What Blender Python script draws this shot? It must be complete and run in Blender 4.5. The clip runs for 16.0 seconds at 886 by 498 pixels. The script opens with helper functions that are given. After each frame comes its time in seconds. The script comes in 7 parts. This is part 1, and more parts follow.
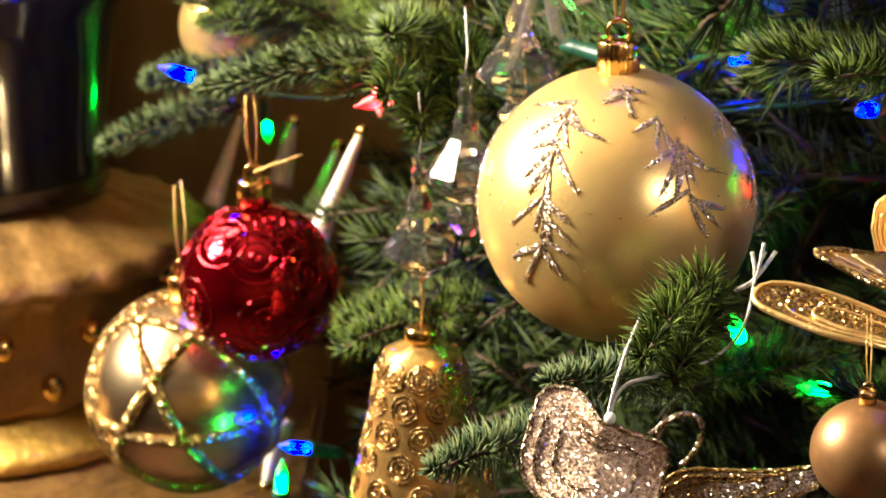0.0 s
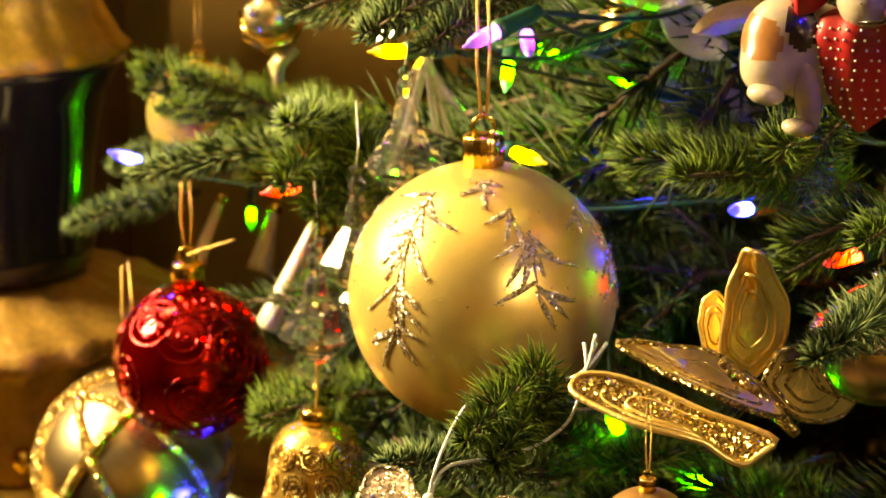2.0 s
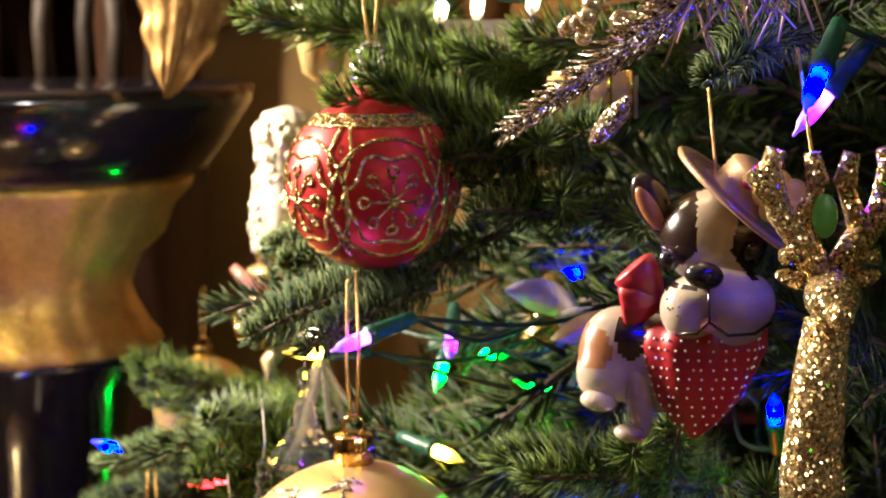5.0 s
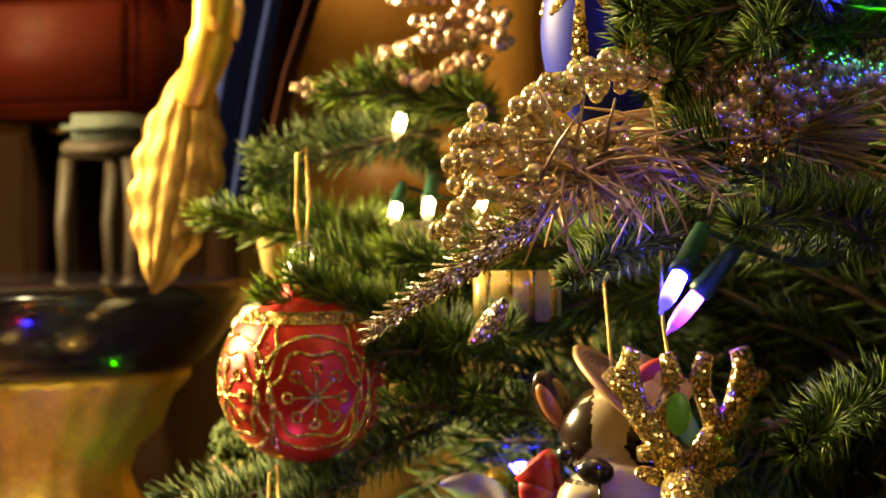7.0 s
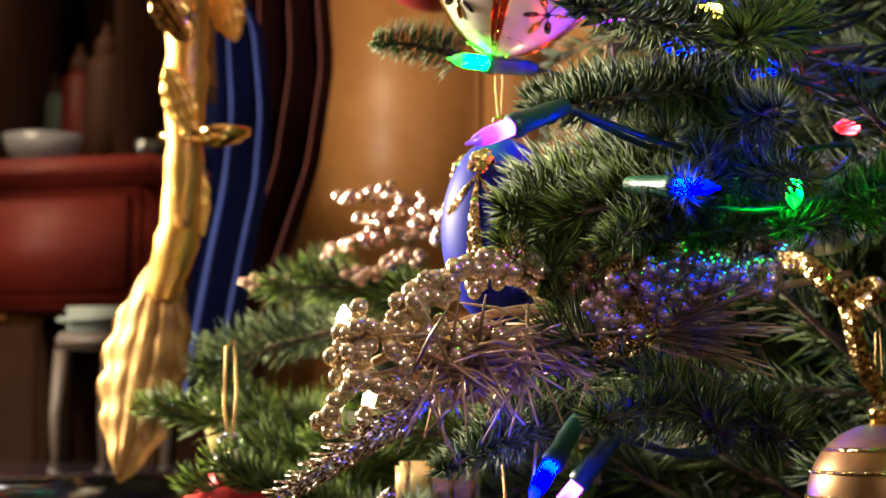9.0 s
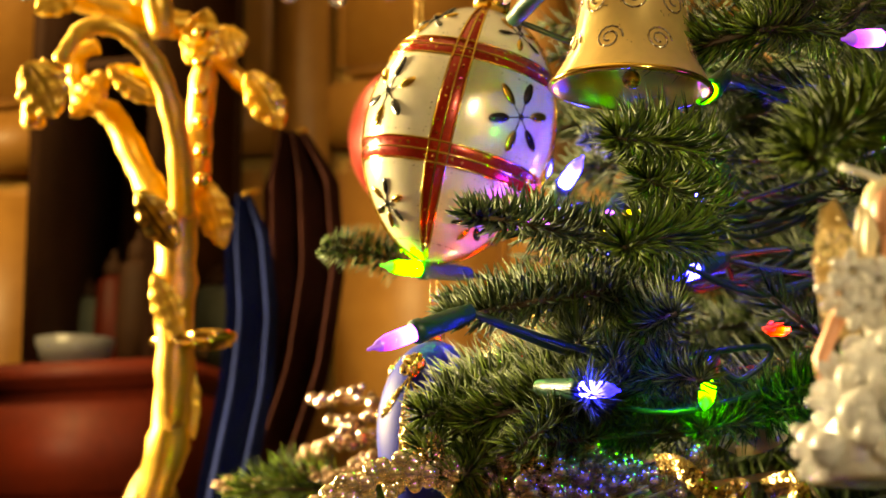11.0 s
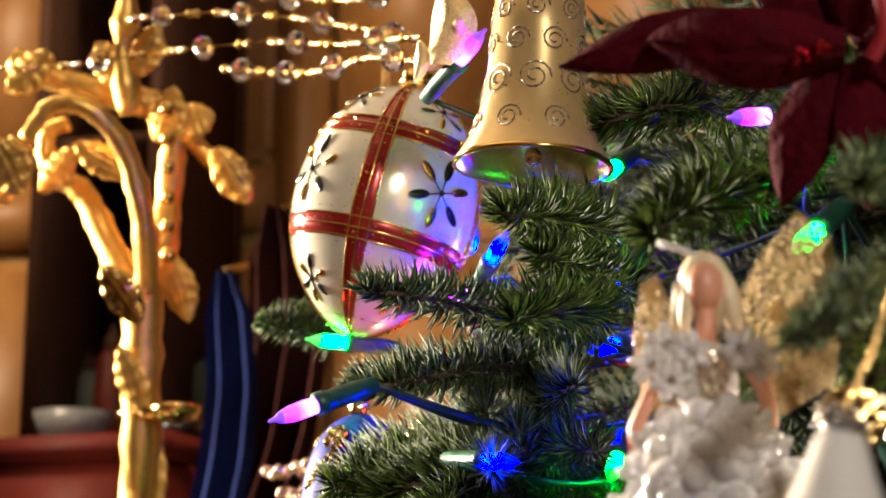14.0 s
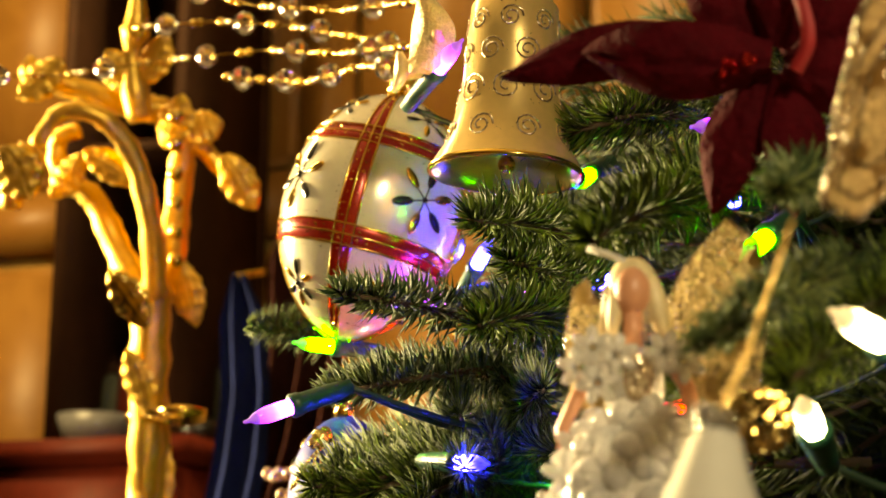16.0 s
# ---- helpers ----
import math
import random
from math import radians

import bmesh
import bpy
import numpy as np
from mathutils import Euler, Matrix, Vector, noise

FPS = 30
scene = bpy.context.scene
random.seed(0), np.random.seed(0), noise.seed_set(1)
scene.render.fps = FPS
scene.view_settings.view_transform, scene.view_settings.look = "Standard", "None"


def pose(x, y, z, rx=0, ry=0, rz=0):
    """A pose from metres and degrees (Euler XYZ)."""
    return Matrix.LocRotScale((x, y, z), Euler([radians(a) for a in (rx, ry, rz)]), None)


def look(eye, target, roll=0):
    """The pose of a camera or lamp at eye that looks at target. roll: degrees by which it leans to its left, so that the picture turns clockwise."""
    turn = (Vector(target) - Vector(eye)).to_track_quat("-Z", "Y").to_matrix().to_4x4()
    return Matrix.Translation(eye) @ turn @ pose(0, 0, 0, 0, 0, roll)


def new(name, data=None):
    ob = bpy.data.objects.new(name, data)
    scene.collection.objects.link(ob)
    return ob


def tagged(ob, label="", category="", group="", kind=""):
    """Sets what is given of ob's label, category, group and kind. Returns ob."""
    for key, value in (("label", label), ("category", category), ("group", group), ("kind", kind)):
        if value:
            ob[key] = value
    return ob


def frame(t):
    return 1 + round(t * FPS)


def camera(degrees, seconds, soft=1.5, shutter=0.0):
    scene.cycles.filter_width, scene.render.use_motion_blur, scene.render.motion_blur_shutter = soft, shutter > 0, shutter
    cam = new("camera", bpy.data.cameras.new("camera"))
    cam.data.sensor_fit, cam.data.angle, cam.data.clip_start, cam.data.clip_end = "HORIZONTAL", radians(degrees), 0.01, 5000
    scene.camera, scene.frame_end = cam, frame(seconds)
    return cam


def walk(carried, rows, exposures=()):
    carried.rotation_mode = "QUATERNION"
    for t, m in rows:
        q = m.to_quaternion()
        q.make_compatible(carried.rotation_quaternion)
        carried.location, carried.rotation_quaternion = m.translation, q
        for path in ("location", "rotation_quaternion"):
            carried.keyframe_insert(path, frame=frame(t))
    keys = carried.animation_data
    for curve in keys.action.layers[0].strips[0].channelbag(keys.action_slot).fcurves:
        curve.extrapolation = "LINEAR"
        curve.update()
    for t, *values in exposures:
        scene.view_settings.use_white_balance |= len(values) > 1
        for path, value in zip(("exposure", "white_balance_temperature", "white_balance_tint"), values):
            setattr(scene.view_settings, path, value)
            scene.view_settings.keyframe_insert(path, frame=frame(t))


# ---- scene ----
cam = camera(26.0, 16.0, soft=1.6)
cam.data.dof.use_dof, cam.data.dof.focus_distance, cam.data.dof.aperture_fstop = True, 0.625, 21.0

# Camera path: seconds, eye, target, roll
PATH = [
    (0, (0.0124, 0.0044, 1.3604), (0.0115, 0.9554, 1.0510), -0.54),
    (0.5, (0.0351, -0.0006, 1.3607), (0.0191, 0.9518, 1.0562), -0.39),
    (1, (0.0588, -0.0060, 1.3613), (0.0274, 0.9490, 1.0662), -0.26),
    (1.5, (0.0842, -0.0120, 1.3627), (0.0374, 0.9463, 1.0807), -0.02),
    (2, (0.1080, -0.0174, 1.3643), (0.0453, 0.9456, 1.1023), 0.11),
    (2.5, (0.1324, -0.0224, 1.3656), (0.0522, 0.9447, 1.1242), 0.24),
    (3, (0.1572, -0.0267, 1.3674), (0.0566, 0.9444, 1.1507), 0.40),
    (3.5, (0.1819, -0.0301, 1.3697), (0.0587, 0.9435, 1.1776), 0.33),
    (4, (0.2063, -0.0330, 1.3727), (0.0619, 0.9421, 1.2044), 0.13),
    (4.2, (0.2153, -0.0339, 1.3737), (0.0633, 0.9417, 1.2155), -0.00),
    (6.3, (0.3009, -0.0411, 1.3808), (0.0820, 0.9334, 1.3306), -0.45),
    (6.5, (0.3082, -0.0422, 1.3809), (0.0855, 0.9318, 1.3397), -0.44),
    (7, (0.3252, -0.0462, 1.3809), (0.0936, 0.9265, 1.3647), -0.27),
    (7.5, (0.3424, -0.0505, 1.3811), (0.1012, 0.9199, 1.3913), -0.15),
    (8, (0.3587, -0.0543, 1.3813), (0.1115, 0.9140, 1.4164), -0.13),
    (8.5, (0.3735, -0.0570, 1.3809), (0.1212, 0.9088, 1.4399), -0.05),
    (9, (0.3882, -0.0585, 1.3805), (0.1301, 0.9040, 1.4641), -0.05),
    (9.5, (0.4040, -0.0588, 1.3804), (0.1385, 0.8993, 1.4878), 0.05),
    (10, (0.4205, -0.0591, 1.3806), (0.1445, 0.8927, 1.5147), 0.11),
    (10.2, (0.4262, -0.0591, 1.3806), (0.1459, 0.8896, 1.5264), -0.03),
    (12.3, (0.4708, -0.0593, 1.3793), (0.1726, 0.8697, 1.5983), 0.03),
    (12.5, (0.4739, -0.0590, 1.3791), (0.1754, 0.8696, 1.5994), -0.02),
    (13, (0.4804, -0.0580, 1.3788), (0.1801, 0.8693, 1.6026), 0.02),
    (13.5, (0.4860, -0.0576, 1.3783), (0.1838, 0.8688, 1.6031), 0.00),
    (14, (0.4919, -0.0577, 1.3778), (0.1856, 0.8675, 1.6016), 0.01),
    (14.5, (0.4969, -0.0586, 1.3773), (0.1869, 0.8654, 1.6014), 0.11),
    (15, (0.5025, -0.0601, 1.3764), (0.1888, 0.8624, 1.6014), 0.27),
    (15.5, (0.5104, -0.0617, 1.3752), (0.1912, 0.8585, 1.6016), 0.51),
    (16, (0.5179, -0.0630, 1.3743), (0.1918, 0.8546, 1.6016), 0.54),
]
# The room's tint cools while the coloured lamps burn and warms while the white ones do: seconds, stops, kelvin, tint
COOL, WARM = (0.2, 5450, 16), (0.31, 8600, -4)
EXPOSURES = [(0, *COOL), (1.6, *COOL), (1.7, *WARM), (3.7, *WARM), (3.8, *COOL), (5.0, *COOL), (5.1, *WARM), (7.9, *WARM), (8.0, *COOL), (10.1, *COOL), (10.2, *WARM),
             (11.2, *WARM), (11.3, *COOL), (14.2, *COOL), (14.3, *WARM), (16, *WARM)]
walk(cam, [(t, look(eye, target, roll)) for t, eye, target, roll in PATH], EXPOSURES)

# World and lights
world = bpy.data.worlds.new("room_dusk")
world.use_nodes = True
scene.world = world
world.node_tree.nodes["Background"].inputs[0].default_value = (1.0, 0.72, 0.42, 1)
world.node_tree.nodes["Background"].inputs[1].default_value = 0.003


def area_lamp(name, eye, target, size, watts, colour, spread=180):
    data = bpy.data.lights.new(name, "AREA")
    data.shape, data.size, data.energy, data.color = "DISK", size, watts, colour
    data.spread = radians(spread)
    ob = new(name, data)
    ob.matrix_world = look(eye, target)
    return ob


area_lamp("floor_lamp_by_console", (-0.9, 0.86, 1.75), (0.2, 0.42, 1.36), 0.4, 82, (1.0, 0.8, 0.5))
area_lamp("room_lamp_behind_sofa", (1.7, -1.6, 2.35), (0.05, 0.8, 1.25), 0.3, 2.9, (1.0, 0.86, 0.64), 60)
# added light without a known source, brightens the far wall and cabinet
area_lamp("added_wall_light", (-0.8, 1.2, 2.45), (-0.35, 1.98, 1.4), 0.4, 13, (1.0, 0.72, 0.36))


# ---- materials ----
def material(name, colour=(0.5, 0.5, 0.5), rough=0.5, metal=0.0, vary=0.15, scale=60.0, bump=0.0, bump_scale=200.0,
             glow=None, glow_strength=0.0, transmit=0.0, ior=1.5, coat=0.0, spec=0.5, colour2=None, sheen=0.0, island=0.0):
    """Principled material with two scales of colour variation and fine relief."""
    m = bpy.data.materials.new(name)
    m.use_nodes = True
    nt = m.node_tree
    b = nt.nodes["Principled BSDF"]
    b.inputs["Roughness"].default_value = rough
    b.inputs["Metallic"].default_value = metal
    b.inputs["Transmission Weight"].default_value = transmit
    b.inputs["IOR"].default_value = ior
    b.inputs["Specular IOR Level"].default_value = spec
    b.inputs["Coat Weight"].default_value = coat
    b.inputs["Sheen Weight"].default_value = sheen
    tc = nt.nodes.new("ShaderNodeTexCoord")
    n1 = nt.nodes.new("ShaderNodeTexNoise")
    n1.inputs["Scale"].default_value = scale
    n1.inputs["Detail"].default_value = 4
    n2 = nt.nodes.new("ShaderNodeTexNoise")
    n2.inputs["Scale"].default_value = scale * 7
    nt.links.new(tc.outputs["Object"], n1.inputs["Vector"])
    nt.links.new(tc.outputs["Object"], n2.inputs["Vector"])
    mixn = nt.nodes.new("ShaderNodeMix")
    mixn.data_type = "FLOAT"
    mixn.inputs[0].default_value = 0.35
    nt.links.new(n1.outputs["Fac"], mixn.inputs[2])
    nt.links.new(n2.outputs["Fac"], mixn.inputs[3])
    source = mixn.outputs[0]
    if island:
        geo = nt.nodes.new("ShaderNodeNewGeometry")
        mixi = nt.nodes.new("ShaderNodeMix")
        mixi.data_type = "FLOAT"
        mixi.inputs[0].default_value = island
        nt.links.new(source, mixi.inputs[2])
        nt.links.new(geo.outputs["Random Per Island"], mixi.inputs[3])
        source = mixi.outputs[0]
    ramp = nt.nodes.new("ShaderNodeValToRGB")
    c2 = colour2 or tuple(min(1, c * (1 + vary)) for c in colour)
    c1 = colour if colour2 else tuple(c * (1 - vary) for c in colour)
    ramp.color_ramp.elements[0].position, ramp.color_ramp.elements[0].color = 0.3, (*c1, 1)
    ramp.color_ramp.elements[1].position, ramp.color_ramp.elements[1].color = 0.7, (*c2, 1)
    nt.links.new(source, ramp.inputs["Fac"])
    nt.links.new(ramp.outputs["Color"], b.inputs["Base Color"])
    if bump:
        nb = nt.nodes.new("ShaderNodeTexNoise")
        nb.inputs["Scale"].default_value = bump_scale
        nt.links.new(tc.outputs["Object"], nb.inputs["Vector"])
        bn = nt.nodes.new("ShaderNodeBump")
        bn.inputs["Strength"].default_value = bump
        bn.inputs["Distance"].default_value = 0.002
        nt.links.new(nb.outputs["Fac"], bn.inputs["Height"])
        nt.links.new(bn.outputs["Normal"], b.inputs["Normal"])
    if glow:
        b.inputs["Emission Color"].default_value = (*glow, 1)
        b.inputs["Emission Strength"].default_value = glow_strength
    return m


def glitter(name, colour, dark, cell=1300.0, metal=0.9):
    """Glued glitter: small flakes, each with its own tilt and shade."""
    m = material(name, colour, 0.2, metal)
    nt = m.node_tree
    b = nt.nodes["Principled BSDF"]
    tc = nt.nodes.new("ShaderNodeTexCoord")
    v = nt.nodes.new("ShaderNodeTexVoronoi")
    v.inputs["Scale"].default_value = cell
    nt.links.new(tc.outputs["Object"], v.inputs["Vector"])
    ramp = nt.nodes.new("ShaderNodeValToRGB")
    ramp.color_ramp.elements[0].color = (*dark, 1)
    ramp.color_ramp.elements[1].color = (*colour, 1)
    sep = nt.nodes.new("ShaderNodeSeparateColor")
    nt.links.new(v.outputs["Color"], sep.inputs["Color"])
    nt.links.new(sep.outputs["Red"], ramp.inputs["Fac"])
    nt.links.new(ramp.outputs["Color"], b.inputs["Base Color"])
    # each flake has a tilt of its own
    off = nt.nodes.new("ShaderNodeVectorMath")
    off.operation = "MULTIPLY_ADD"
    off.inputs[1].default_value = (1.5, 1.5, 1.5)
    off.inputs[2].default_value = (-0.75, -0.75, -0.75)
    nt.links.new(v.outputs["Color"], off.inputs[0])
    geo = nt.nodes.new("ShaderNodeNewGeometry")
    add = nt.nodes.new("ShaderNodeVectorMath")
    nt.links.new(geo.outputs["Normal"], add.inputs[0])
    nt.links.new(off.outputs["Vector"], add.inputs[1])
    unit = nt.nodes.new("ShaderNodeVectorMath")
    unit.operation = "NORMALIZE"
    nt.links.new(add.outputs["Vector"], unit.inputs[0])
    nt.links.new(unit.outputs["Vector"], b.inputs["Normal"])
    return m


M = {}
M["gold_satin"] = material("satin_gold_paint", (0.92, 0.64, 0.22), 0.3, 0.72, 0.05, 25, 0.05, 900)
M["gold"] = material("polished_gold", (0.85, 0.56, 0.16), 0.16, 1.0, 0.1, 40)
M["gilt"] = material("gilded_wood", (0.72, 0.43, 0.085), 0.4, 0.85, 0.25, 30, 0.6, 70)
M["urn_gilt"] = material("matt_gilded_metal", (0.64, 0.41, 0.075), 0.5, 0.7, 0.3, 40, 0.8, 120)
M["dark_gilt"] = material("dark_gilding", (0.27, 0.15, 0.035), 0.52, 0.6, 0.4, 25, 0.9, 60)
M["brown_gilt"] = material("dull_bronzed_wood", (0.022, 0.011, 0.004), 0.65, 0.1, 0.4, 25, 0.4, 90)
M["champagne"] = material("champagne_mirror", (0.92, 0.72, 0.42), 0.26, 1.0, 0.05, 30)
M["red_mirror"] = material("red_mirror_glass", (0.42, 0.002, 0.01), 0.06, 0.95, 0.1, 30, coat=0.3)
M["red_satin"] = material("red_satin_glass", (0.5, 0.022, 0.02), 0.38, 0.5, 0.1, 30)
M["pink_satin"] = material("rose_satin_glass", (0.5, 0.06, 0.05), 0.35, 0.45, 0.12, 30)
M["amber_glass"] = material("amber_foil_glass", (0.82, 0.5, 0.15), 0.22, 0.85, 0.25, 60, 0.25, 150)
M["glit_gold"] = glitter("gold_glitter", (0.95, 0.7, 0.28), (0.16, 0.09, 0.02))
M["glit_pale"] = glitter("pale_glitter", (0.95, 0.82, 0.6), (0.2, 0.14, 0.09))
M["glit_rich"] = glitter("rich_gold_glitter", (1.0, 0.8, 0.42), (0.42, 0.27, 0.09), 1100.0, 0.85)
M["glit_brown"] = glitter("bronze_glitter", (0.95, 0.8, 0.6), (0.42, 0.3, 0.2), 1500.0, 0.7)
M["glit_blush"] = glitter("blush_glitter", (0.95, 0.72, 0.52), (0.5, 0.34, 0.24), 1500.0, 0.25)
M["glit_silver"] = glitter("silver_glitter", (0.95, 0.93, 0.9), (0.3, 0.26, 0.22))
M["crystal"] = material("clear_acrylic", (0.96, 0.97, 1.0), 0.015, 0.0, 0.01, 30, transmit=0.985, ior=1.5)
M["petal_crystal"] = material("clear_petal_acrylic", (0.93, 0.9, 0.88), 0.12, 0.0, 0.05, 60, transmit=0.4, ior=1.4, coat=0.6)
M["needle_frost"] = material("frosted_green_needles", (0.018, 0.042, 0.016), 0.55, 0.0, scale=40, colour2=(0.125, 0.155, 0.055), island=0.5, spec=0.12)
M["needle_green"] = material("bright_green_needles", (0.006, 0.019, 0.003), 0.5, 0.0, scale=40, colour2=(0.12, 0.175, 0.02), island=0.5, spec=0.15)
# needles with the shade inside the tree put into a darker green
M["needle_shaded"] = material("shaded_green_needles", (0.004, 0.012, 0.003), 0.5, 0.0, scale=40, colour2=(0.034, 0.052, 0.006), island=0.5, spec=0.15)
M["twig"] = material("brown_twig", (0.07, 0.04, 0.02), 0.8, 0, 0.4, 80, 0.4, 300)
M["socket"] = material("dark_green_plastic", (0.01, 0.06, 0.035), 0.4, 0, 0.2, 60)
M["wire"] = material("dark_green_wire", (0.008, 0.03, 0.016), 0.45, 0, 0.2, 60)
M["cord"] = material("gold_cord", (0.7, 0.45, 0.14), 0.4, 0.7, 0.4, 900, 0.6, 1500)
M["silver_cord"] = material("silver_cord", (0.75, 0.73, 0.68), 0.35, 0.7, 0.4, 900, 0.6, 1500)
M["white"] = material("white_glaze", (0.8, 0.77, 0.7), 0.25, 0, 0.06, 40, coat=0.3)
M["cream_gold"] = material("pale_gold_lacquer", (0.8, 0.56, 0.22), 0.28, 0.5, 0.1, 40, coat=0.3)
M["red_band"] = material("red_lacquer_band", (0.35, 0.02, 0.012), 0.25, 0.35, 0.2, 80, coat=0.3)
M["black_paint"] = material("black_paint", (0.012, 0.01, 0.01), 0.2, 0, 0.2, 60, coat=0.4)
M["blue_satin"] = material("blue_satin_glass", (0.012, 0.018, 0.3), 0.5, 0.0, 0.1, 30, spec=0.15)
M["velvet"] = material("dark_red_velvet", (0.06, 0.0012, 0.005), 0.8, 0, 0.4, 90, 0.5, 500, spec=0.08)


def netting(name, colour, dark, cell, hole):
    """Glittered net: threads round open cells, with patches of dense glitter."""
    m = glitter(name, colour, dark, 1500.0, 0.4)
    nt = m.node_tree
    b = nt.nodes["Principled BSDF"]
    tc = nt.nodes.new("ShaderNodeTexCoord")
    v = nt.nodes.new("ShaderNodeTexVoronoi")
    v.feature = "DISTANCE_TO_EDGE"
    v.inputs["Scale"].default_value = cell
    nz = nt.nodes.new("ShaderNodeTexNoise")
    nz.inputs["Scale"].default_value = cell * 0.14
    nt.links.new(tc.outputs["Object"], v.inputs["Vector"])
    nt.links.new(tc.outputs["Object"], nz.inputs["Vector"])
    thread = nt.nodes.new("ShaderNodeMath")
    thread.operation = "LESS_THAN"
    thread.inputs[1].default_value = hole
    nt.links.new(v.outputs["Distance"], thread.inputs[0])
    dense = nt.nodes.new("ShaderNodeMath")
    dense.operation = "GREATER_THAN"
    dense.inputs[1].default_value = 0.53
    nt.links.new(nz.outputs["Fac"], dense.inputs[0])
    both = nt.nodes.new("ShaderNodeMath")
    both.operation = "MAXIMUM"
    nt.links.new(thread.outputs[0], both.inputs[0])
    nt.links.new(dense.outputs[0], both.inputs[1])
    nt.links.new(both.outputs[0], b.inputs["Alpha"])
    through_light = nt.nodes.new("ShaderNodeBsdfTranslucent")
    through_light.inputs["Color"].default_value = (*colour, 1)
    clear = nt.nodes.new("ShaderNodeBsdfTransparent")
    cloth = nt.nodes.new("ShaderNodeMixShader")
    nt.links.new(both.outputs[0], cloth.inputs[0])
    nt.links.new(clear.outputs[0], cloth.inputs[1])
    nt.links.new(through_light.outputs[0], cloth.inputs[2])
    mix = nt.nodes.new("ShaderNodeMixShader")
    mix.inputs[0].default_value = 0.45
    nt.links.new(b.outputs[0], mix.inputs[1])
    nt.links.new(cloth.outputs[0], mix.inputs[2])
    nt.links.new(mix.outputs[0], nt.nodes["Material Output"].inputs["Surface"])
    return m


M["veil"] = netting("glittered_veil", (0.6, 0.45, 0.23), (0.18, 0.12, 0.06), 900.0, 0.12)
M["gauze"] = netting("bronze_gauze", (0.36, 0.25, 0.13), (0.1, 0.065, 0.035), 700.0, 0.14)
M["tulle"] = material("sheer_white_tulle", (0.92, 0.88, 0.8), 0.25, 0.0, 0.1, 300, 0.2, 600, transmit=0.93, ior=1.1)
M["straw"] = material("gold_straw", (0.36, 0.22, 0.1), 0.4, 0.35, 0.4, 60, island=0.5)
M["bead"] = material("smoky_gold_bead", (0.6, 0.48, 0.3), 0.15, 0.75, 0.35, 90, coat=0.4, island=0.4)
M["blush"] = material("blush_crystal_beads", (0.55, 0.36, 0.26), 0.14, 0.25, 0.25, 90, coat=0.4, transmit=0.25)
M["pearl"] = material("pearl_cream_glass", (0.8, 0.72, 0.55), 0.2, 0.2, 0.08, 40, coat=0.4)
M["velvet_light"] = material("red_velvet_edge", (0.4, 0.02, 0.03), 0.6, 0, 0.2, 60)
M["clear_bead"] = material("iridescent_clear_bead", (0.92, 0.9, 0.9), 0.05, 0.0, 0.04, 60, transmit=0.6, coat=0.6)
M["stone_grey"] = material("grey_porcelain", (0.2, 0.2, 0.22), 0.3, 0, 0.15, 40)
M["skin"] = material("doll_plastic", (0.7, 0.33, 0.2), 0.4, 0, 0.06, 60)
M["hair"] = material("pale_doll_hair", (0.8, 0.65, 0.4), 0.4, 0, 0.2, 200)
M["lace"] = material("white_iridescent_tulle", (0.85, 0.82, 0.78), 0.2, 0.0, 0.1, 200, 0.5, 400, transmit=0.45, coat=0.4)
M["ribbon"] = material("sheer_gold_ribbon", (0.75, 0.6, 0.33), 0.4, 0.3, 0.15, 120)
M["organza"] = material("glittered_gold_organza", (0.85, 0.68, 0.36), 0.35, 0.25, 0.2, 500, 0.5, 900, transmit=0.3, ior=1.2)
M["lilac"] = material("sheer_lilac_ribbon", (0.7, 0.6, 0.68), 0.4, 0.2, 0.15, 120)
M["fur_dark"] = material("dark_brown_glaze", (0.017, 0.009, 0.006), 0.2, 0, 0.4, 40, coat=0.5)
M["fur_white"] = material("cream_white_glaze", (0.37, 0.3, 0.23), 0.22, 0, 0.15, 40, coat=0.5)
M["bandana"] = material("red_painted_cloth", (0.3, 0.008, 0.012), 0.4, 0, 0.15, 60, coat=0.2)
M["yellow"] = material("yellow_paint", (0.7, 0.5, 0.04), 0.4, 0, 0.15, 60)
M["leaf_green"] = material("leaf_green_paint", (0.12, 0.35, 0.06), 0.4, 0, 0.2, 60)
M["ear"] = material("brown_ear_glaze", (0.25, 0.1, 0.03), 0.3, 0, 0.3, 40, coat=0.3)
M["pink"] = material("pink_glaze", (0.6, 0.25, 0.2), 0.3, 0, 0.1, 40, coat=0.3)
M["wood"] = material("honey_oak_panel", (0.27, 0.11, 0.024), 0.45, 0, scale=6, colour2=(0.4, 0.19, 0.05), bump=0.1)
M["wall"] = material("ochre_wall", (0.5, 0.3, 0.09), 0.7, 0, 0.2, 4, 0.1, 80)
M["urn_black"] = material("black_lacquer", (0.01, 0.008, 0.012), 0.15, 0, 0.3, 20, coat=0.5)
M["cab_red"] = material("red_lacquer_cabinet", (0.085, 0.008, 0.003), 0.55, 0, 0.3, 12, spec=0.2)
M["cab_dark"] = material("dark_walnut", (0.04, 0.016, 0.008), 0.7, 0, 0.3, 12, spec=0.15)
M["blue_cloth"] = material("navy_cloth", (0.006, 0.01, 0.05), 0.95, 0, 0.3, 20, spec=0.1)
M["wine_cloth"] = material("wine_red_cloth", (0.03, 0.008, 0.006), 0.95, 0, 0.4, 20, spec=0.1)
M["bronze_satin"] = material("bronze_satin_glass", (0.3, 0.16, 0.06), 0.4, 0.7, 0.2, 40)
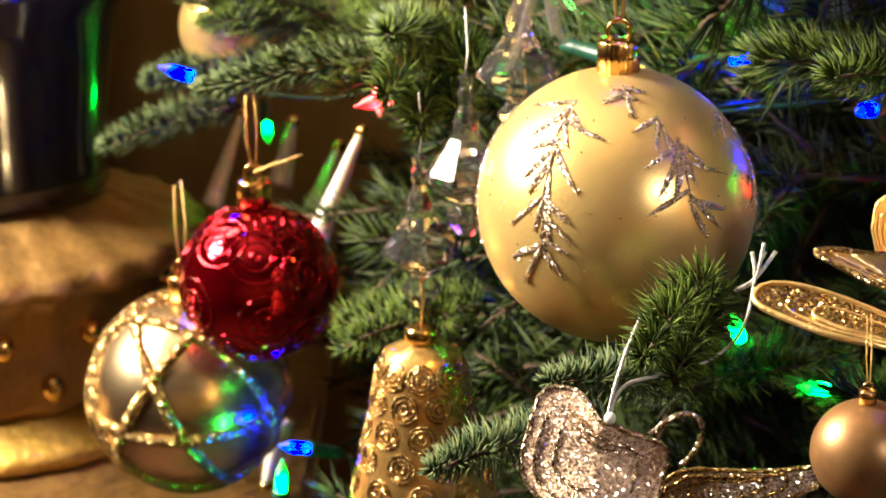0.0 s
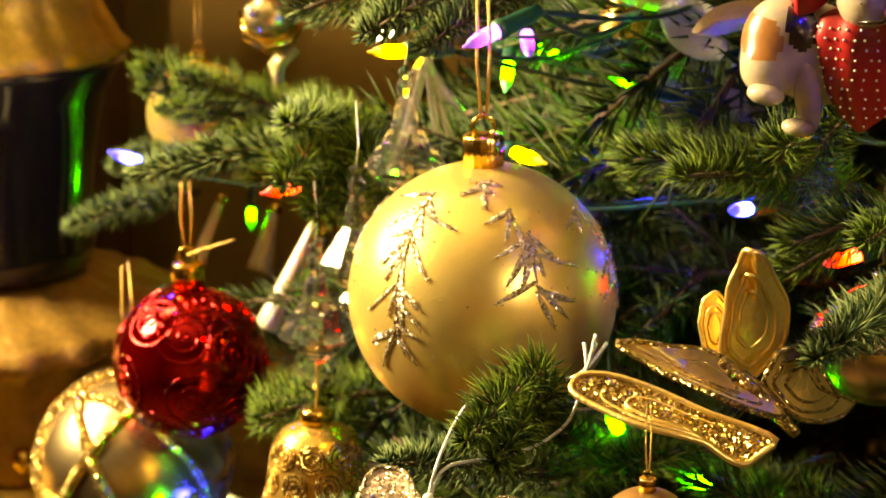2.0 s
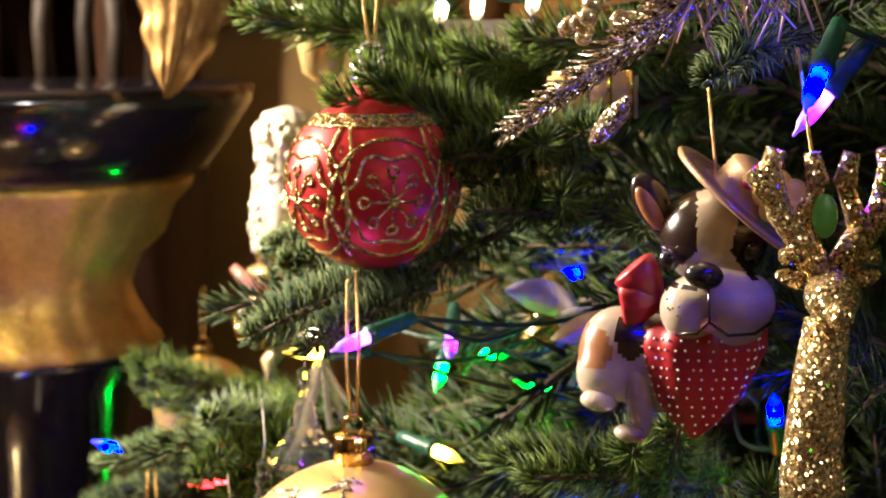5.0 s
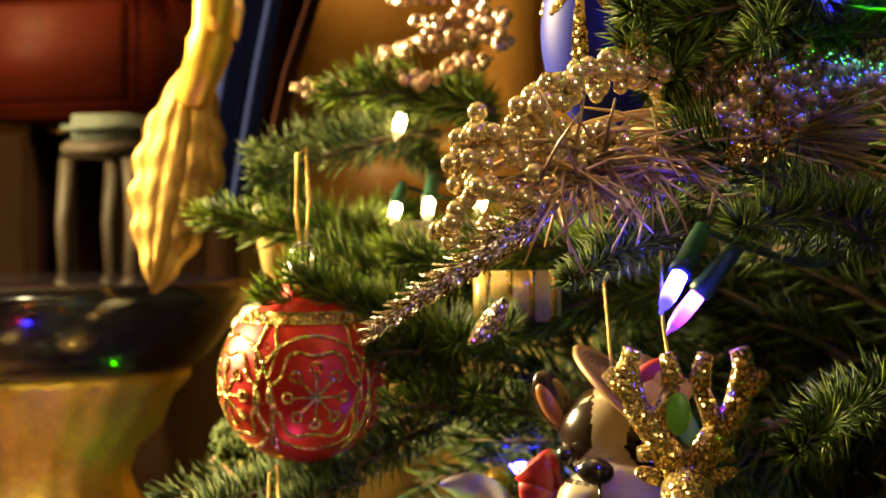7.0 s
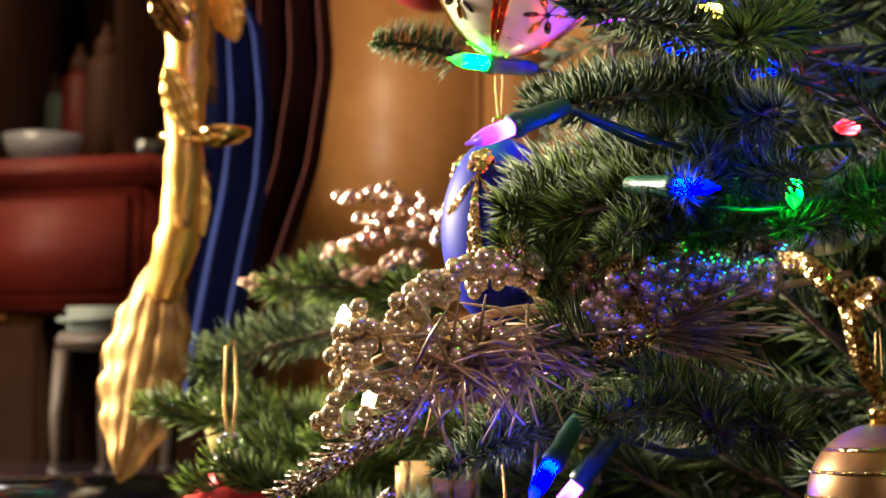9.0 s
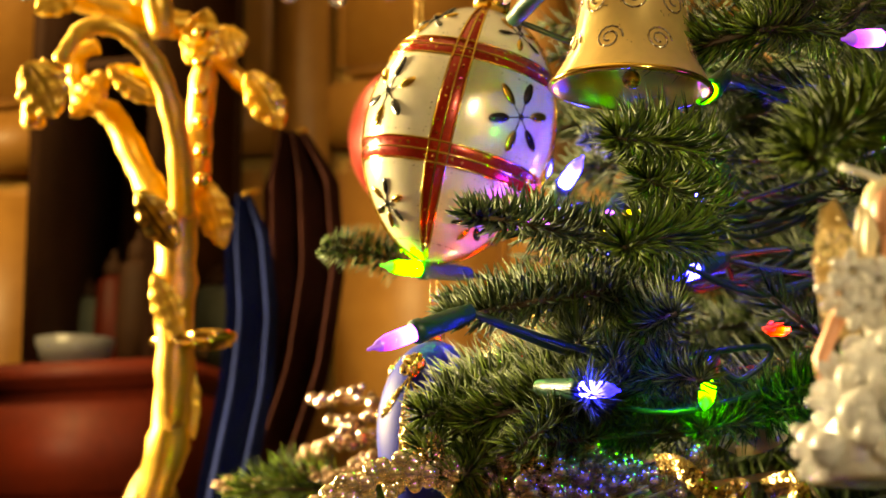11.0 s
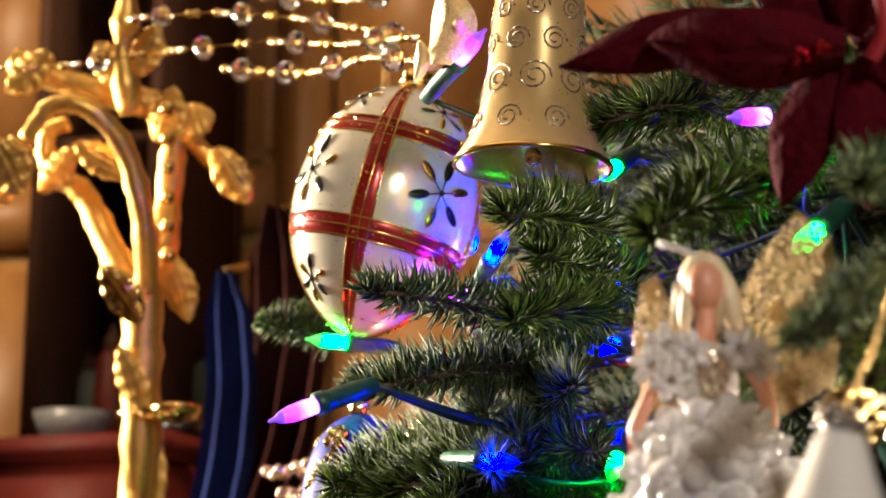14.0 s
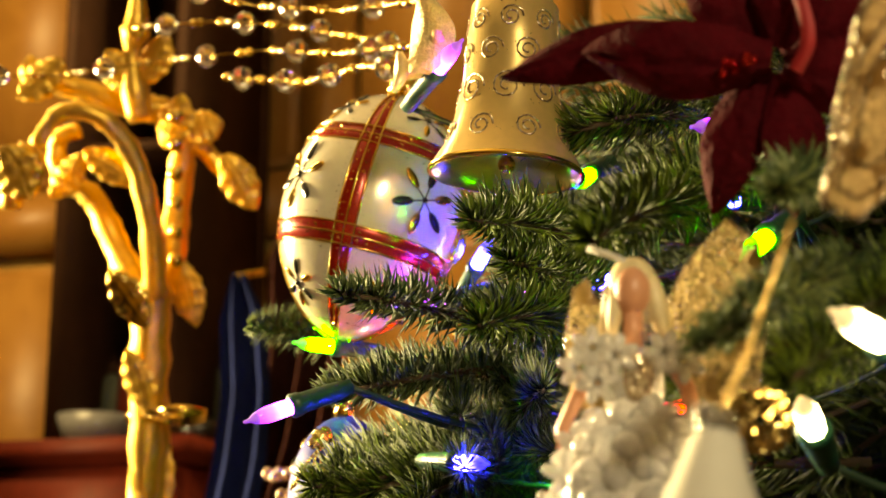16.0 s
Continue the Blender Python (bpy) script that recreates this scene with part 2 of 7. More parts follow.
M["soft_gold"] = material("soft_gold_paint", (0.86, 0.6, 0.22), 0.34, 0.85, 0.15, 60, 0.2, 500)
M["green_cloth"] = material("grey_green_cloth", (0.06, 0.07, 0.055), 0.8, 0, 0.3, 20)
M["carpet"] = material("brown_carpet", (0.12, 0.06, 0.03), 0.9, 0, 0.3, 12, 0.4, 200)
M["plaster"] = material("cream_ceiling", (0.6, 0.5, 0.36), 0.8, 0, 0.08, 6)
GLOWS = {"blue": ((0.0012, 0.0035, 1.0), 280), "green": ((0.03, 1.0, 0.002), 55), "red": ((1.0, 0.004, 0.003), 80), "violet": ((0.34, 0.008, 1.0), 20),
         "yellow": ((1.0, 0.62, 0.005), 45), "white": ((1.0, 0.74, 0.4), 30)}
for key, (rgb, power) in GLOWS.items():
    m = material("lit_%s_bulb_glass" % key, tuple(0.3 + 0.5 * c for c in rgb), 0.1, glow=rgb, glow_strength=power)
    M["tip_" + key] = m
    # the lamp burns near its socket and fades to tinted glass at the tip
    nt = m.node_tree
    b = nt.nodes["Principled BSDF"]
    tc = nt.nodes.new("ShaderNodeTexCoord")
    sep = nt.nodes.new("ShaderNodeSeparateXYZ")
    nt.links.new(tc.outputs["Object"], sep.inputs[0])
    ramp = nt.nodes.new("ShaderNodeMapRange")
    ramp.interpolation_type = "SMOOTHSTEP"
    for q, val in ((1, 0.006), (2, 0.0145), (3, 1.5), (4, 0.025)):
        ramp.inputs[q].default_value = val
    nt.links.new(sep.outputs["Z"], ramp.inputs[0])
    mul = nt.nodes.new("ShaderNodeMath")
    mul.operation = "MULTIPLY"
    mul.inputs[1].default_value = power
    nt.links.new(ramp.outputs[0], mul.inputs[0])
    nt.links.new(mul.outputs[0], b.inputs["Emission Strength"])
    hot = nt.nodes.new("ShaderNodeMapRange")
    for q, val in ((1, 0.003), (2, 0.0085), (3, 0.6 / power), (4, 0.0)):
        hot.inputs[q].default_value = val
    nt.links.new(sep.outputs["Z"], hot.inputs[0])
    mixc = nt.nodes.new("ShaderNodeMix")
    mixc.data_type = "RGBA"
    mixc.inputs[6].default_value = (*rgb, 1)
    mixc.inputs[7].default_value = (1, 1, 1, 1)
    nt.links.new(hot.outputs[0], mixc.inputs[0])
    nt.links.new(mixc.outputs[2], b.inputs["Emission Color"])


# ---- mesh helpers ----
def thing(name, label, category, at=(0, 0, 0), turn=0.0, group="", kind=""):
    ob = new(name)
    ob.empty_display_size = 0.01
    ob.matrix_basis = Matrix.Translation(at) @ Matrix.Rotation(radians(turn), 4, "Z")
    return tagged(ob, label, category, group, kind)


def mesh_of(name, verts, faces, mats, smooth=True, slots=None):
    me = bpy.data.meshes.new(name)
    me.from_pydata([tuple(v) for v in verts], [], faces)
    for m in (mats if isinstance(mats, (list, tuple)) else [mats]):
        me.materials.append(m)
    if slots is not None:
        me.polygons.foreach_set("material_index", slots)
    me.polygons.foreach_set("use_smooth", [smooth] * len(me.polygons))
    me.update()
    return me


def part(name, data, mat, parent, label="", smooth=True, m=None):
    """data: a bmesh, a mesh or (verts, faces). One mesh object under its parent."""
    if isinstance(data, bmesh.types.BMesh):
        me = bpy.data.meshes.new(name)
        data.to_mesh(me)
        data.free()
        me.materials.append(mat)
        me.polygons.foreach_set("use_smooth", [smooth] * len(me.polygons))
    elif isinstance(data, bpy.types.Mesh):
        me = data
    else:
        me = mesh_of(name, data[0], data[1], mat, smooth)
    ob = new(name, me)
    ob.parent = parent
    if m is not None:
        ob.matrix_basis = m
    if label:
        ob["label"] = label
    return ob


def join(*pieces):
    """Several (verts, faces) as one."""
    vs, fs = [], []
    for v, f in pieces:
        k = len(vs)
        vs += [tuple(p) for p in v]
        fs += [tuple(i + k for i in q) for q in f]
    return vs, fs


def moved(piece, m):
    return [tuple(m @ Vector(p)) for p in piece[0]], piece[1]


def lathe(profile, seg=32, flute=0.0, flutes=0):
    """Turned shape from (radius, height) pairs, upwards or downwards."""
    vs, fs = [], []
    n = len(profile)
    for i in range(seg):
        a = 2 * math.pi * i / seg
        k = 1 + flute * math.cos(flutes * a) if flutes else 1
        for r, z in profile:
            vs.append((r * k * math.cos(a), r * k * math.sin(a), z))
    for i in range(seg):
        j = (i + 1) % seg
        for q in range(n - 1):
            fs.append((i * n + q, j * n + q, j * n + q + 1, i * n + q + 1))
    return vs, fs


def ball(radius, seg=48, rings=28, squash=1.0, point=0.0):
    prof = []
    for i in range(rings + 1):
        a = -math.pi / 2 + math.pi * i / rings
        r = max(1e-5, radius * math.cos(a))
        z = radius * squash * math.sin(a)
        if z < 0:
            r *= 1 - point * (z / (radius * squash)) ** 2
        prof.append((r, z))
    return lathe(prof, seg)


def tube(points, radius, sides=6, closed=False, taper=None):
    pts = [Vector(p) for p in points]
    n = len(pts)
    vs, fs = [], []
    ref = Vector((0.13, 0.31, 0.94))
    for i, p in enumerate(pts):
        a, b = (pts[i - 1] if (i or closed) else p), (pts[(i + 1) % n] if (i < n - 1 or closed) else p)
        d = (b - a).normalized()
        u = d.cross(ref)
        u = u.normalized() if u.length > 1e-4 else Vector((1, 0, 0))
        w = d.cross(u)
        r = radius * (taper(i / max(1, n - 1)) if taper else 1)
        for k in range(sides):
            t = 2 * math.pi * k / sides
            vs.append(p + r * (math.cos(t) * u + math.sin(t) * w))
    for i in range(n if closed else n - 1):
        j = (i + 1) % n
        for k in range(sides):
            q = (k + 1) % sides
            fs.append((i * sides + k, i * sides + q, j * sides + q, j * sides + k))
    if not closed:
        fs += [tuple(range(sides))[::-1], tuple(range((n - 1) * sides, n * sides))]
    return vs, fs


def arc(a, b, sag, n=12):
    a, b = Vector(a), Vector(b)
    return [a.lerp(b, i / n) + Vector((0, 0, -sag * 4 * (i / n) * (1 - i / n))) for i in range(n + 1)]


def box(x, y, z, cx=0, cy=0, cz=0, bevel=0.0):
    bm = bmesh.new()
    bmesh.ops.create_cube(bm, size=1, matrix=Matrix.Translation((cx, cy, cz)) @ Matrix.Diagonal((x, y, z, 1)))
    if bevel:
        bmesh.ops.bevel(bm, geom=bm.edges[:], offset=bevel, segments=2, affect="EDGES")
    return bm


def on_ball(radius, az, el, lift=1.0, squash=1.0):
    """A place on a ball: az degrees to the right of its front (-y), el degrees up."""
    a, e = radians(az), radians(el)
    return Vector((radius * lift * math.cos(e) * math.sin(a), -radius * lift * math.cos(e) * math.cos(a), radius * squash * lift * math.sin(e)))


def grains(points, size, rng):
    """Small glitter flakes at the given places."""
    vs, fs = [], []
    for p in points:
        k = len(vs)
        s = size * rng.uniform(0.5, 1.4)
        for _ in range(4):
            d = Vector((rng.gauss(0, 1), rng.gauss(0, 1), rng.gauss(0, 1))).normalized()
            vs.append(Vector(p) + d * s)
        fs += [(k, k + 1, k + 2), (k, k + 2, k + 3), (k, k + 3, k + 1), (k + 1, k + 3, k + 2)]
    return vs, fs


# ---- room ----
floor = part("floor", box(6, 7, 0.1, 0, 0.6, -0.05), M["carpet"], None)
tagged(floor, "brown carpeted floor of the living room", "floor", kind="structure")
ceiling = part("ceiling", box(6, 7, 0.1, 0, 0.6, 2.65), M["plaster"], None)
tagged(ceiling, "plain cream plaster ceiling", "ceiling", kind="structure")
for nm, dims, pos in (("wall_north", (6, 0.1, 2.6), (0, 2.15, 1.3)), ("wall_south", (6, 0.1, 2.6), (0, -2.9, 1.3)),
                      ("wall_east", (0.1, 7, 2.6), (2.95, 0.6, 1.3)), ("wall_west", (0.1, 7, 2.6), (-2.95, 0.6, 1.3))):
    w = part(nm, box(*dims, *pos), M["wall"], None)
    tagged(w, "warm ochre painted wall of the living room", "wall", kind="structure")


# ---- tree ----
TRUNK = Vector((0.75, 1.0, 0.0))
RNG = random.Random(5)


def sprig(length, needle, count, spread, width, rng, side=3, fine=True):
    """Verts and faces of the needles and of the twig of one sprig that points along +x."""
    lines = [(Vector((0, 0, 0)), Vector((length, 0, 0)), 1.0)]
    for s in range(side):
        f = rng.uniform(0.05, 0.6)
        ang = radians(rng.uniform(28, 55)) * (1 if s % 2 else -1)
        L = length * (1 - f) * rng.uniform(0.55, 0.85)
        d = Vector((math.cos(ang), math.sin(ang), rng.uniform(-0.15, 0.25)))
        lines.append((Vector((length * f, 0, 0)), Vector((length * f, 0, 0)) + d * L, L / length))
    vs, fs, twig = [], [], []
    for a, b, share in lines:
        bend = Vector((0, 0, -0.06 * (b - a).length))
        n = 6 if fine else 3
        pts = [a.lerp(b, i / n) + bend * (i / n) ** 2 for i in range(n + 1)]
        twig.append(tube(pts, 0.0016, 5 if fine else 3, taper=lambda t: 1.1 - 0.6 * t))
        d = (b - a).normalized()
        u = d.cross(Vector((0, 0, 1))).normalized()
        w = u.cross(d)
        for i in range(int(count * share)):
            t = rng.uniform(0.02, 1.0) ** 0.9
            p = a.lerp(b, t) + bend * t * t
            phi = rng.uniform(0, 2 * math.pi)
            out = u * math.cos(phi) + w * math.sin(phi) * 0.9
            lean = radians(rng.uniform(spread - 14, spread + 14)) * (1 - 0.55 * t ** 6)
            n = (out * math.sin(lean) + d * math.cos(lean) + Vector((0, 0, 0.12))).normalized()
            L = needle * rng.uniform(0.7, 1.1) * (1 - 0.25 * t ** 3)
            e = n.cross(Vector((rng.gauss(0, 1), rng.gauss(0, 1), rng.gauss(0, 1)))).normalized()
            g = n.cross(e)
            k = len(vs)
            mid = p + n * L * (0.55 if fine else 0.2)
            for q in range(3):
                c, si = math.cos(q * 2.094), math.sin(q * 2.094)
                vs.append(mid + (e * c + g * si * 0.6) * width)
            vs.append(p + n * L + Vector((0, 0, 0.04 * L)))
            for q in range(3):
                fs.append((k + q, k + (q + 1) % 3, k + 3))
            if fine:
                vs.append(p)
                for q in range(3):
                    fs.append((k + 4, k + (q + 1) % 3, k + q))
    return (vs, fs), join(*twig)


VARIANTS = []
for i in range(4):
    nd, tw = sprig(0.15, 0.0165, 560, 52, 0.00055, RNG, 3)
    VARIANTS.append(("frost", mesh_of("frosted_needles", *nd, M["needle_frost"]), mesh_of("twig", *tw, M["twig"])))
for i in range(4):
    nd, tw = sprig(0.15, 0.021, 620, 46, 0.0005, RNG, 4)
    VARIANTS.append(("green", mesh_of("green_needles", *nd, M["needle_green"]), mesh_of("twig", *tw, M["twig"])))
nd, tw = sprig(0.15, 0.0175, 640, 54, 0.0008, RNG, 0)
SINGLE = ("frost", mesh_of("frosted_needles", *nd, M["needle_frost"]), mesh_of("twig", *tw, M["twig"]))
nd, tw = sprig(0.15, 0.0225, 480, 50, 0.00075, RNG, 0)
SINGLE_GREEN = ("green", mesh_of("green_needles", *nd, M["needle_green"]), mesh_of("twig", *tw, M["twig"]))

# Inner sprigs: their darker needle colour stands for the shade between branches
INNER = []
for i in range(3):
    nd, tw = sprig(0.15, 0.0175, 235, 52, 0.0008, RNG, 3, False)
    INNER.append(("green", mesh_of("green_needles", *nd, M["needle_shaded"]), mesh_of("twig", *tw, M["twig"])))
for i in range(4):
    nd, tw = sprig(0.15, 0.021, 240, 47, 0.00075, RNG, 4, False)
    INNER.append(("green", mesh_of("green_needles", *nd, M["needle_shaded"]), mesh_of("twig", *tw, M["twig"])))

tree = thing("christmas_tree", "artificial green fir tree with frosted needle tips, decorated", "christmas tree", TRUNK)
trunk_profile = [(0.05, 0.0), (0.045, 0.5), (0.035, 1.4), (0.02, 2.1), (0.004, 2.35)]
part("trunk", lathe(trunk_profile, 16), M["twig"], tree)


def branch(base, tip, variant, roll=0.0, fat=1.0):
    """One branch from base to tip, in world places."""
    base, tip = Vector(base), Vector(tip)
    x = (tip - base)
    L = x.length
    x.normalize()
    y = Vector((0, 0, 1)).cross(x).normalized()
    z = x.cross(y)
    m = Matrix((x, y, z)).transposed().to_4x4() @ Matrix.Rotation(roll, 4, "X")
    m = Matrix.Translation(base - TRUNK) @ m @ Matrix.Diagonal((L / 0.15, fat, fat, 1))
    ob = part("branch", variant[2], None, tree, m=m)
    part("needles", variant[1], None, ob)
    return ob


# Branches that stand out singly: tip, inner end, kind
F, G = VARIANTS[:4], VARIANTS[4:]
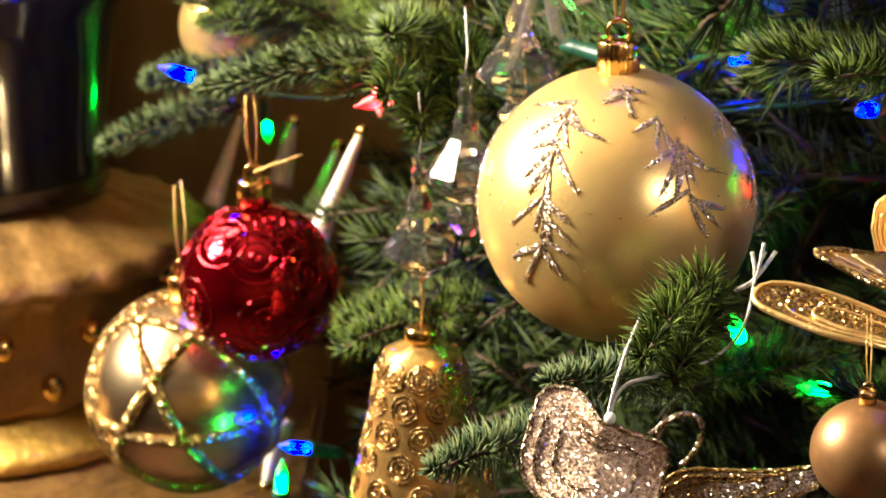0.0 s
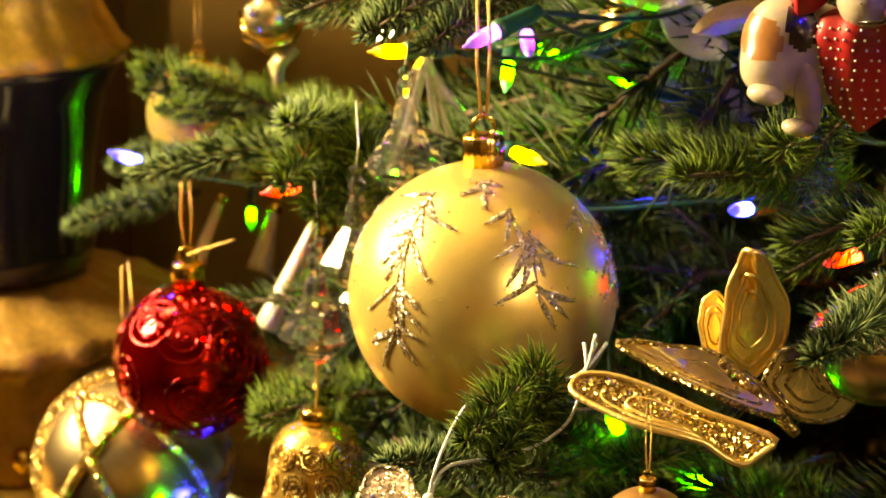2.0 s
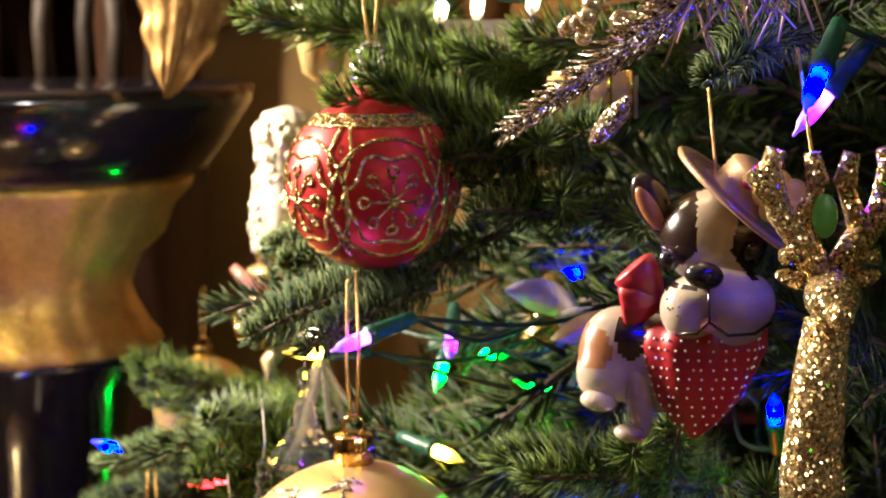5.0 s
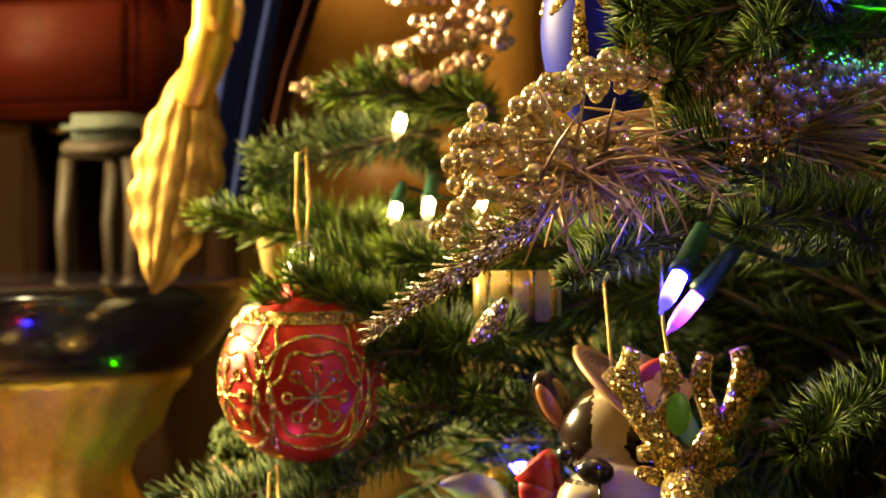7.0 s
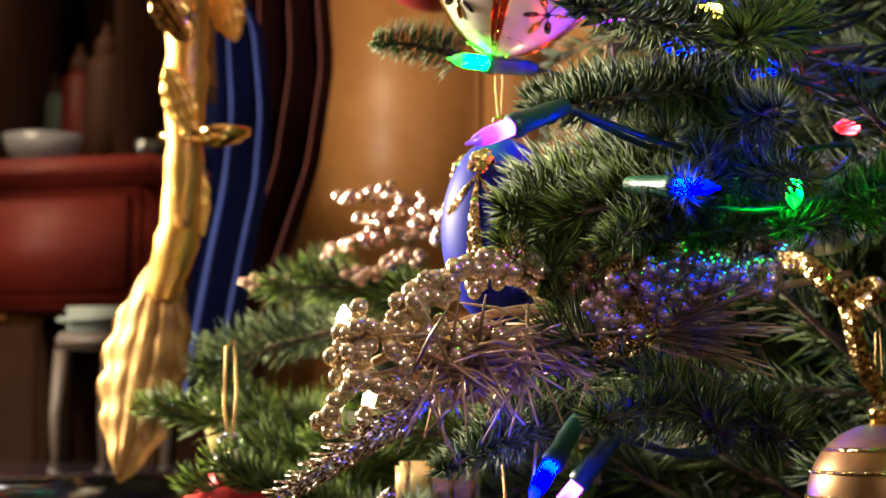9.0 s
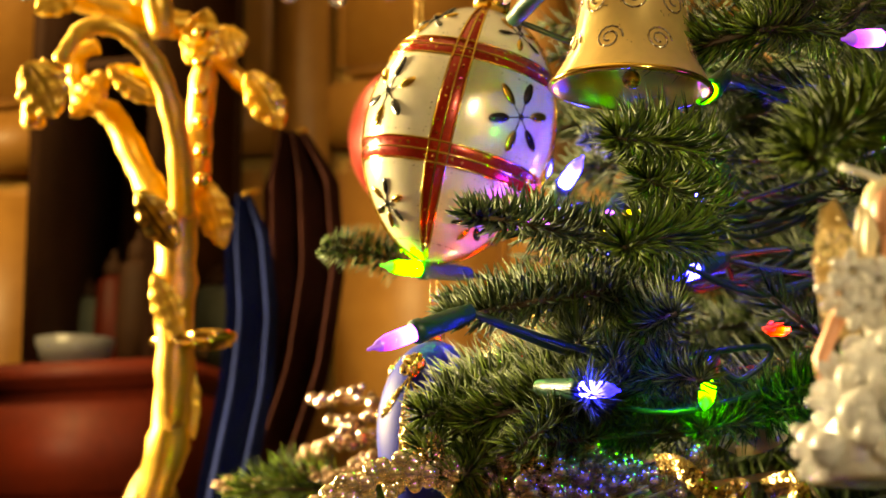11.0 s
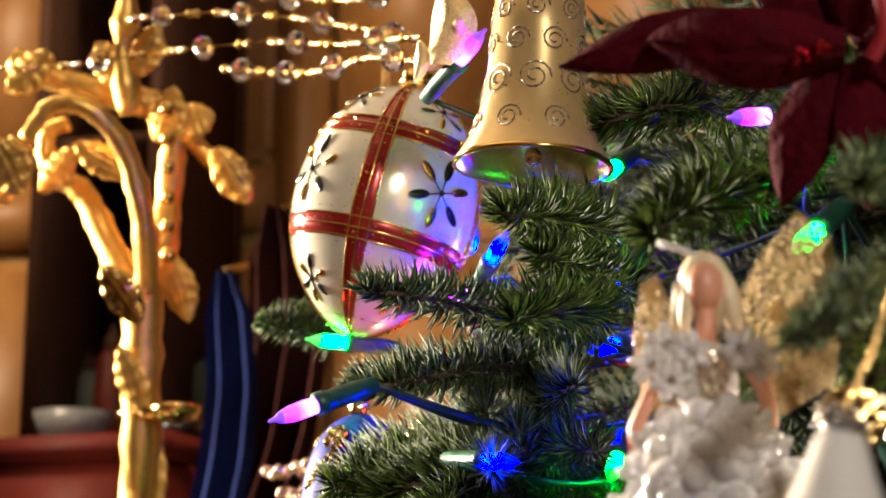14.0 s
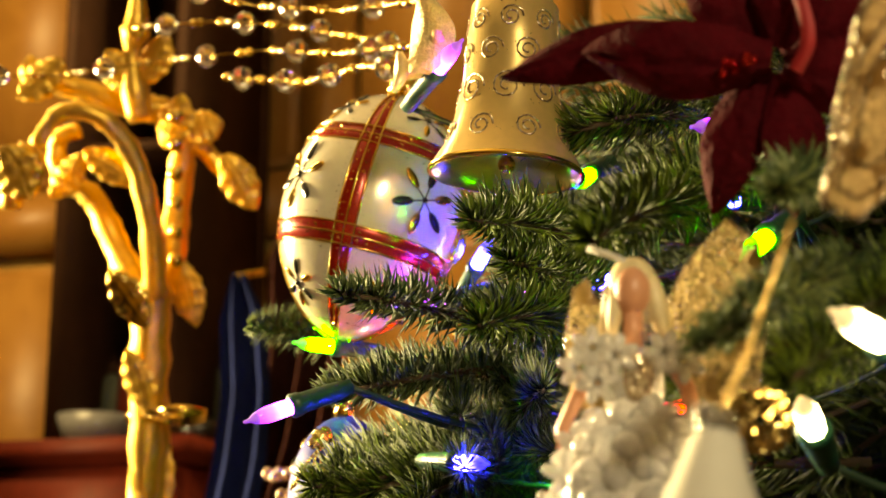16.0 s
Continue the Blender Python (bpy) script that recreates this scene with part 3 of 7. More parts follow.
NAMED = [
    ((-0.1790, 1.0446, 1.0930), (-0.0998, 1.0407, 1.1078), SINGLE, 1.1),
    ((-0.1002, 0.8873, 1.1616), (-0.0107, 0.8581, 1.1736), SINGLE, 1.02),
    ((-0.1087, 0.9949, 1.1728), (-0.0299, 0.9920, 1.1637), G[0], 1.0),
    ((-0.0325, 0.9182, 1.1632), (0.0253, 0.9408, 1.1677), G[1], 1.15),
    ((-0.0111, 0.7834, 1.2085), (0.0098, 0.8212, 1.1886), SINGLE_GREEN, 1.0),
    ((-0.0107, 0.7684, 1.1856), (0.0098, 0.8212, 1.1886), SINGLE_GREEN, 1.0),
    ((0.0008, 0.7660, 1.1731), (0.0098, 0.8212, 1.1886), SINGLE_GREEN, 1.0),
    ((0.0182, 0.7674, 1.1763), (0.0098, 0.8212, 1.1886), SINGLE_GREEN, 1.0),
    ((0.0310, 0.7712, 1.1920), (0.0098, 0.8212, 1.1886), SINGLE_GREEN, 1.0),
    ((0.0010, 0.8400, 1.1488), (0.0089, 0.8948, 1.1881), G[2], 1.0),
    ((-0.0251, 0.7848, 1.0763), (0.0306, 0.8141, 1.0691), G[3], 1.1),
    ((0.0084, 0.6111, 1.0917), (0.0577, 0.6490, 1.0789), SINGLE, 0.95),
    ((0.0518, 0.6107, 1.1227), (0.1073, 0.6540, 1.0942), SINGLE, 0.95),
    ((0.0765, 0.5849, 1.1404), (0.1042, 0.6289, 1.1463), SINGLE_GREEN, 0.85), ((0.0874, 0.5826, 1.1333), (0.1061, 0.6271, 1.1407), SINGLE_GREEN, 0.85),
    ((0.1478, 0.6965, 1.0952), (0.1067, 0.7647, 1.0464), G[2], 1.0),
    ((0.1687, 0.7267, 1.0589), (0.2228, 0.7838, 1.0400), G[0], 1.0),
    ((-0.1982, 1.1936, 0.9759), (-0.0979, 1.1671, 0.9911), G[3], 1.3),
    ((0.1392, 0.7748, 1.1904), (0.2223, 0.8584, 1.1769), G[0], 1.2),
    ((0.0286, 0.7116, 1.2618), (0.0834, 0.7573, 1.2685), SINGLE, 1.25), ((0.0295, 0.7710, 1.2837), (0.0832, 0.7780, 1.2719), SINGLE, 1.20), ((0.0649, 0.7235, 1.2632), (0.1306, 0.7845, 1.2914), SINGLE, 1.20), ((0.0520, 0.7048, 1.2555), (0.1008, 0.7491, 1.2676), SINGLE, 0.95),
    ((0.0134, 0.8154, 1.2864), (0.0702, 0.8409, 1.2746), SINGLE, 1.1),
    ((-0.1553, 1.0604, 1.1264), (-0.0744, 1.0408, 1.1315), SINGLE, 1.2),
    ((-0.1147, 1.0421, 1.1637), (-0.0158, 0.9811, 1.1558), G[2], 1.2),
    ((0.1518, 0.6751, 1.2153), (0.2284, 0.7605, 1.1824), G[1], 1.1),
    ((0.1904, 0.5799, 1.1765), (0.2417, 0.6759, 1.1617), SINGLE, 1.0),
    ((0.2117, 0.6387, 1.2006), (0.2705, 0.7262, 1.1898), G[3], 1.0),
    ((0.1262, 0.7118, 1.3135), (0.1902, 0.7972, 1.2889), G[0], 1.1),
    ((-0.0079, 0.8347, 1.2479), (0.1010, 0.7888, 1.2750), F[1], 1.3),
    ((0.0046, 0.8287, 1.2818), (0.0443, 0.8375, 1.2760), SINGLE, 1.0),
    ((0.0184, 0.8979, 1.3860), (0.1119, 0.8359, 1.3573), G[0], 1.2),
    ((0.1119, 0.7322, 1.3342), (0.1602, 0.8041, 1.3150), G[1], 1.2),
    ((-0.0140, 0.9333, 1.4269), (0.0987, 0.8973, 1.4235), F[2], 1.5),
    ((0.0605, 0.9102, 1.4506), (0.1338, 0.8646, 1.4323), G[3], 1.2),
    ((0.0712, 0.7852, 1.3498), (0.1364, 0.7581, 1.3279), G[1], 1.2), ((0.0660, 0.7938, 1.3380), (0.1347, 0.7777, 1.3143), G[0], 1.2), ((0.0706, 0.8261, 1.3496), (0.1453, 0.8021, 1.3480), G[2], 1.3),
    ((0.2933, 0.5471, 1.3170), (0.3235, 0.6363, 1.3215), SINGLE_GREEN, 0.9),
    ((0.2317, 0.5766, 1.3751), (0.2479, 0.6630, 1.3886), SINGLE_GREEN, 0.9),
    ((0.2370, 0.5820, 1.4574), (0.2772, 0.6537, 1.4685), SINGLE_GREEN, 1.1),
    ((0.2751, 0.5803, 1.4436), (0.3204, 0.6734, 1.4473), G[2], 1.0),
    ((0.1423, 0.8332, 1.3605), (0.2082, 0.8088, 1.3665), G[1], 1.3), ((0.1677, 0.8208, 1.3425), (0.2314, 0.7957, 1.3492), G[3], 1.3), ((0.1175, 0.8597, 1.3376), (0.1907, 0.8270, 1.3424), G[0], 1.3),
    ((0.0134, 0.8799, 1.3824), (0.0708, 0.8755, 1.3708), G[2], 1.1),
    ((0.2504, 0.5803, 1.4959), (0.3071, 0.6782, 1.5011), SINGLE, 1.15),
    ((0.2797, 0.5513, 1.4416), (0.3089, 0.6400, 1.4679), G[0], 1.0),
    ((0.2389, 0.5817, 1.4436), (0.2574, 0.6473, 1.4641), SINGLE_GREEN, 1.1), ((0.2471, 0.5848, 1.4339), (0.2633, 0.6498, 1.4535), SINGLE_GREEN, 1.1),
    ((0.3303, 0.6262, 1.4534), (0.3608, 0.6967, 1.4533), G[2], 1.1),
    ((0.2208, 0.5626, 1.3685), (0.2591, 0.6345, 1.3776), SINGLE, 0.9),
    ((0.2828, 0.5361, 1.3868), (0.3208, 0.6302, 1.3776), G[1], 1.1),
    ((0.2801, 0.5145, 1.5132), (0.3170, 0.6149, 1.5033), SINGLE, 1.05),
    ((0.2586, 0.5515, 1.4869), (0.3241, 0.6398, 1.4986), SINGLE, 1.1),
    ((0.1576, 0.7050, 1.5427), (0.1891, 0.7186, 1.5282), SINGLE, 1.0),
    ((0.2555, 0.6041, 1.4652), (0.3103, 0.6606, 1.4828), F[3], 1.1),
    ((0.3286, 0.5278, 1.5230), (0.3416, 0.6194, 1.5174), SINGLE_GREEN, 1.0),
    ((0.3895, 0.4230, 1.5023), (0.4057, 0.5081, 1.5287), SINGLE_GREEN, 0.9),
    ((0.4183, 0.4296, 1.5138), (0.4361, 0.5140, 1.5453), SINGLE_GREEN, 0.9),
    ((0.2763, 0.6911, 1.5808), (0.3132, 0.7448, 1.5861), SINGLE, 1.1),
    ((0.3283, 0.4972, 1.5300), (0.3426, 0.5876, 1.5339), SINGLE_GREEN, 0.95),
    ((0.3294, 0.5053, 1.4982), (0.3369, 0.5923, 1.5066), SINGLE_GREEN, 1.0),
    ((0.3982, 0.3786, 1.4912), (0.4131, 0.4642, 1.5157), SINGLE_GREEN, 0.9),
    ((0.3666, 0.5224, 1.5681), (0.3899, 0.6138, 1.5808), G[0], 1.0),
    ((0.2512, 0.6407, 1.4562), (0.2940, 0.6704, 1.4825), G[3], 1.1),
    ((0.4452, 0.2861, 1.4443), (0.4665, 0.3534, 1.4671), SINGLE, 0.62),
    ((0.4537, 0.3231, 1.4832), (0.4579, 0.3869, 1.4957), SINGLE, 0.7),
    ((0.4511, 0.3316, 1.4453), (0.4710, 0.3994, 1.4642), G[1], 0.8),
    ((0.2684, 0.5892, 1.4632), (0.3083, 0.6429, 1.4794), G[0], 1.2),
    # boughs deeper in, beside the banded egg, in the shade-coloured needles
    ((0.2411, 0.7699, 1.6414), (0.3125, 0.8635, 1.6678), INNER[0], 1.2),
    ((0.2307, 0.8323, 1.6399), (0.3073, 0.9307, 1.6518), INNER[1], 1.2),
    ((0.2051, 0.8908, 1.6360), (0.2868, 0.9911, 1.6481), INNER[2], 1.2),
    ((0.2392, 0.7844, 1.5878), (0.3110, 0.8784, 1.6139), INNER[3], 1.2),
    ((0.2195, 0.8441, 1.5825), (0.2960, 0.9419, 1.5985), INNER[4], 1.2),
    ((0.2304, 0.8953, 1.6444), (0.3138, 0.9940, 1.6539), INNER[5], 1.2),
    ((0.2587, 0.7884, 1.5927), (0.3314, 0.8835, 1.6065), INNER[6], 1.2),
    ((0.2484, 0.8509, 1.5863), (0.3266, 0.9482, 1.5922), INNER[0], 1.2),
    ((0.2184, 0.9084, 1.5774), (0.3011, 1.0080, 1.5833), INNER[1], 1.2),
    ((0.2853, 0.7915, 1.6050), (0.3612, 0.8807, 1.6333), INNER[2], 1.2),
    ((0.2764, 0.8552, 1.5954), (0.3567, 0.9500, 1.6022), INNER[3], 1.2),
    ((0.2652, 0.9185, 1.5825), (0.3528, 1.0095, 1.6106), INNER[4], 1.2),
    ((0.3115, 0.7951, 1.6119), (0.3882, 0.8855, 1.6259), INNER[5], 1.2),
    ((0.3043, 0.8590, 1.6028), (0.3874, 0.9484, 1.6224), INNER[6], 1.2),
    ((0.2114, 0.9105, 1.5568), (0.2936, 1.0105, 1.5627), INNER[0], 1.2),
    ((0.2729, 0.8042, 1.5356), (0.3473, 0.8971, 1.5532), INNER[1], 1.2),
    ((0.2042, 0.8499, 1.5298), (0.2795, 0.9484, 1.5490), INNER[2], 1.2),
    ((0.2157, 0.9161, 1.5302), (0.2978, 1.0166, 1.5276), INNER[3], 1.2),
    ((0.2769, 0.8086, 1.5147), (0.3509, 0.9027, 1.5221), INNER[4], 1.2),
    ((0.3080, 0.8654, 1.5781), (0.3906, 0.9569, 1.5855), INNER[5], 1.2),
]
for tip, base, variant, fat in NAMED:
    branch(base, tip, variant, RNG.uniform(-0.4, 0.4), fat)
# Ornaments keep their fronts free of needles: place and radius
CLEAR = [((0.0769, 0.6961, 1.1524), 0.056), ((-0.0796, 0.8983, 1.0538), 0.042), ((-0.1234, 0.9469, 0.9768), 0.05), ((-0.0008, 0.7626, 1.0404), 0.04), ((0.0023, 0.7678, 1.1210), 0.03), ((0.0214, 0.7583, 1.1563), 0.03),
         ((0.0424, 0.7514, 1.1997), 0.03), ((0.0750, 0.7439, 1.3121), 0.04), ((0.2229, 0.6681, 1.2713), 0.05), ((0.2570, 0.5605, 1.2981), 0.035), ((0.2217, 0.5707, 1.4077), 0.04), ((0.2753, 0.5943, 1.4175), 0.045),
         ((0.2176, 0.6587, 1.4491), 0.04), ((0.2309, 0.6550, 1.5803), 0.05), ((0.2292, 0.6603, 1.5557), 0.05), ((-0.1016, 1.0711, 1.1486), 0.03), ((0.2176, 0.6623, 1.4671), 0.03), ((0.3236, 0.5535, 1.5891), 0.035), ((0.1673, 0.5829, 1.1690), 0.04), ((0.1418, 0.5767, 1.1527), 0.04),
         ((0.2298, 0.6936, 1.1360), 0.036), ((0.0624, 0.5828, 1.1017), 0.03), ((-0.0398, 1.0426, 1.2768), 0.045), ((0.2488, 0.5201, 1.4660), 0.015), ((0.3064, 0.5575, 1.4525), 0.012), ((0.2963, 0.5903, 1.5333), 0.015), ((0.0921, 0.8936, 1.4674), 0.05),
         ((0.4189, 0.3402, 1.4500), 0.042), ((0.4400, 0.3530, 1.5120), 0.034), ((0.1291, 0.8086, 1.2167), 0.012), ((0.1124, 0.7806, 1.1861), 0.012), ((0.4022, 0.5226, 1.5537), 0.012), ((0.0156, 0.8966, 1.3702), 0.025)]


def free(a, b):
    """Whether a branch leaves the view from the room to every ornament open."""
    for c, r in CLEAR:
        c = Vector(c)
        room = Vector((0.1 if c.z < 1.25 else 0.33 if c.z < 1.45 else 0.47, 0.0, 1.37))
        front = (room - c).normalized()
        for k in range(5):
            p = a.lerp(b, k / 4) - c
            ahead = p.dot(front)
            if ahead > -0.4 * r and (p - front * ahead).length < r + 0.018:
                return False
    return True


# Inner branches between trunk and tips: the side towards the room dense, the rest thinner
for level in range(24):
    z = 0.86 + 0.045 * level
    reach = 0.88 - 0.42 * (z - 1.1)
    for step in range(31):
        az = radians(92 + 5.7 * step + RNG.uniform(-4, 4))
        side = math.degrees(az)
        lim = 0.84 if side < 140 else (0.96 if z < 1.2 else 0.77) if side < 195 else 0.86 if side < 232 else 0.62
        rr = reach * RNG.uniform(0.36, lim)
        out = Vector((math.cos(az), math.sin(az), 0))
        tip = TRUNK + out * rr + Vector((0, 0, z + RNG.uniform(-0.03, 0.03)))
        base = tip - out * RNG.uniform(0.14, 0.2) - Vector((0, 0, RNG.uniform(-0.03, 0.03)))
        variant, roll, fat = RNG.choice(INNER[3:] if step % 4 else INNER[:3]), RNG.uniform(-0.8, 0.8), RNG.uniform(1.05, 1.55)
        if free(base, tip):
            branch(base, tip, variant, roll, fat)
# Growth behind the tips, dense; the shade there is put into its dark colour
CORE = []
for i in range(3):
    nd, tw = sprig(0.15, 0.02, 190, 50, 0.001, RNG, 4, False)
    CORE.append(("green", mesh_of("green_needles", *nd, M["needle_shaded"]), mesh_of("twig", *tw, M["twig"])))
for level in range(17):
    z = 0.84 + 0.055 * level
    edge = float(np.interp(z, [0.84, 1.1, 1.25, 1.33, 1.4, 1.8], [0.8, 0.79, 0.72, 0.66, 0.58, 0.33]))
    for step in range(18):
        az = radians((148 + 4.6 * step if step < 11 else 90 + 30 * (step - 11) / 1.2) + RNG.uniform(-3, 3))
        out = Vector((math.cos(az), math.sin(az), 0))
        tip = TRUNK + out * edge * (RNG.uniform(0.84, 1.0) if step < 11 else RNG.uniform(0.45, 0.8)) + Vector((0, 0, z + RNG.uniform(-0.02, 0.02)))
        turn = RNG.uniform(-0.5, 0.5)
        along = Vector((math.cos(az + turn), math.sin(az + turn), RNG.uniform(-0.25, 0.25)))
        base = tip - along * RNG.uniform(0.17, 0.24)
        if free(base, tip):
            branch(base, tip, CORE[step % 3], RNG.uniform(-1.5, 1.5), RNG.uniform(1.6, 2.2))
# Boughs all round, from the skirt to the top
for level in range(13):
    z = 0.4 + 0.15 * level
    reach = max(0.1, 1.12 - 0.5 * (z - 0.4))
    for step in range(9):
        az = radians(40 * step + 17 * level)
        if 85 < math.degrees(az) % 360 < 285 and 0.8 < z < 1.95:
            continue
        out = Vector((math.cos(az), math.sin(az), -0.1))
        branch(TRUNK + Vector((0, 0, z + 0.05)) + out * reach * 0.35, TRUNK + Vector((0, 0, z)) + out * reach, INNER[step % 7], 0.0, 3.0)

# ---- background furniture ----
def yawed(deg):
    return Matrix.Rotation(radians(deg), 4, "Z")


URN = Vector((-0.2767, 1.1674, 1.1642))
PX = 0.0004
urn = thing("pedestal_urn", "tall black lacquered urn with gilded neck and foot", "urn", URN, 0)


def turned(name, rows, mat, parent, label="", seg=40, flute=0.0, flutes=0):
    return part(name, lathe([(r * PX, z * PX) for r, z in rows], seg, flute, flutes), mat, parent, label)


turned("body", [(1, -346), (150, -347), (196, -336), (200, -300), (198, -230), (208, -150), (225, -60), (258, -12), (262, 0), (1, 2)], M["urn_black"], urn)
turned("neck", [(258, 1), (268, 10), (250, 30), (225, 75), (215, 105), (230, 150), (272, 190), (290, 240), (318, 268), (322, 286), (1, 288)],
       M["urn_gilt"], urn, "gilded fluted neck", 96, 0.014, 24)
turned("bowl", [(324, 289), (350, 300), (395, 360), (425, 405), (432, 437), (415, 440), (1, 441)], M["urn_black"], urn, "black lacquered bowl")
turned("collar", [(1, -446), (290, -446), (336, -436), (342, -418), (322, -398), (270, -382), (215, -360), (202, -350), (1, -348)], M["dark_gilt"], urn, "flared gilded collar", 96, 0.025, 24)
turned("drum", [(1, -640), (262, -640), (270, -620), (255, -560), (262, -480), (274, -448), (1, -447)], M["dark_gilt"], urn, "carved gilded drum", 72, 0.02, 18)
turned("foot", [(1, -700), (330, -700), (342, -688), (330, -668), (290, -656), (268, -642), (1, -641)], M["urn_gilt"], urn, "gilded round foot", 60, 0.01, 24)
for k in range(24):
    a = 2 * math.pi * k / 24
    part("rosette", moved(ball(19 * PX, 12, 8, 1.2), Matrix.Translation((266 * PX * math.cos(a), 266 * PX * math.sin(a), (-520 if k % 2 else -595) * PX))), M["gold"], urn, "polished gold boss")
base_z = URN.z - 700 * PX
console = thing("console_table", "carved gilded console table under the urn", "console table", (URN.x - 0.1, URN.y + 0.05, 0))
part("tabletop", box(0.62, 0.5, 0.03, 0, 0, base_z - 0.016, 0.006), M["dark_gilt"], console)
part("apron", box(0.56, 0.44, 0.09, 0, 0, base_z - 0.077, 0.01), M["dark_gilt"], console, "carved gilded apron")
for sx in (-1, 1):
    for sy in (-1, 1):
        leg = lathe([(0.018, 0), (0.024, 0.03), (0.016, 0.12), (0.022, 0.4), (0.034, base_z - 0.16), (0.03, base_z - 0.123)], 16)
        part("leg", moved(leg, Matrix.Translation((sx * 0.24, sy * 0.18, 0))), M["dark_gilt"], console)
for i in range(11):
    part("rosette", moved(ball(0.017, 12, 8, 0.8), Matrix.Translation((-0.25 + 0.05 * i, -0.222, base_z - 0.077))), M["dark_gilt"], console)

# Gilded candelabrum on the bowl
candel = thing("gilded_candelabrum", "ornate gilded candelabrum with scrolled leaf arms", "candelabrum", (0, 0, 0))


def limb(name, pts, r, parent=candel, mat="gilt", taper=None, label=""):
    dense = []
    P = [Vector(p) for p in pts]
    for i in range(len(P) - 1):
        p0, p1, p2, p3 = P[max(0, i - 1)], P[i], P[i + 1], P[min(len(P) - 1, i + 2)]
        for k in range(6):
            t = k / 6
            dense.append(0.5 * (2 * p1 + (p2 - p0) * t + (2 * p0 - 5 * p1 + 4 * p2 - p3) * t * t + (3 * p1 - p0 - 3 * p2 + p3) * t ** 3))
    dense.append(P[-1])
    if mat == "gilt":
        shape = taper or (lambda t: 1.0)
        return part(name, tube(dense, r, 14, taper=lambda t: shape(t) * (1 + 0.13 * math.sin(70 * t) * math.sin(23 * t + 1))), M[mat], parent, label)
    return part(name, tube(dense, r, 10, taper=taper), M[mat], parent, label)


limb("stem", [(-0.0924, 1.0531, 1.4532), (-0.0724, 1.0342, 1.4935), (-0.0668, 1.0297, 1.5628), (-0.0609, 1.0117, 1.4971), (-0.0540, 0.9971, 1.5683), (-0.0476, 0.9854, 1.6259)], 0.0104,
     taper=lambda t: 1.0 + 0.25 * math.sin(9 * t))
limb("arm", [(-0.0420, 0.9786, 1.6171), (-0.0321, 0.9518, 1.6527), (-0.0359, 0.9302, 1.6929), (-0.0489, 0.9106, 1.7128), (-0.0709, 0.9031, 1.7145), (-0.0865, 0.9027, 1.6950)], 0.0064,
     taper=lambda t: 1.25 - 0.5 * t)
limb("arm", [(-0.0491, 0.9779, 1.6104), (-0.0709, 0.9842, 1.6451), (-0.0899, 0.9801, 1.6818), (-0.1074, 0.9712, 1.6956), (-0.1092, 0.9653, 1.7180), (-0.0953, 0.9682, 1.7249)], 0.0083,
     taper=lambda t: 1.2 - 0.6 * t)
limb("arm", [(-0.0481, 1.0058, 1.6301), (-0.0485, 1.0154, 1.6798), (-0.0404, 1.0081, 1.7219), (-0.0255, 1.0087, 1.7394)], 0.0085, taper=lambda t: 1.2 - 0.4 * t)
limb("arm", [(-0.0382, 1.0071, 1.7289), (-0.0177, 1.0195, 1.7043), (-0.0005, 1.0305, 1.6816)], 0.0071, taper=lambda t: 1.1 - 0.6 * t)
limb("arm", [(-0.0932, 0.9110, 1.6961), (-0.1058, 0.9117, 1.6765), (-0.1085, 0.9147, 1.6601)], 0.0088, taper=lambda t: 1.1 - 0.4 * t)
limb("arm", [(-0.1262, 0.9488, 1.7645), (-0.0969, 0.9615, 1.7507), (-0.0640, 0.9746, 1.7404), (-0.0407, 0.9829, 1.7369)], 0.0088)
limb("candle_stem", [(-0.0491, 0.9616, 1.7242), (-0.0512, 0.9513, 1.7649), (-0.0463, 0.9473, 1.7886), (-0.0425, 0.9356, 1.8428)], 0.0069, taper=lambda t: 1 + 0.3 * math.sin(14 * t))
for i in range(6):
    c = Vector((-0.0228, 0.9592, 1.7246)).lerp(Vector((-0.0282, 0.9782, 1.6373)), i / 5)
    part("bead", moved(ball(0.0052, 14, 10), Matrix.Translation(c)), M["gold"], candel)
for i, c in enumerate(((-0.0650, 1.0213, 1.5458), (-0.0450, 1.0266, 1.5458), (-0.0406, 0.9966, 1.5432), (-0.0263, 0.9903, 1.5434))):
    part("collar", moved(lathe([(0.0028, -0.0055), (0.0152, -0.0021), (0.0158, 0.0021), (0.0028, 0.0048)], 20), Matrix.Translation(c)), M["gold"], candel)


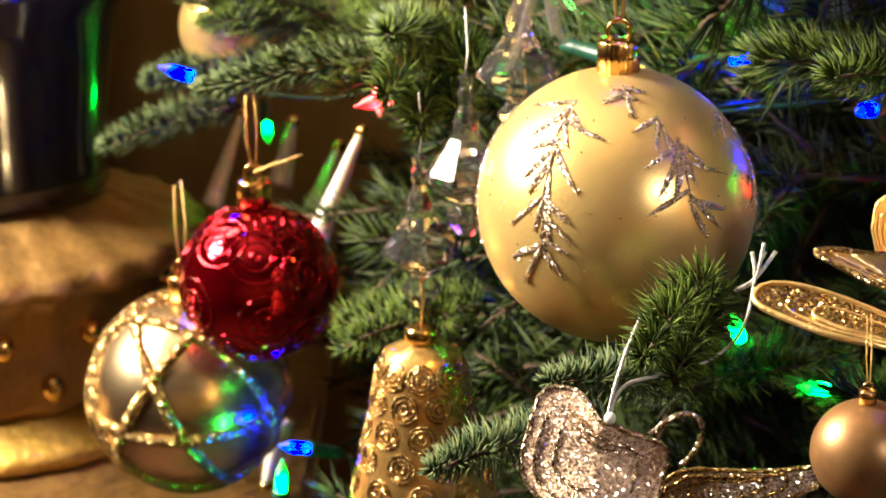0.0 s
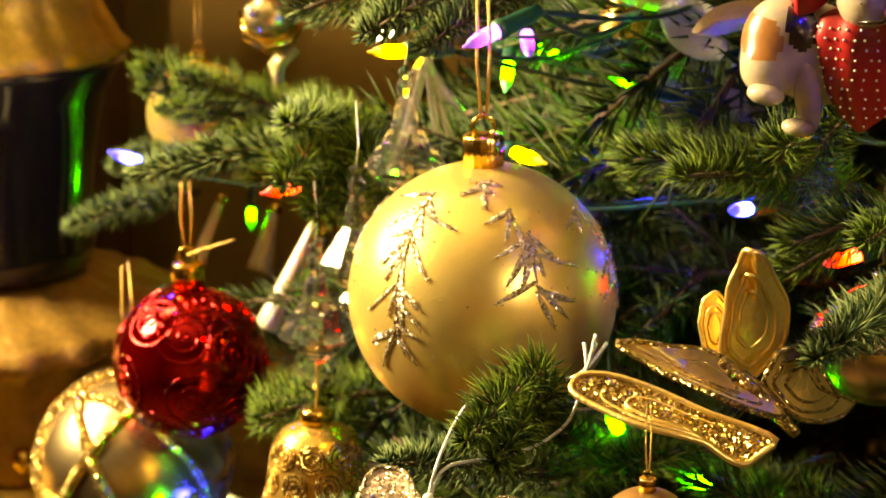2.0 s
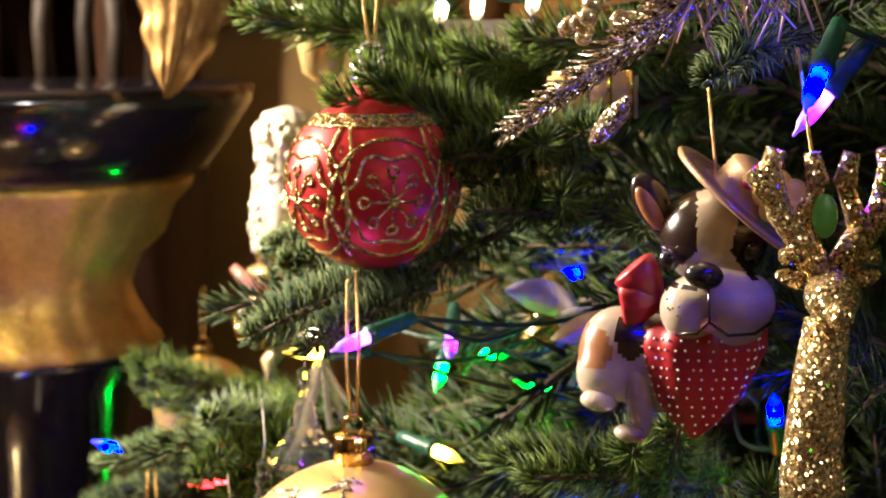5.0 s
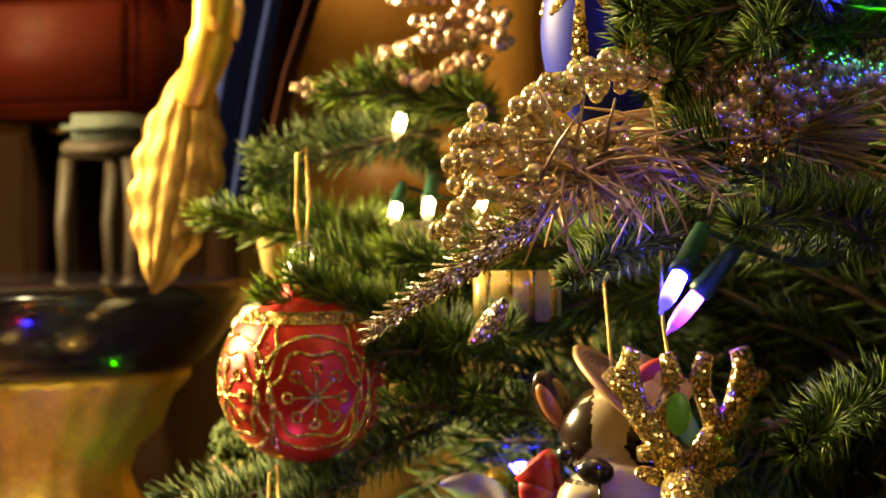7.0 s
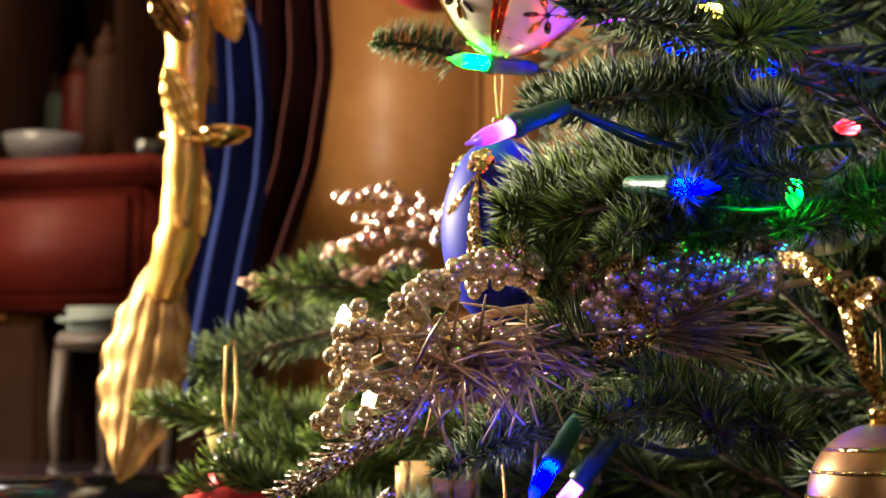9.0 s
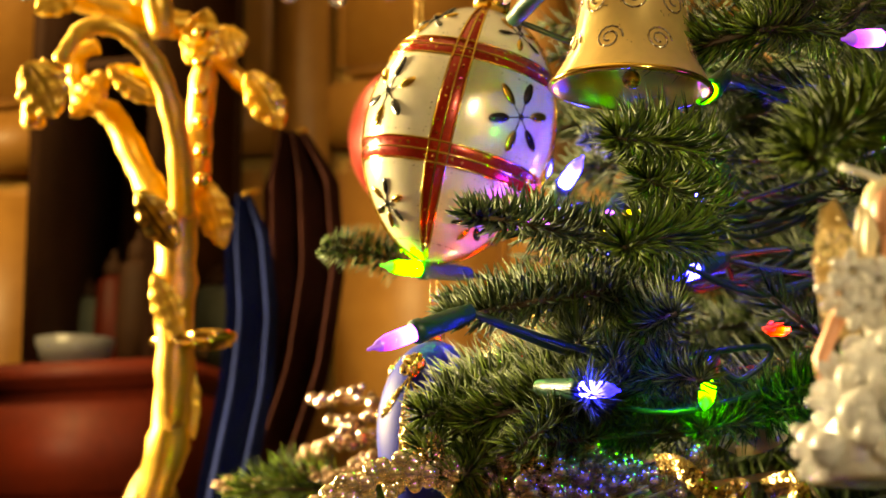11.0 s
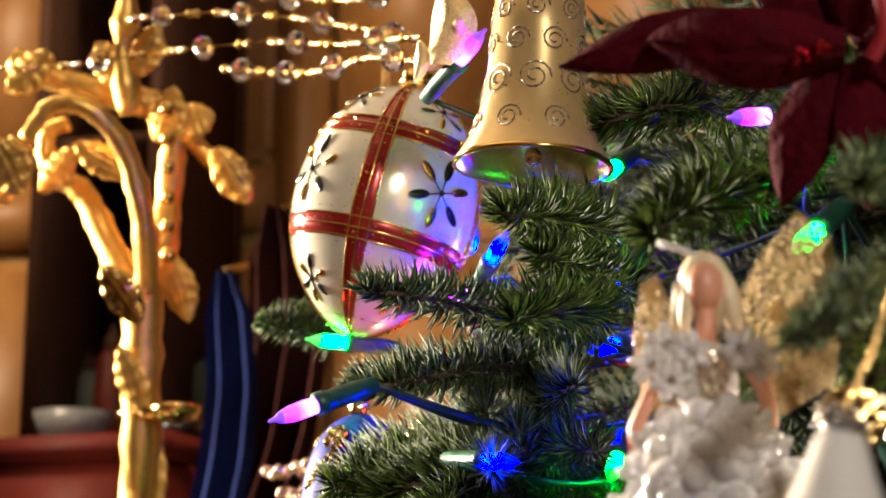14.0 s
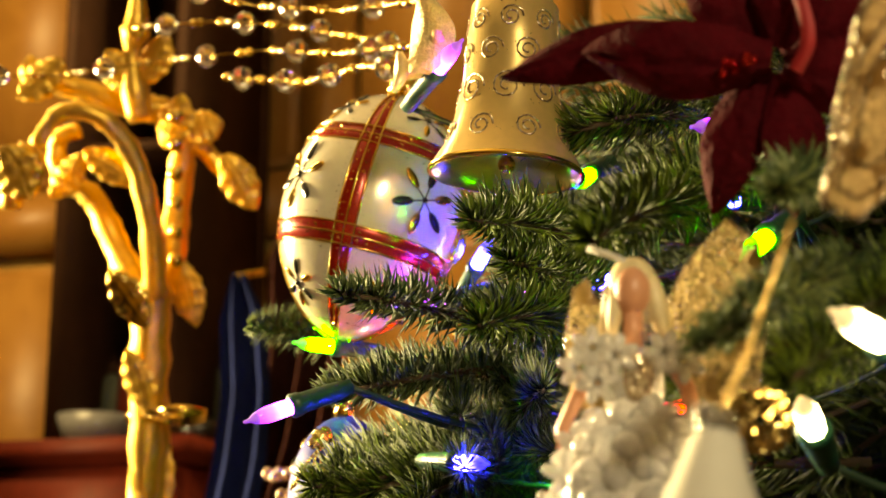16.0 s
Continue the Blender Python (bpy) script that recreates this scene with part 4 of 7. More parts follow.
def acanthus(tip, top, width, lobes, name, parent, mat):
    """A lobed, ribbed leaf hanging from top to tip, with thickness."""
    tip, top = Vector(tip), Vector(top)
    d = (tip - top)
    L = d.length
    d.normalize()
    s = d.cross(Vector((0, 1, 0))).normalized()
    out = s.cross(d)
    if out.y > 0:
        out = -out
    nu, nv = 40, 14
    vs, fs = [], []
    for side in (1, -1):
        for i in range(nu + 1):
            t = i / nu
            w = width * (math.sin(math.pi * min(1, t * 0.93 + 0.07)) ** 0.8) * (1 + 0.16 * abs(math.sin(lobes * math.pi * t)))
            for j in range(nv + 1):
                u = -1 + 2 * j / nv
                h = 0.3 * width * (1 - u * u) + 0.06 * width * math.cos(5 * math.pi * u) + 0.05 * width * math.sin(2 * lobes * math.pi * t) * abs(u)
                vs.append(top + d * (t * L + abs(u) * 0.1 * w) + s * (u * w) + out * (h * side if side > 0 else -0.1 * width * (1 - u * u)))
    n = nv + 1
    for b in (0, (nu + 1) * n):
        for i in range(nu):
            for j in range(nv):
                q = (b + i * n + j, b + i * n + j + 1, b + (i + 1) * n + j + 1, b + (i + 1) * n + j)
                fs.append(q if b else q[::-1])
    return part(name, (vs, fs), mat, parent)


# the low leaf has darker gilding in place of the weaker light there
acanthus((-0.1164, 1.0508, 1.3355), (-0.0928, 1.0587, 1.4732), 0.0269, 6, "leaf", candel, M["dark_gilt"])
acanthus((-0.0853, 0.9002, 1.6616), (-0.0989, 0.8886, 1.6922), 0.0148, 4, "leaf", candel, M["gilt"])
acanthus((-0.0534, 0.9406, 1.6257), (-0.0334, 0.9551, 1.5913), 0.0101, 4, "leaf", candel, M["gold"])
for tip, top, w in (((-0.0692, 0.9289, 1.6989), (-0.0383, 0.9435, 1.6791), 26), ((-0.1004, 0.9462, 1.6742), (-0.0789, 0.9468, 1.7011), 28), ((-0.0214, 0.9665, 1.7411), (-0.0337, 0.9706, 1.7072), 34),
                    ((-0.0075, 0.9952, 1.7300), (-0.0315, 0.9891, 1.7231), 30), ((-0.0231, 0.9998, 1.5988), (-0.0318, 0.9873, 1.6395), 30), ((-0.0562, 0.9716, 1.5817), (-0.0443, 0.9849, 1.5418), 26),
                    ((-0.1209, 0.9353, 1.7378), (-0.0928, 0.9387, 1.7615), 34), ((-0.0659, 0.9458, 1.7683), (-0.0512, 0.9569, 1.7411), 30), ((-0.0288, 0.9553, 1.7784), (-0.0441, 0.9576, 1.7479), 30),
                    ((-0.0585, 1.0385, 1.4866), (-0.0672, 1.0311, 1.5455), 24)):
    acanthus(tip, top, w * PX * 0.9, 5, "leaf", candel, M["gilt"])
acanthus((0.0089, 1.0135, 1.6749), (-0.0089, 0.9996, 1.7094), 0.0113, 4, "leaf", candel, M["gilt"])

# Far furniture
cab = thing("red_cabinet", "red lacquered drawer case on a dark walnut stand", "cabinet", (0, 0, 0))
ca, cb = Vector((-0.6371, 1.6726, 1.6105)), Vector((-0.4022, 1.7493, 1.4529))
cw, ch = cb.x - ca.x, ca.z - cb.z
case = 0.125
part("body", box(cw, 0.3, case, (ca.x + cb.x) / 2, ca.y + 0.2, ca.z - case / 2, 0.006), M["cab_red"], cab)
part("top", box(cw + 0.04, 0.34, 0.025, (ca.x + cb.x) / 2, ca.y + 0.2, ca.z + 0.0135, 0.005), M["cab_red"], cab)
part("drawer", box(cw - 0.03, 0.014, case - 0.03, ca.x + cw / 2, ca.y + 0.0475, ca.z - case / 2, 0.002), M["cab_red"], cab)
part("stand_back", box(cw + 0.5, 0.02, ca.z - case - 0.01, (ca.x + cb.x) / 2 - 0.25, ca.y + 0.33, (ca.z - case) / 2, 0.003), M["cab_dark"], cab, "dark walnut back of the stand")
for fx in (0.03, 0.97):
    for fy in (0.07, 0.3):
        part("leg", box(0.028, 0.028, ca.z - case - 0.002, ca.x + cw * fx, ca.y + fy, (ca.z - case) / 2, 0.004), M["cab_dark"], cab)

hutch = thing("cabinet_hutch", "dark walnut open hutch on the red cabinet", "hutch", (0, 0, 0))
hx, hy, hz = (ca.x + cb.x) / 2, ca.y + 0.36, ca.z + 0.027
cw, hx = cw * 0.72, ca.x + cw * 0.36
part("back", box(cw, 0.02, 0.9, hx, hy + 0.01, hz + 0.45), M["cab_dark"], hutch)
for sx in (-1, 1):
    part("side", box(0.02, 0.2, 0.9, hx + sx * (cw / 2 - 0.01), hy - 0.1, hz + 0.45, 0.002), M["cab_dark"], hutch)
for k in range(2):
    part("shelf", box(cw - 0.044, 0.18, 0.016, hx, hy - 0.092, hz + 0.36 + 0.36 * k, 0.002), M["cab_dark"], hutch)
part("cornice", box(cw + 0.04, 0.26, 0.04, hx, hy - 0.1, hz + 0.922, 0.008), M["gilt"], hutch)


def bowl(at, r, mat, label, name="porcelain_bowl"):
    b = thing(name, label, "bowl", at)
    part("shell", lathe([(0.001, 0), (0.45 * r, 0), (0.5 * r, 0.1 * r), (0.85 * r, 0.5 * r), (r, r), (0.94 * r, r), (0.78 * r, 0.5 * r), (0.001, 0.2 * r)], 28), mat, b)
    return b


cw = cb.x - ca.x
top_z = ca.z + 0.0262
for px, py, r, mat in ((-0.58, 0.18, 0.045, "stone_grey"), (-0.46, 0.2, 0.035, "black_paint")):
    bowl((px, ca.y + py, top_z), r, M[mat], "pale grey porcelain bowl standing on the red cabinet" if mat == "stone_grey" else "small dark bowl standing on the red cabinet")
fig_rng = random.Random(9)
for k in range(7):
    x = ca.x + cw * (0.08 + 0.14 * k)
    jar = thing("lidded_jar", "small dark painted jar with a lid on the cabinet", "jar", (x, ca.y + 0.28, top_z), group="jars on the red cabinet")
    r, h = fig_rng.uniform(0.022, 0.034), fig_rng.uniform(0.1, 0.2)
    part("body", lathe([(0.001, 0), (r * 0.7, 0), (r, h * 0.35), (r * 0.8, h * 0.75), (r * 0.45, h * 0.8), (0.001, h * 0.8)], 20), M[fig_rng.choice(["cab_dark", "green_cloth", "cab_red", "ear", "blue_cloth"])], jar)
    part("lid", lathe([(r * 0.5, h * 0.801), (r * 0.52, h * 0.84), (r * 0.42, h * 0.9), (r * 0.16, h * 0.93), (r * 0.18, h * 0.97), (0.001, h * 0.99)], 16), M["cab_dark"], jar)
stool = thing("padded_stool", "bronzed wooden stool with a grey-green padded seat", "stool", (0, 0, 0))
sa, sb = Vector((-0.3588, 1.4372, 1.4582)), Vector((-0.2923, 1.4530, 1.4579))
sw = sb.x - sa.x
part("seat", box(sw, 0.12, 0.022, (sa.x + sb.x) / 2, sa.y + 0.06, sa.z, 0.009), M["green_cloth"], stool)
part("seat_frame", box(sw * 0.96, 0.115, 0.014, (sa.x + sb.x) / 2, sa.y + 0.06, sa.z - 0.0185, 0.003), M["brown_gilt"], stool)
for fx in (0.08, 0.92):
    for fy in (0.012, 0.108):
        part("leg", tube([(sa.x + sw * fx, sa.y + fy, sa.z - 0.026), (sa.x + sw * (fx + (fx - 0.5) * 0.15), sa.y + fy, sa.z - 0.08), (sa.x + sw * fx, sa.y + fy, 1.316)], 0.008, 8), M["brown_gilt"], stool)
low = thing("low_sideboard", "dark walnut sideboard with a bronzed top moulding", "sideboard", (0, 0, 0))
part("body", box(0.6, 0.26, 1.3, sa.x - 0.225, sa.y + 0.1, 0.651, 0.01), M["cab_dark"], low)
part("top_moulding", box(0.62, 0.28, 0.014, sa.x - 0.225, sa.y + 0.1, 1.309, 0.004), M["brown_gilt"], low)
drape = thing("navy_drape", "narrow navy drape hanging beside a dark red curtain", "curtain", (0, 0, 0))


def curtain(parent, name, line, folds, mat, depth=0.02):
    """Cloth in folds along a line of (centre, half width) from top to bottom."""
    n, rows = 48, 24
    vs, fs = [], []
    for k in range(rows + 1):
        f = k / rows * (len(line) - 1)
        q = min(int(f), len(line) - 2)
        (ca, ha), (cb, hb) = line[q], line[q + 1]
        c, half = Vector(ca).lerp(Vector(cb), f - q), ha + (hb - ha) * (f - q)
        for i in range(n + 1):
            t = i / n
            dy = depth * math.sin(folds * 2 * math.pi * t) + 0.3 * depth * math.sin(folds * 5.1 * t + 0.1 * k)
            vs.append(c + Vector(((2 * t - 1) * half, dy, 0)))
    m = len(vs)
    vs += [v + Vector((0, 0.004, 0)) for v in vs]
    for k in range(rows):
        for i in range(n):
            p = k * (n + 1) + i
            fs += [(p, p + n + 1, p + n + 2, p + 1), (m + p, m + p + 1, m + p + n + 2, m + p + n + 1)]
    return part(name, (vs, fs), mat, parent)


curtain(drape, "cloth", [((-0.1446, 1.3082, 1.7046), 0.006), ((-0.1424, 1.3118, 1.6699), 0.02), ((-0.1396, 1.3178, 1.6091), 0.022), ((-0.1459, 1.3211, 1.5526), 0.024), ((-0.1600, 1.3229, 1.4875), 0.024), ((-0.1790, 1.3262, 1.3920), 0.024)], 2, M["blue_cloth"], 0.007)
part("hook", tube([(-0.1446, 1.3083, 1.7029), (-0.2530, 1.5849, 1.7725), (-0.3153, 1.7415, 1.8110)], 0.003, 8), M["gilt"], drape)
red_curtain = thing("red_curtain", "dark wine-red curtain drawn back in folds", "curtain", (0, 0, 0))
curtain(red_curtain, "cloth", [((-0.1546, 1.4438, 1.7876), 0.01), ((-0.1519, 1.4482, 1.7448), 0.035), ((-0.1504, 1.4552, 1.6687), 0.038), ((-0.1638, 1.4590, 1.5832), 0.038), ((-0.1934, 1.4586, 1.4976), 0.038), ((-0.2282, 1.4591, 1.3836), 0.05)], 3, M["wine_cloth"], 0.018)
part("hook", tube([(-0.1547, 1.4439, 1.7857), (-0.2422, 1.6845, 1.8551), (-0.2830, 1.7955, 1.8866)], 0.003, 8), M["gilt"], red_curtain)
# Oak panelling along the far wall
panel = thing("oak_panelling", "honey-coloured oak wall panelling with raised fields", "panelling", (0, 0, 0))
for k in range(9):
    x = -1.3 + 0.3 * k
    part("stile", box(0.07, 0.03, 1.2, x, 2.083, 1.98, 0.006), M["wood"], panel)
    for z in (1.42, 1.98, 2.52):
        part("rail", box(0.228, 0.026, 0.08, x + 0.15, 2.084, z, 0.005), M["wood"], panel)
    for z in (1.7, 2.25):
        part("field", box(0.215, 0.02, 0.44, x + 0.15, 2.089, z, 0.012), M["wood"], panel)


# ---- ornaments ----
def cap_and_cord(parent, r, z, mat="gold", cord="cord", up=0.05, flutes=18):
    part("cap", lathe([(r * 0.2, z - r * 0.9), (r, z - r * 0.7), (r, z + r * 0.75), (r * 0.92, z + r * 0.85), (0.001, z + r * 0.9)], 54, 0.03, flutes), M[mat], parent, "fluted metal cap")
    ring = [Vector((0.55 * r * math.cos(a), 0, z + r * 1.25 + 0.55 * r * math.sin(a))) for a in [2 * math.pi * i / 16 for i in range(16)]]
    part("ring", tube(ring, r * 0.12, 6, True), M[mat], parent)
    loop = [Vector((-r * 0.12, 0, z + r * 1.6)), Vector((-r * 0.35, 0.001, z + r * 1.6 + up * 0.4)), Vector((-r * 0.3, 0.003, z + r * 1.6 + up)),
            Vector((r * 0.1, 0.004, z + r * 1.6 + up * 1.08)), Vector((r * 0.3, 0.002, z + r * 1.6 + up * 0.5)), Vector((r * 0.15, 0, z + r * 1.6))]
    part("hanging_loop", tube(loop, r * 0.09, 5), M[cord], parent)


def ring_on(radius, az, el, rr, tube_r, squash=1.0, n=26, wave=0.0, petals=0):
    """A raised ring drawn on a ball."""
    c = on_ball(1, az, el)
    u = c.cross(Vector((0, 0, 1))).normalized()
    w = u.cross(c)
    pts = []
    for i in range(n):
        a = 2 * math.pi * i / n
        q = rr * (1 + wave * math.cos(petals * a))
        d = (c * math.cos(q) + (u * math.cos(a) + w * math.sin(a)) * math.sin(q)).normalized()
        pts.append(Vector((d.x * radius, d.y * radius, d.z * radius * squash)))
    return tube(pts, tube_r, 5, True)


def line_on(radius, places, tube_r, squash=1.0, sub=5):
    pts = []
    for (a0, e0), (a1, e1) in zip(places, places[1:]):
        for k in range(sub):
            t = k / sub
            pts.append(on_ball(radius, a0 + (a1 - a0) * t, e0 + (e1 - e0) * t, 1, squash))
    pts.append(on_ball(radius, *places[-1], 1, squash))
    return tube(pts, tube_r, 4)


def leaf_blade(radius, az, el, angle, length, width):
    """A pointed blade that lies on a ball, from (az, el) towards angle (degrees, 0 up, 90 right)."""
    vs, fs = [], []
    n = 6
    for i in range(n + 1):
        t = i / n
        w = width * math.sin(math.pi * (0.12 + 0.88 * t)) ** 0.8 if i < n else 0.0005
        ca_, sa_ = math.cos(radians(angle)), math.sin(radians(angle))
        for s in (-1, 0, 1):
            da = length * t * sa_ + s * w * ca_
            de = length * t * ca_ - s * w * sa_
            vs.append(on_ball(radius, az + da / max(0.35, math.cos(radians(el))), el + de, 1.004 if s else 1.016))
    for i in range(n):
        for j in range(2):
            a = i * 3 + j
            fs.append((a, a + 1, a + 4, a + 3))
    return vs, fs


# Large satin gold ball
R = 0.0520
gold_ball = thing("gold_ball_ornament", "large satin gold ball with glitter leaf sprays, hanging from a branch", "bauble", (0.0769, 0.6961, 1.1524), 5)
part("ball", ball(R, 72, 48), M["gold_satin"], gold_ball)
cap_and_cord(gold_ball, 0.0078, R + 0.0045, up=0.055)
rng = random.Random(2)


def spray(parent, radius, az, top, bottom, sway, nodes, size, mat="glit_brown"):
    """A hanging leaf spray: a fine stem with fans of long narrow blades at its nodes, and loose flakes."""
    pcs, dots = [], []
    for k in range(nodes):
        t = k / max(1, nodes - 1)
        e, a = top + (bottom - top) * t, az + sway * math.sin(2.2 * t)
        for turn in (-62, -40, -16, 14, 36, 60):
            if rng.random() < 0.8:
                e = top + (bottom - top) * t + rng.uniform(-7, 5)
                ang = 180 + turn + rng.uniform(-9, 9)
                L = size * rng.uniform(0.65, 1.15)
                pcs.append(leaf_blade(radius, a, e, ang, L, rng.uniform(1.0, 1.7)))
                for _ in range(22):
                    q = L * rng.random()
                    dots.append(on_ball(radius, a + (q * math.sin(radians(ang)) + rng.gauss(0, 0.7)) / max(0.35, math.cos(radians(e))), e + q * math.cos(radians(ang)) + rng.gauss(0, 0.7), 1.008))
        if k < nodes - 1:
            e = top + (bottom - top) * t
            pcs.append(leaf_blade(radius, a, e, 180, (top - bottom) / (nodes - 1) * 1.05, 0.5))
    for _ in range(nodes * 9):
        dots.append(on_ball(radius, az + rng.gauss(0, size * 0.8), bottom + (top - bottom) * rng.uniform(-0.3, 1.1), 1.006))
    for piece in pcs:
        part("glitter_leaf", piece, M[mat], parent)
    part("glitter", grains(dots, 0.00062, rng), M["glit_pale"], parent, "loose pale glitter flakes", smooth=False)["kind"] = "stuff"


spray(gold_ball, R, 16, 52, 20, 6, 3, 20)
spray(gold_ball, R, -44, 56, -2, 4, 4, 19)
spray(gold_ball, R, -4, 70, 68, 2, 2, 10)
spray(gold_ball, R, 70, 44, 10, 4, 3, 19)
spray(gold_ball, R, 115, 40, 6, 4, 3, 19)
spray(gold_ball, R, -110, 40, -4, 4, 4, 19)

# Small red mirror ball with raised circles
R = 0.0390
red_ball = thing("red_ball_ornament", "shiny red mirror ball with raised glittered circles", "bauble", (-0.0796, 0.8983, 1.0538), 3)
part("ball", ball(R, 64, 40), M["red_mirror"], red_ball)
cap_and_cord(red_ball, 0.0082, R + 0.0060, up=0.035)
pcs, dots = [], []
spots = [(-52, -4), (8, -12), (2, 36), (44, 18), (48, -34), (-22, -44), (-36, 46), (90, 0), (75, 50), (-95, 20), (-70, 60), (20, -62), (28, 66)]
for a, e in spots:
    for q, tr in ((0.34, 0.0009), (0.19, 0.0010), (0.06, 0.0013)):
        pcs.append(ring_on(R * 0.999, a, e, q, tr * 0.75, n=34))
    c = on_ball(1, a, e)
    u = c.cross(Vector((0, 0, 1))).normalized()
    w = u.cross(c)
    for k in range(16):
        t = 2 * math.pi * k / 16
        q = 0.34 if k % 3 else 0.19
        dots.append((c * math.cos(q) + (u * math.cos(t) + w * math.sin(t)) * math.sin(q)).normalized() * R * 1.022)
for piece in pcs:
    part("raised_ring", piece, M["red_mirror"], red_ball)
part("glitter", grains(dots, 0.0005, rng), M["glit_pale"], red_ball, "fine glitter on the raised rings", smooth=False)["kind"] = "stuff"
part("cord_bow", tube([on_ball(R, 0, 90) + Vector((0, 0, 0.0170)) + Vector((x, -0.001, z)) for x, z in ((0, 0), (0.008, 0.003), (0.018, 0.006), (0.024, 0.008))], 0.0009, 5), M["cord"], red_ball)

# Champagne ball with a lattice of glitter bands
R = 0.0518
lattice = thing("lattice_ball_ornament", "champagne mirror ball with crossing bands of gold glitter", "bauble", (-0.1234, 0.9469, 0.9768), 0)
part("ball", ball(R, 64, 40), M["champagne"], lattice)
for k, (tilt, spin) in enumerate(((8, 0), (62, 30), (62, 90), (62, 150), (-62, 60), (88, 15))):
    m = Matrix.Rotation(radians(spin), 4, "Z") @ Matrix.Rotation(radians(tilt), 4, "X")
    pts = [m @ Vector((R * 1.003 * math.cos(a), R * 1.003 * math.sin(a), 0)) for a in [2 * math.pi * i / 72 for i in range(72)]]
    part("glitter_band", tube(pts, 0.0031, 8, True), M["glit_gold"], lattice)
cap_and_cord(lattice, 0.0082, R + 0.0059, up=0.04)


# Faceted acrylic drops
def outward(piece):
    """A closed turned shape with its faces turned outwards."""
    bm = bmesh.new()
    vs = [bm.verts.new(v) for v in piece[0]]
    for f in piece[1]:
        bm.faces.new([vs[k] for k in f])
    bmesh.ops.remove_doubles(bm, verts=bm.verts[:], dist=2e-5)
    bmesh.ops.recalc_face_normals(bm, faces=bm.faces[:])
    return bm


def crystal_drop(at, h, turn, label="clear faceted acrylic drop pendant with a bead below"):
    d = thing("crystal_drop_ornament", label, "pendant", at, turn, group="crystal drops")
    part("stem", outward(lathe([(0.0006, h * 0.5), (0.05 * h, h * 0.47), (0.035 * h, h * 0.42), (0.06 * h, h * 0.36), (0.04 * h, h * 0.3), (0.075 * h, h * 0.22), (0.09 * h, h * 0.101)], 8)), M["crystal"], d, smooth=False)
    part("drop", outward(lathe([(0.0006, h * 0.1), (0.1 * h, h * 0.098), (0.15 * h, h * 0.02), (0.25 * h, -0.12 * h), (0.265 * h, -0.15 * h), (0.2 * h, -0.22 * h), (0.11 * h, -0.29 * h), (0.06 * h, -0.32 * h), (0.0005, -0.322 * h)], 8)), M["crystal"], d, smooth=False)
    part("bead", outward(lathe([(0.0005, -0.325 * h), (0.08 * h, -0.33 * h), (0.13 * h, -0.38 * h), (0.13 * h, -0.42 * h), (0.06 * h, -0.52 * h), (0.0005, -0.54 * h)], 8)), M["crystal"], d, smooth=False)
    part("thread", tube([(0, 0, h * 0.5), (0.001, 0, h * 0.62), (0, 0, h * 0.9)], 0.0004, 4), M["silver_cord"], d)
    return d


crystal_drop((0.0023, 0.7678, 1.1210), 0.0648, 10)
crystal_drop((0.0214, 0.7583, 1.1563), 0.0666, 25)
crystal_drop((0.0424, 0.7514, 1.1997), 0.0649, 5)
tulle = thing("tulle_bow", "sheer white ribbon strands tied over the crystal drops", "ribbon", (0, 0, 0))
for k in range(7):
    a = Vector((0.0514, 0.7486, 1.2357))
    b = Vector((0.0514, 0.7486, 1.2357)) + Vector((rng.uniform(-0.024, 0.018), rng.uniform(-0.01, 0.01), rng.uniform(-0.045, -0.02)))
    pts = arc(a, b, rng.uniform(-0.004, 0.004), 8)
    vs, fs = [], []
    wd = rng.uniform(0.0008, 0.0034)
    for i, p in enumerate(pts):
        vs += [p + Vector((-wd, 0, 0)), p + Vector((wd, 0.0006, 0.0004)), p + Vector((wd, 0.001, 0.0004)), p + Vector((-wd, 0.0006, 0))]
    for i in range(len(pts) - 1):
        q = 4 * i
        for s in range(4):
            fs.append((q + s, q + (s + 1) % 4, q + 4 + (s + 1) % 4, q + 4 + s))
    part("strand", (vs, fs), M["tulle"], tulle)

# Amber bell-shaped glass ornament
amber = thing("amber_glass_bell", "long amber glass bell with embossed swirls, hanging", "bell ornament", (0.0022, 0.7626, 1.0404), 0)
S_ = 0.0002
bell_prof = [(100, -280), (160, -240), (158, -190), (140, -110), (120, -20), (106, 50), (98, 100), (80, 140), (46, 158), (30, 165)]
part("body", lathe([(r * S_, z * S_) for r, z in bell_prof], 48), M["amber_glass"], amber)
part("collar", lathe([(30 * S_, 163 * S_), (38 * S_, 168 * S_), (36 * S_, 190 * S_), (28 * S_, 198 * S_), (0.001, 200 * S_)], 24), M["gold"], amber)
sw_rings = []
for row in range(6):
    for k in range(9):
        a = radians(40 * k + 20 * (row % 2))
        z = (110 - 62 * row)
        r = np.interp(-z, [-140, -100, -50, 20, 110, 190, 240], [80, 98, 106, 120, 140, 158, 160]) * S_
        for q in (29, 20, 9):
            pts = []
            for i in range(18):
                t = 2 * math.pi * i / 18
                az = a + q * S_ * math.cos(t) / r
                rr = np.interp(-(z + q * math.sin(t)), [-140, -100, -50, 20, 110, 190, 240], [80, 98, 106, 120, 140, 158, 160]) * S_ * 1.01
                pts.append((rr * math.sin(az), -rr * math.cos(az), (z + q * math.sin(t)) * S_))
            sw_rings.append(tube(pts, 2.6 * S_, 5, True))
for piece in sw_rings:
    part("swirl", piece, M["glit_gold"], amber, "embossed glittered swirl")
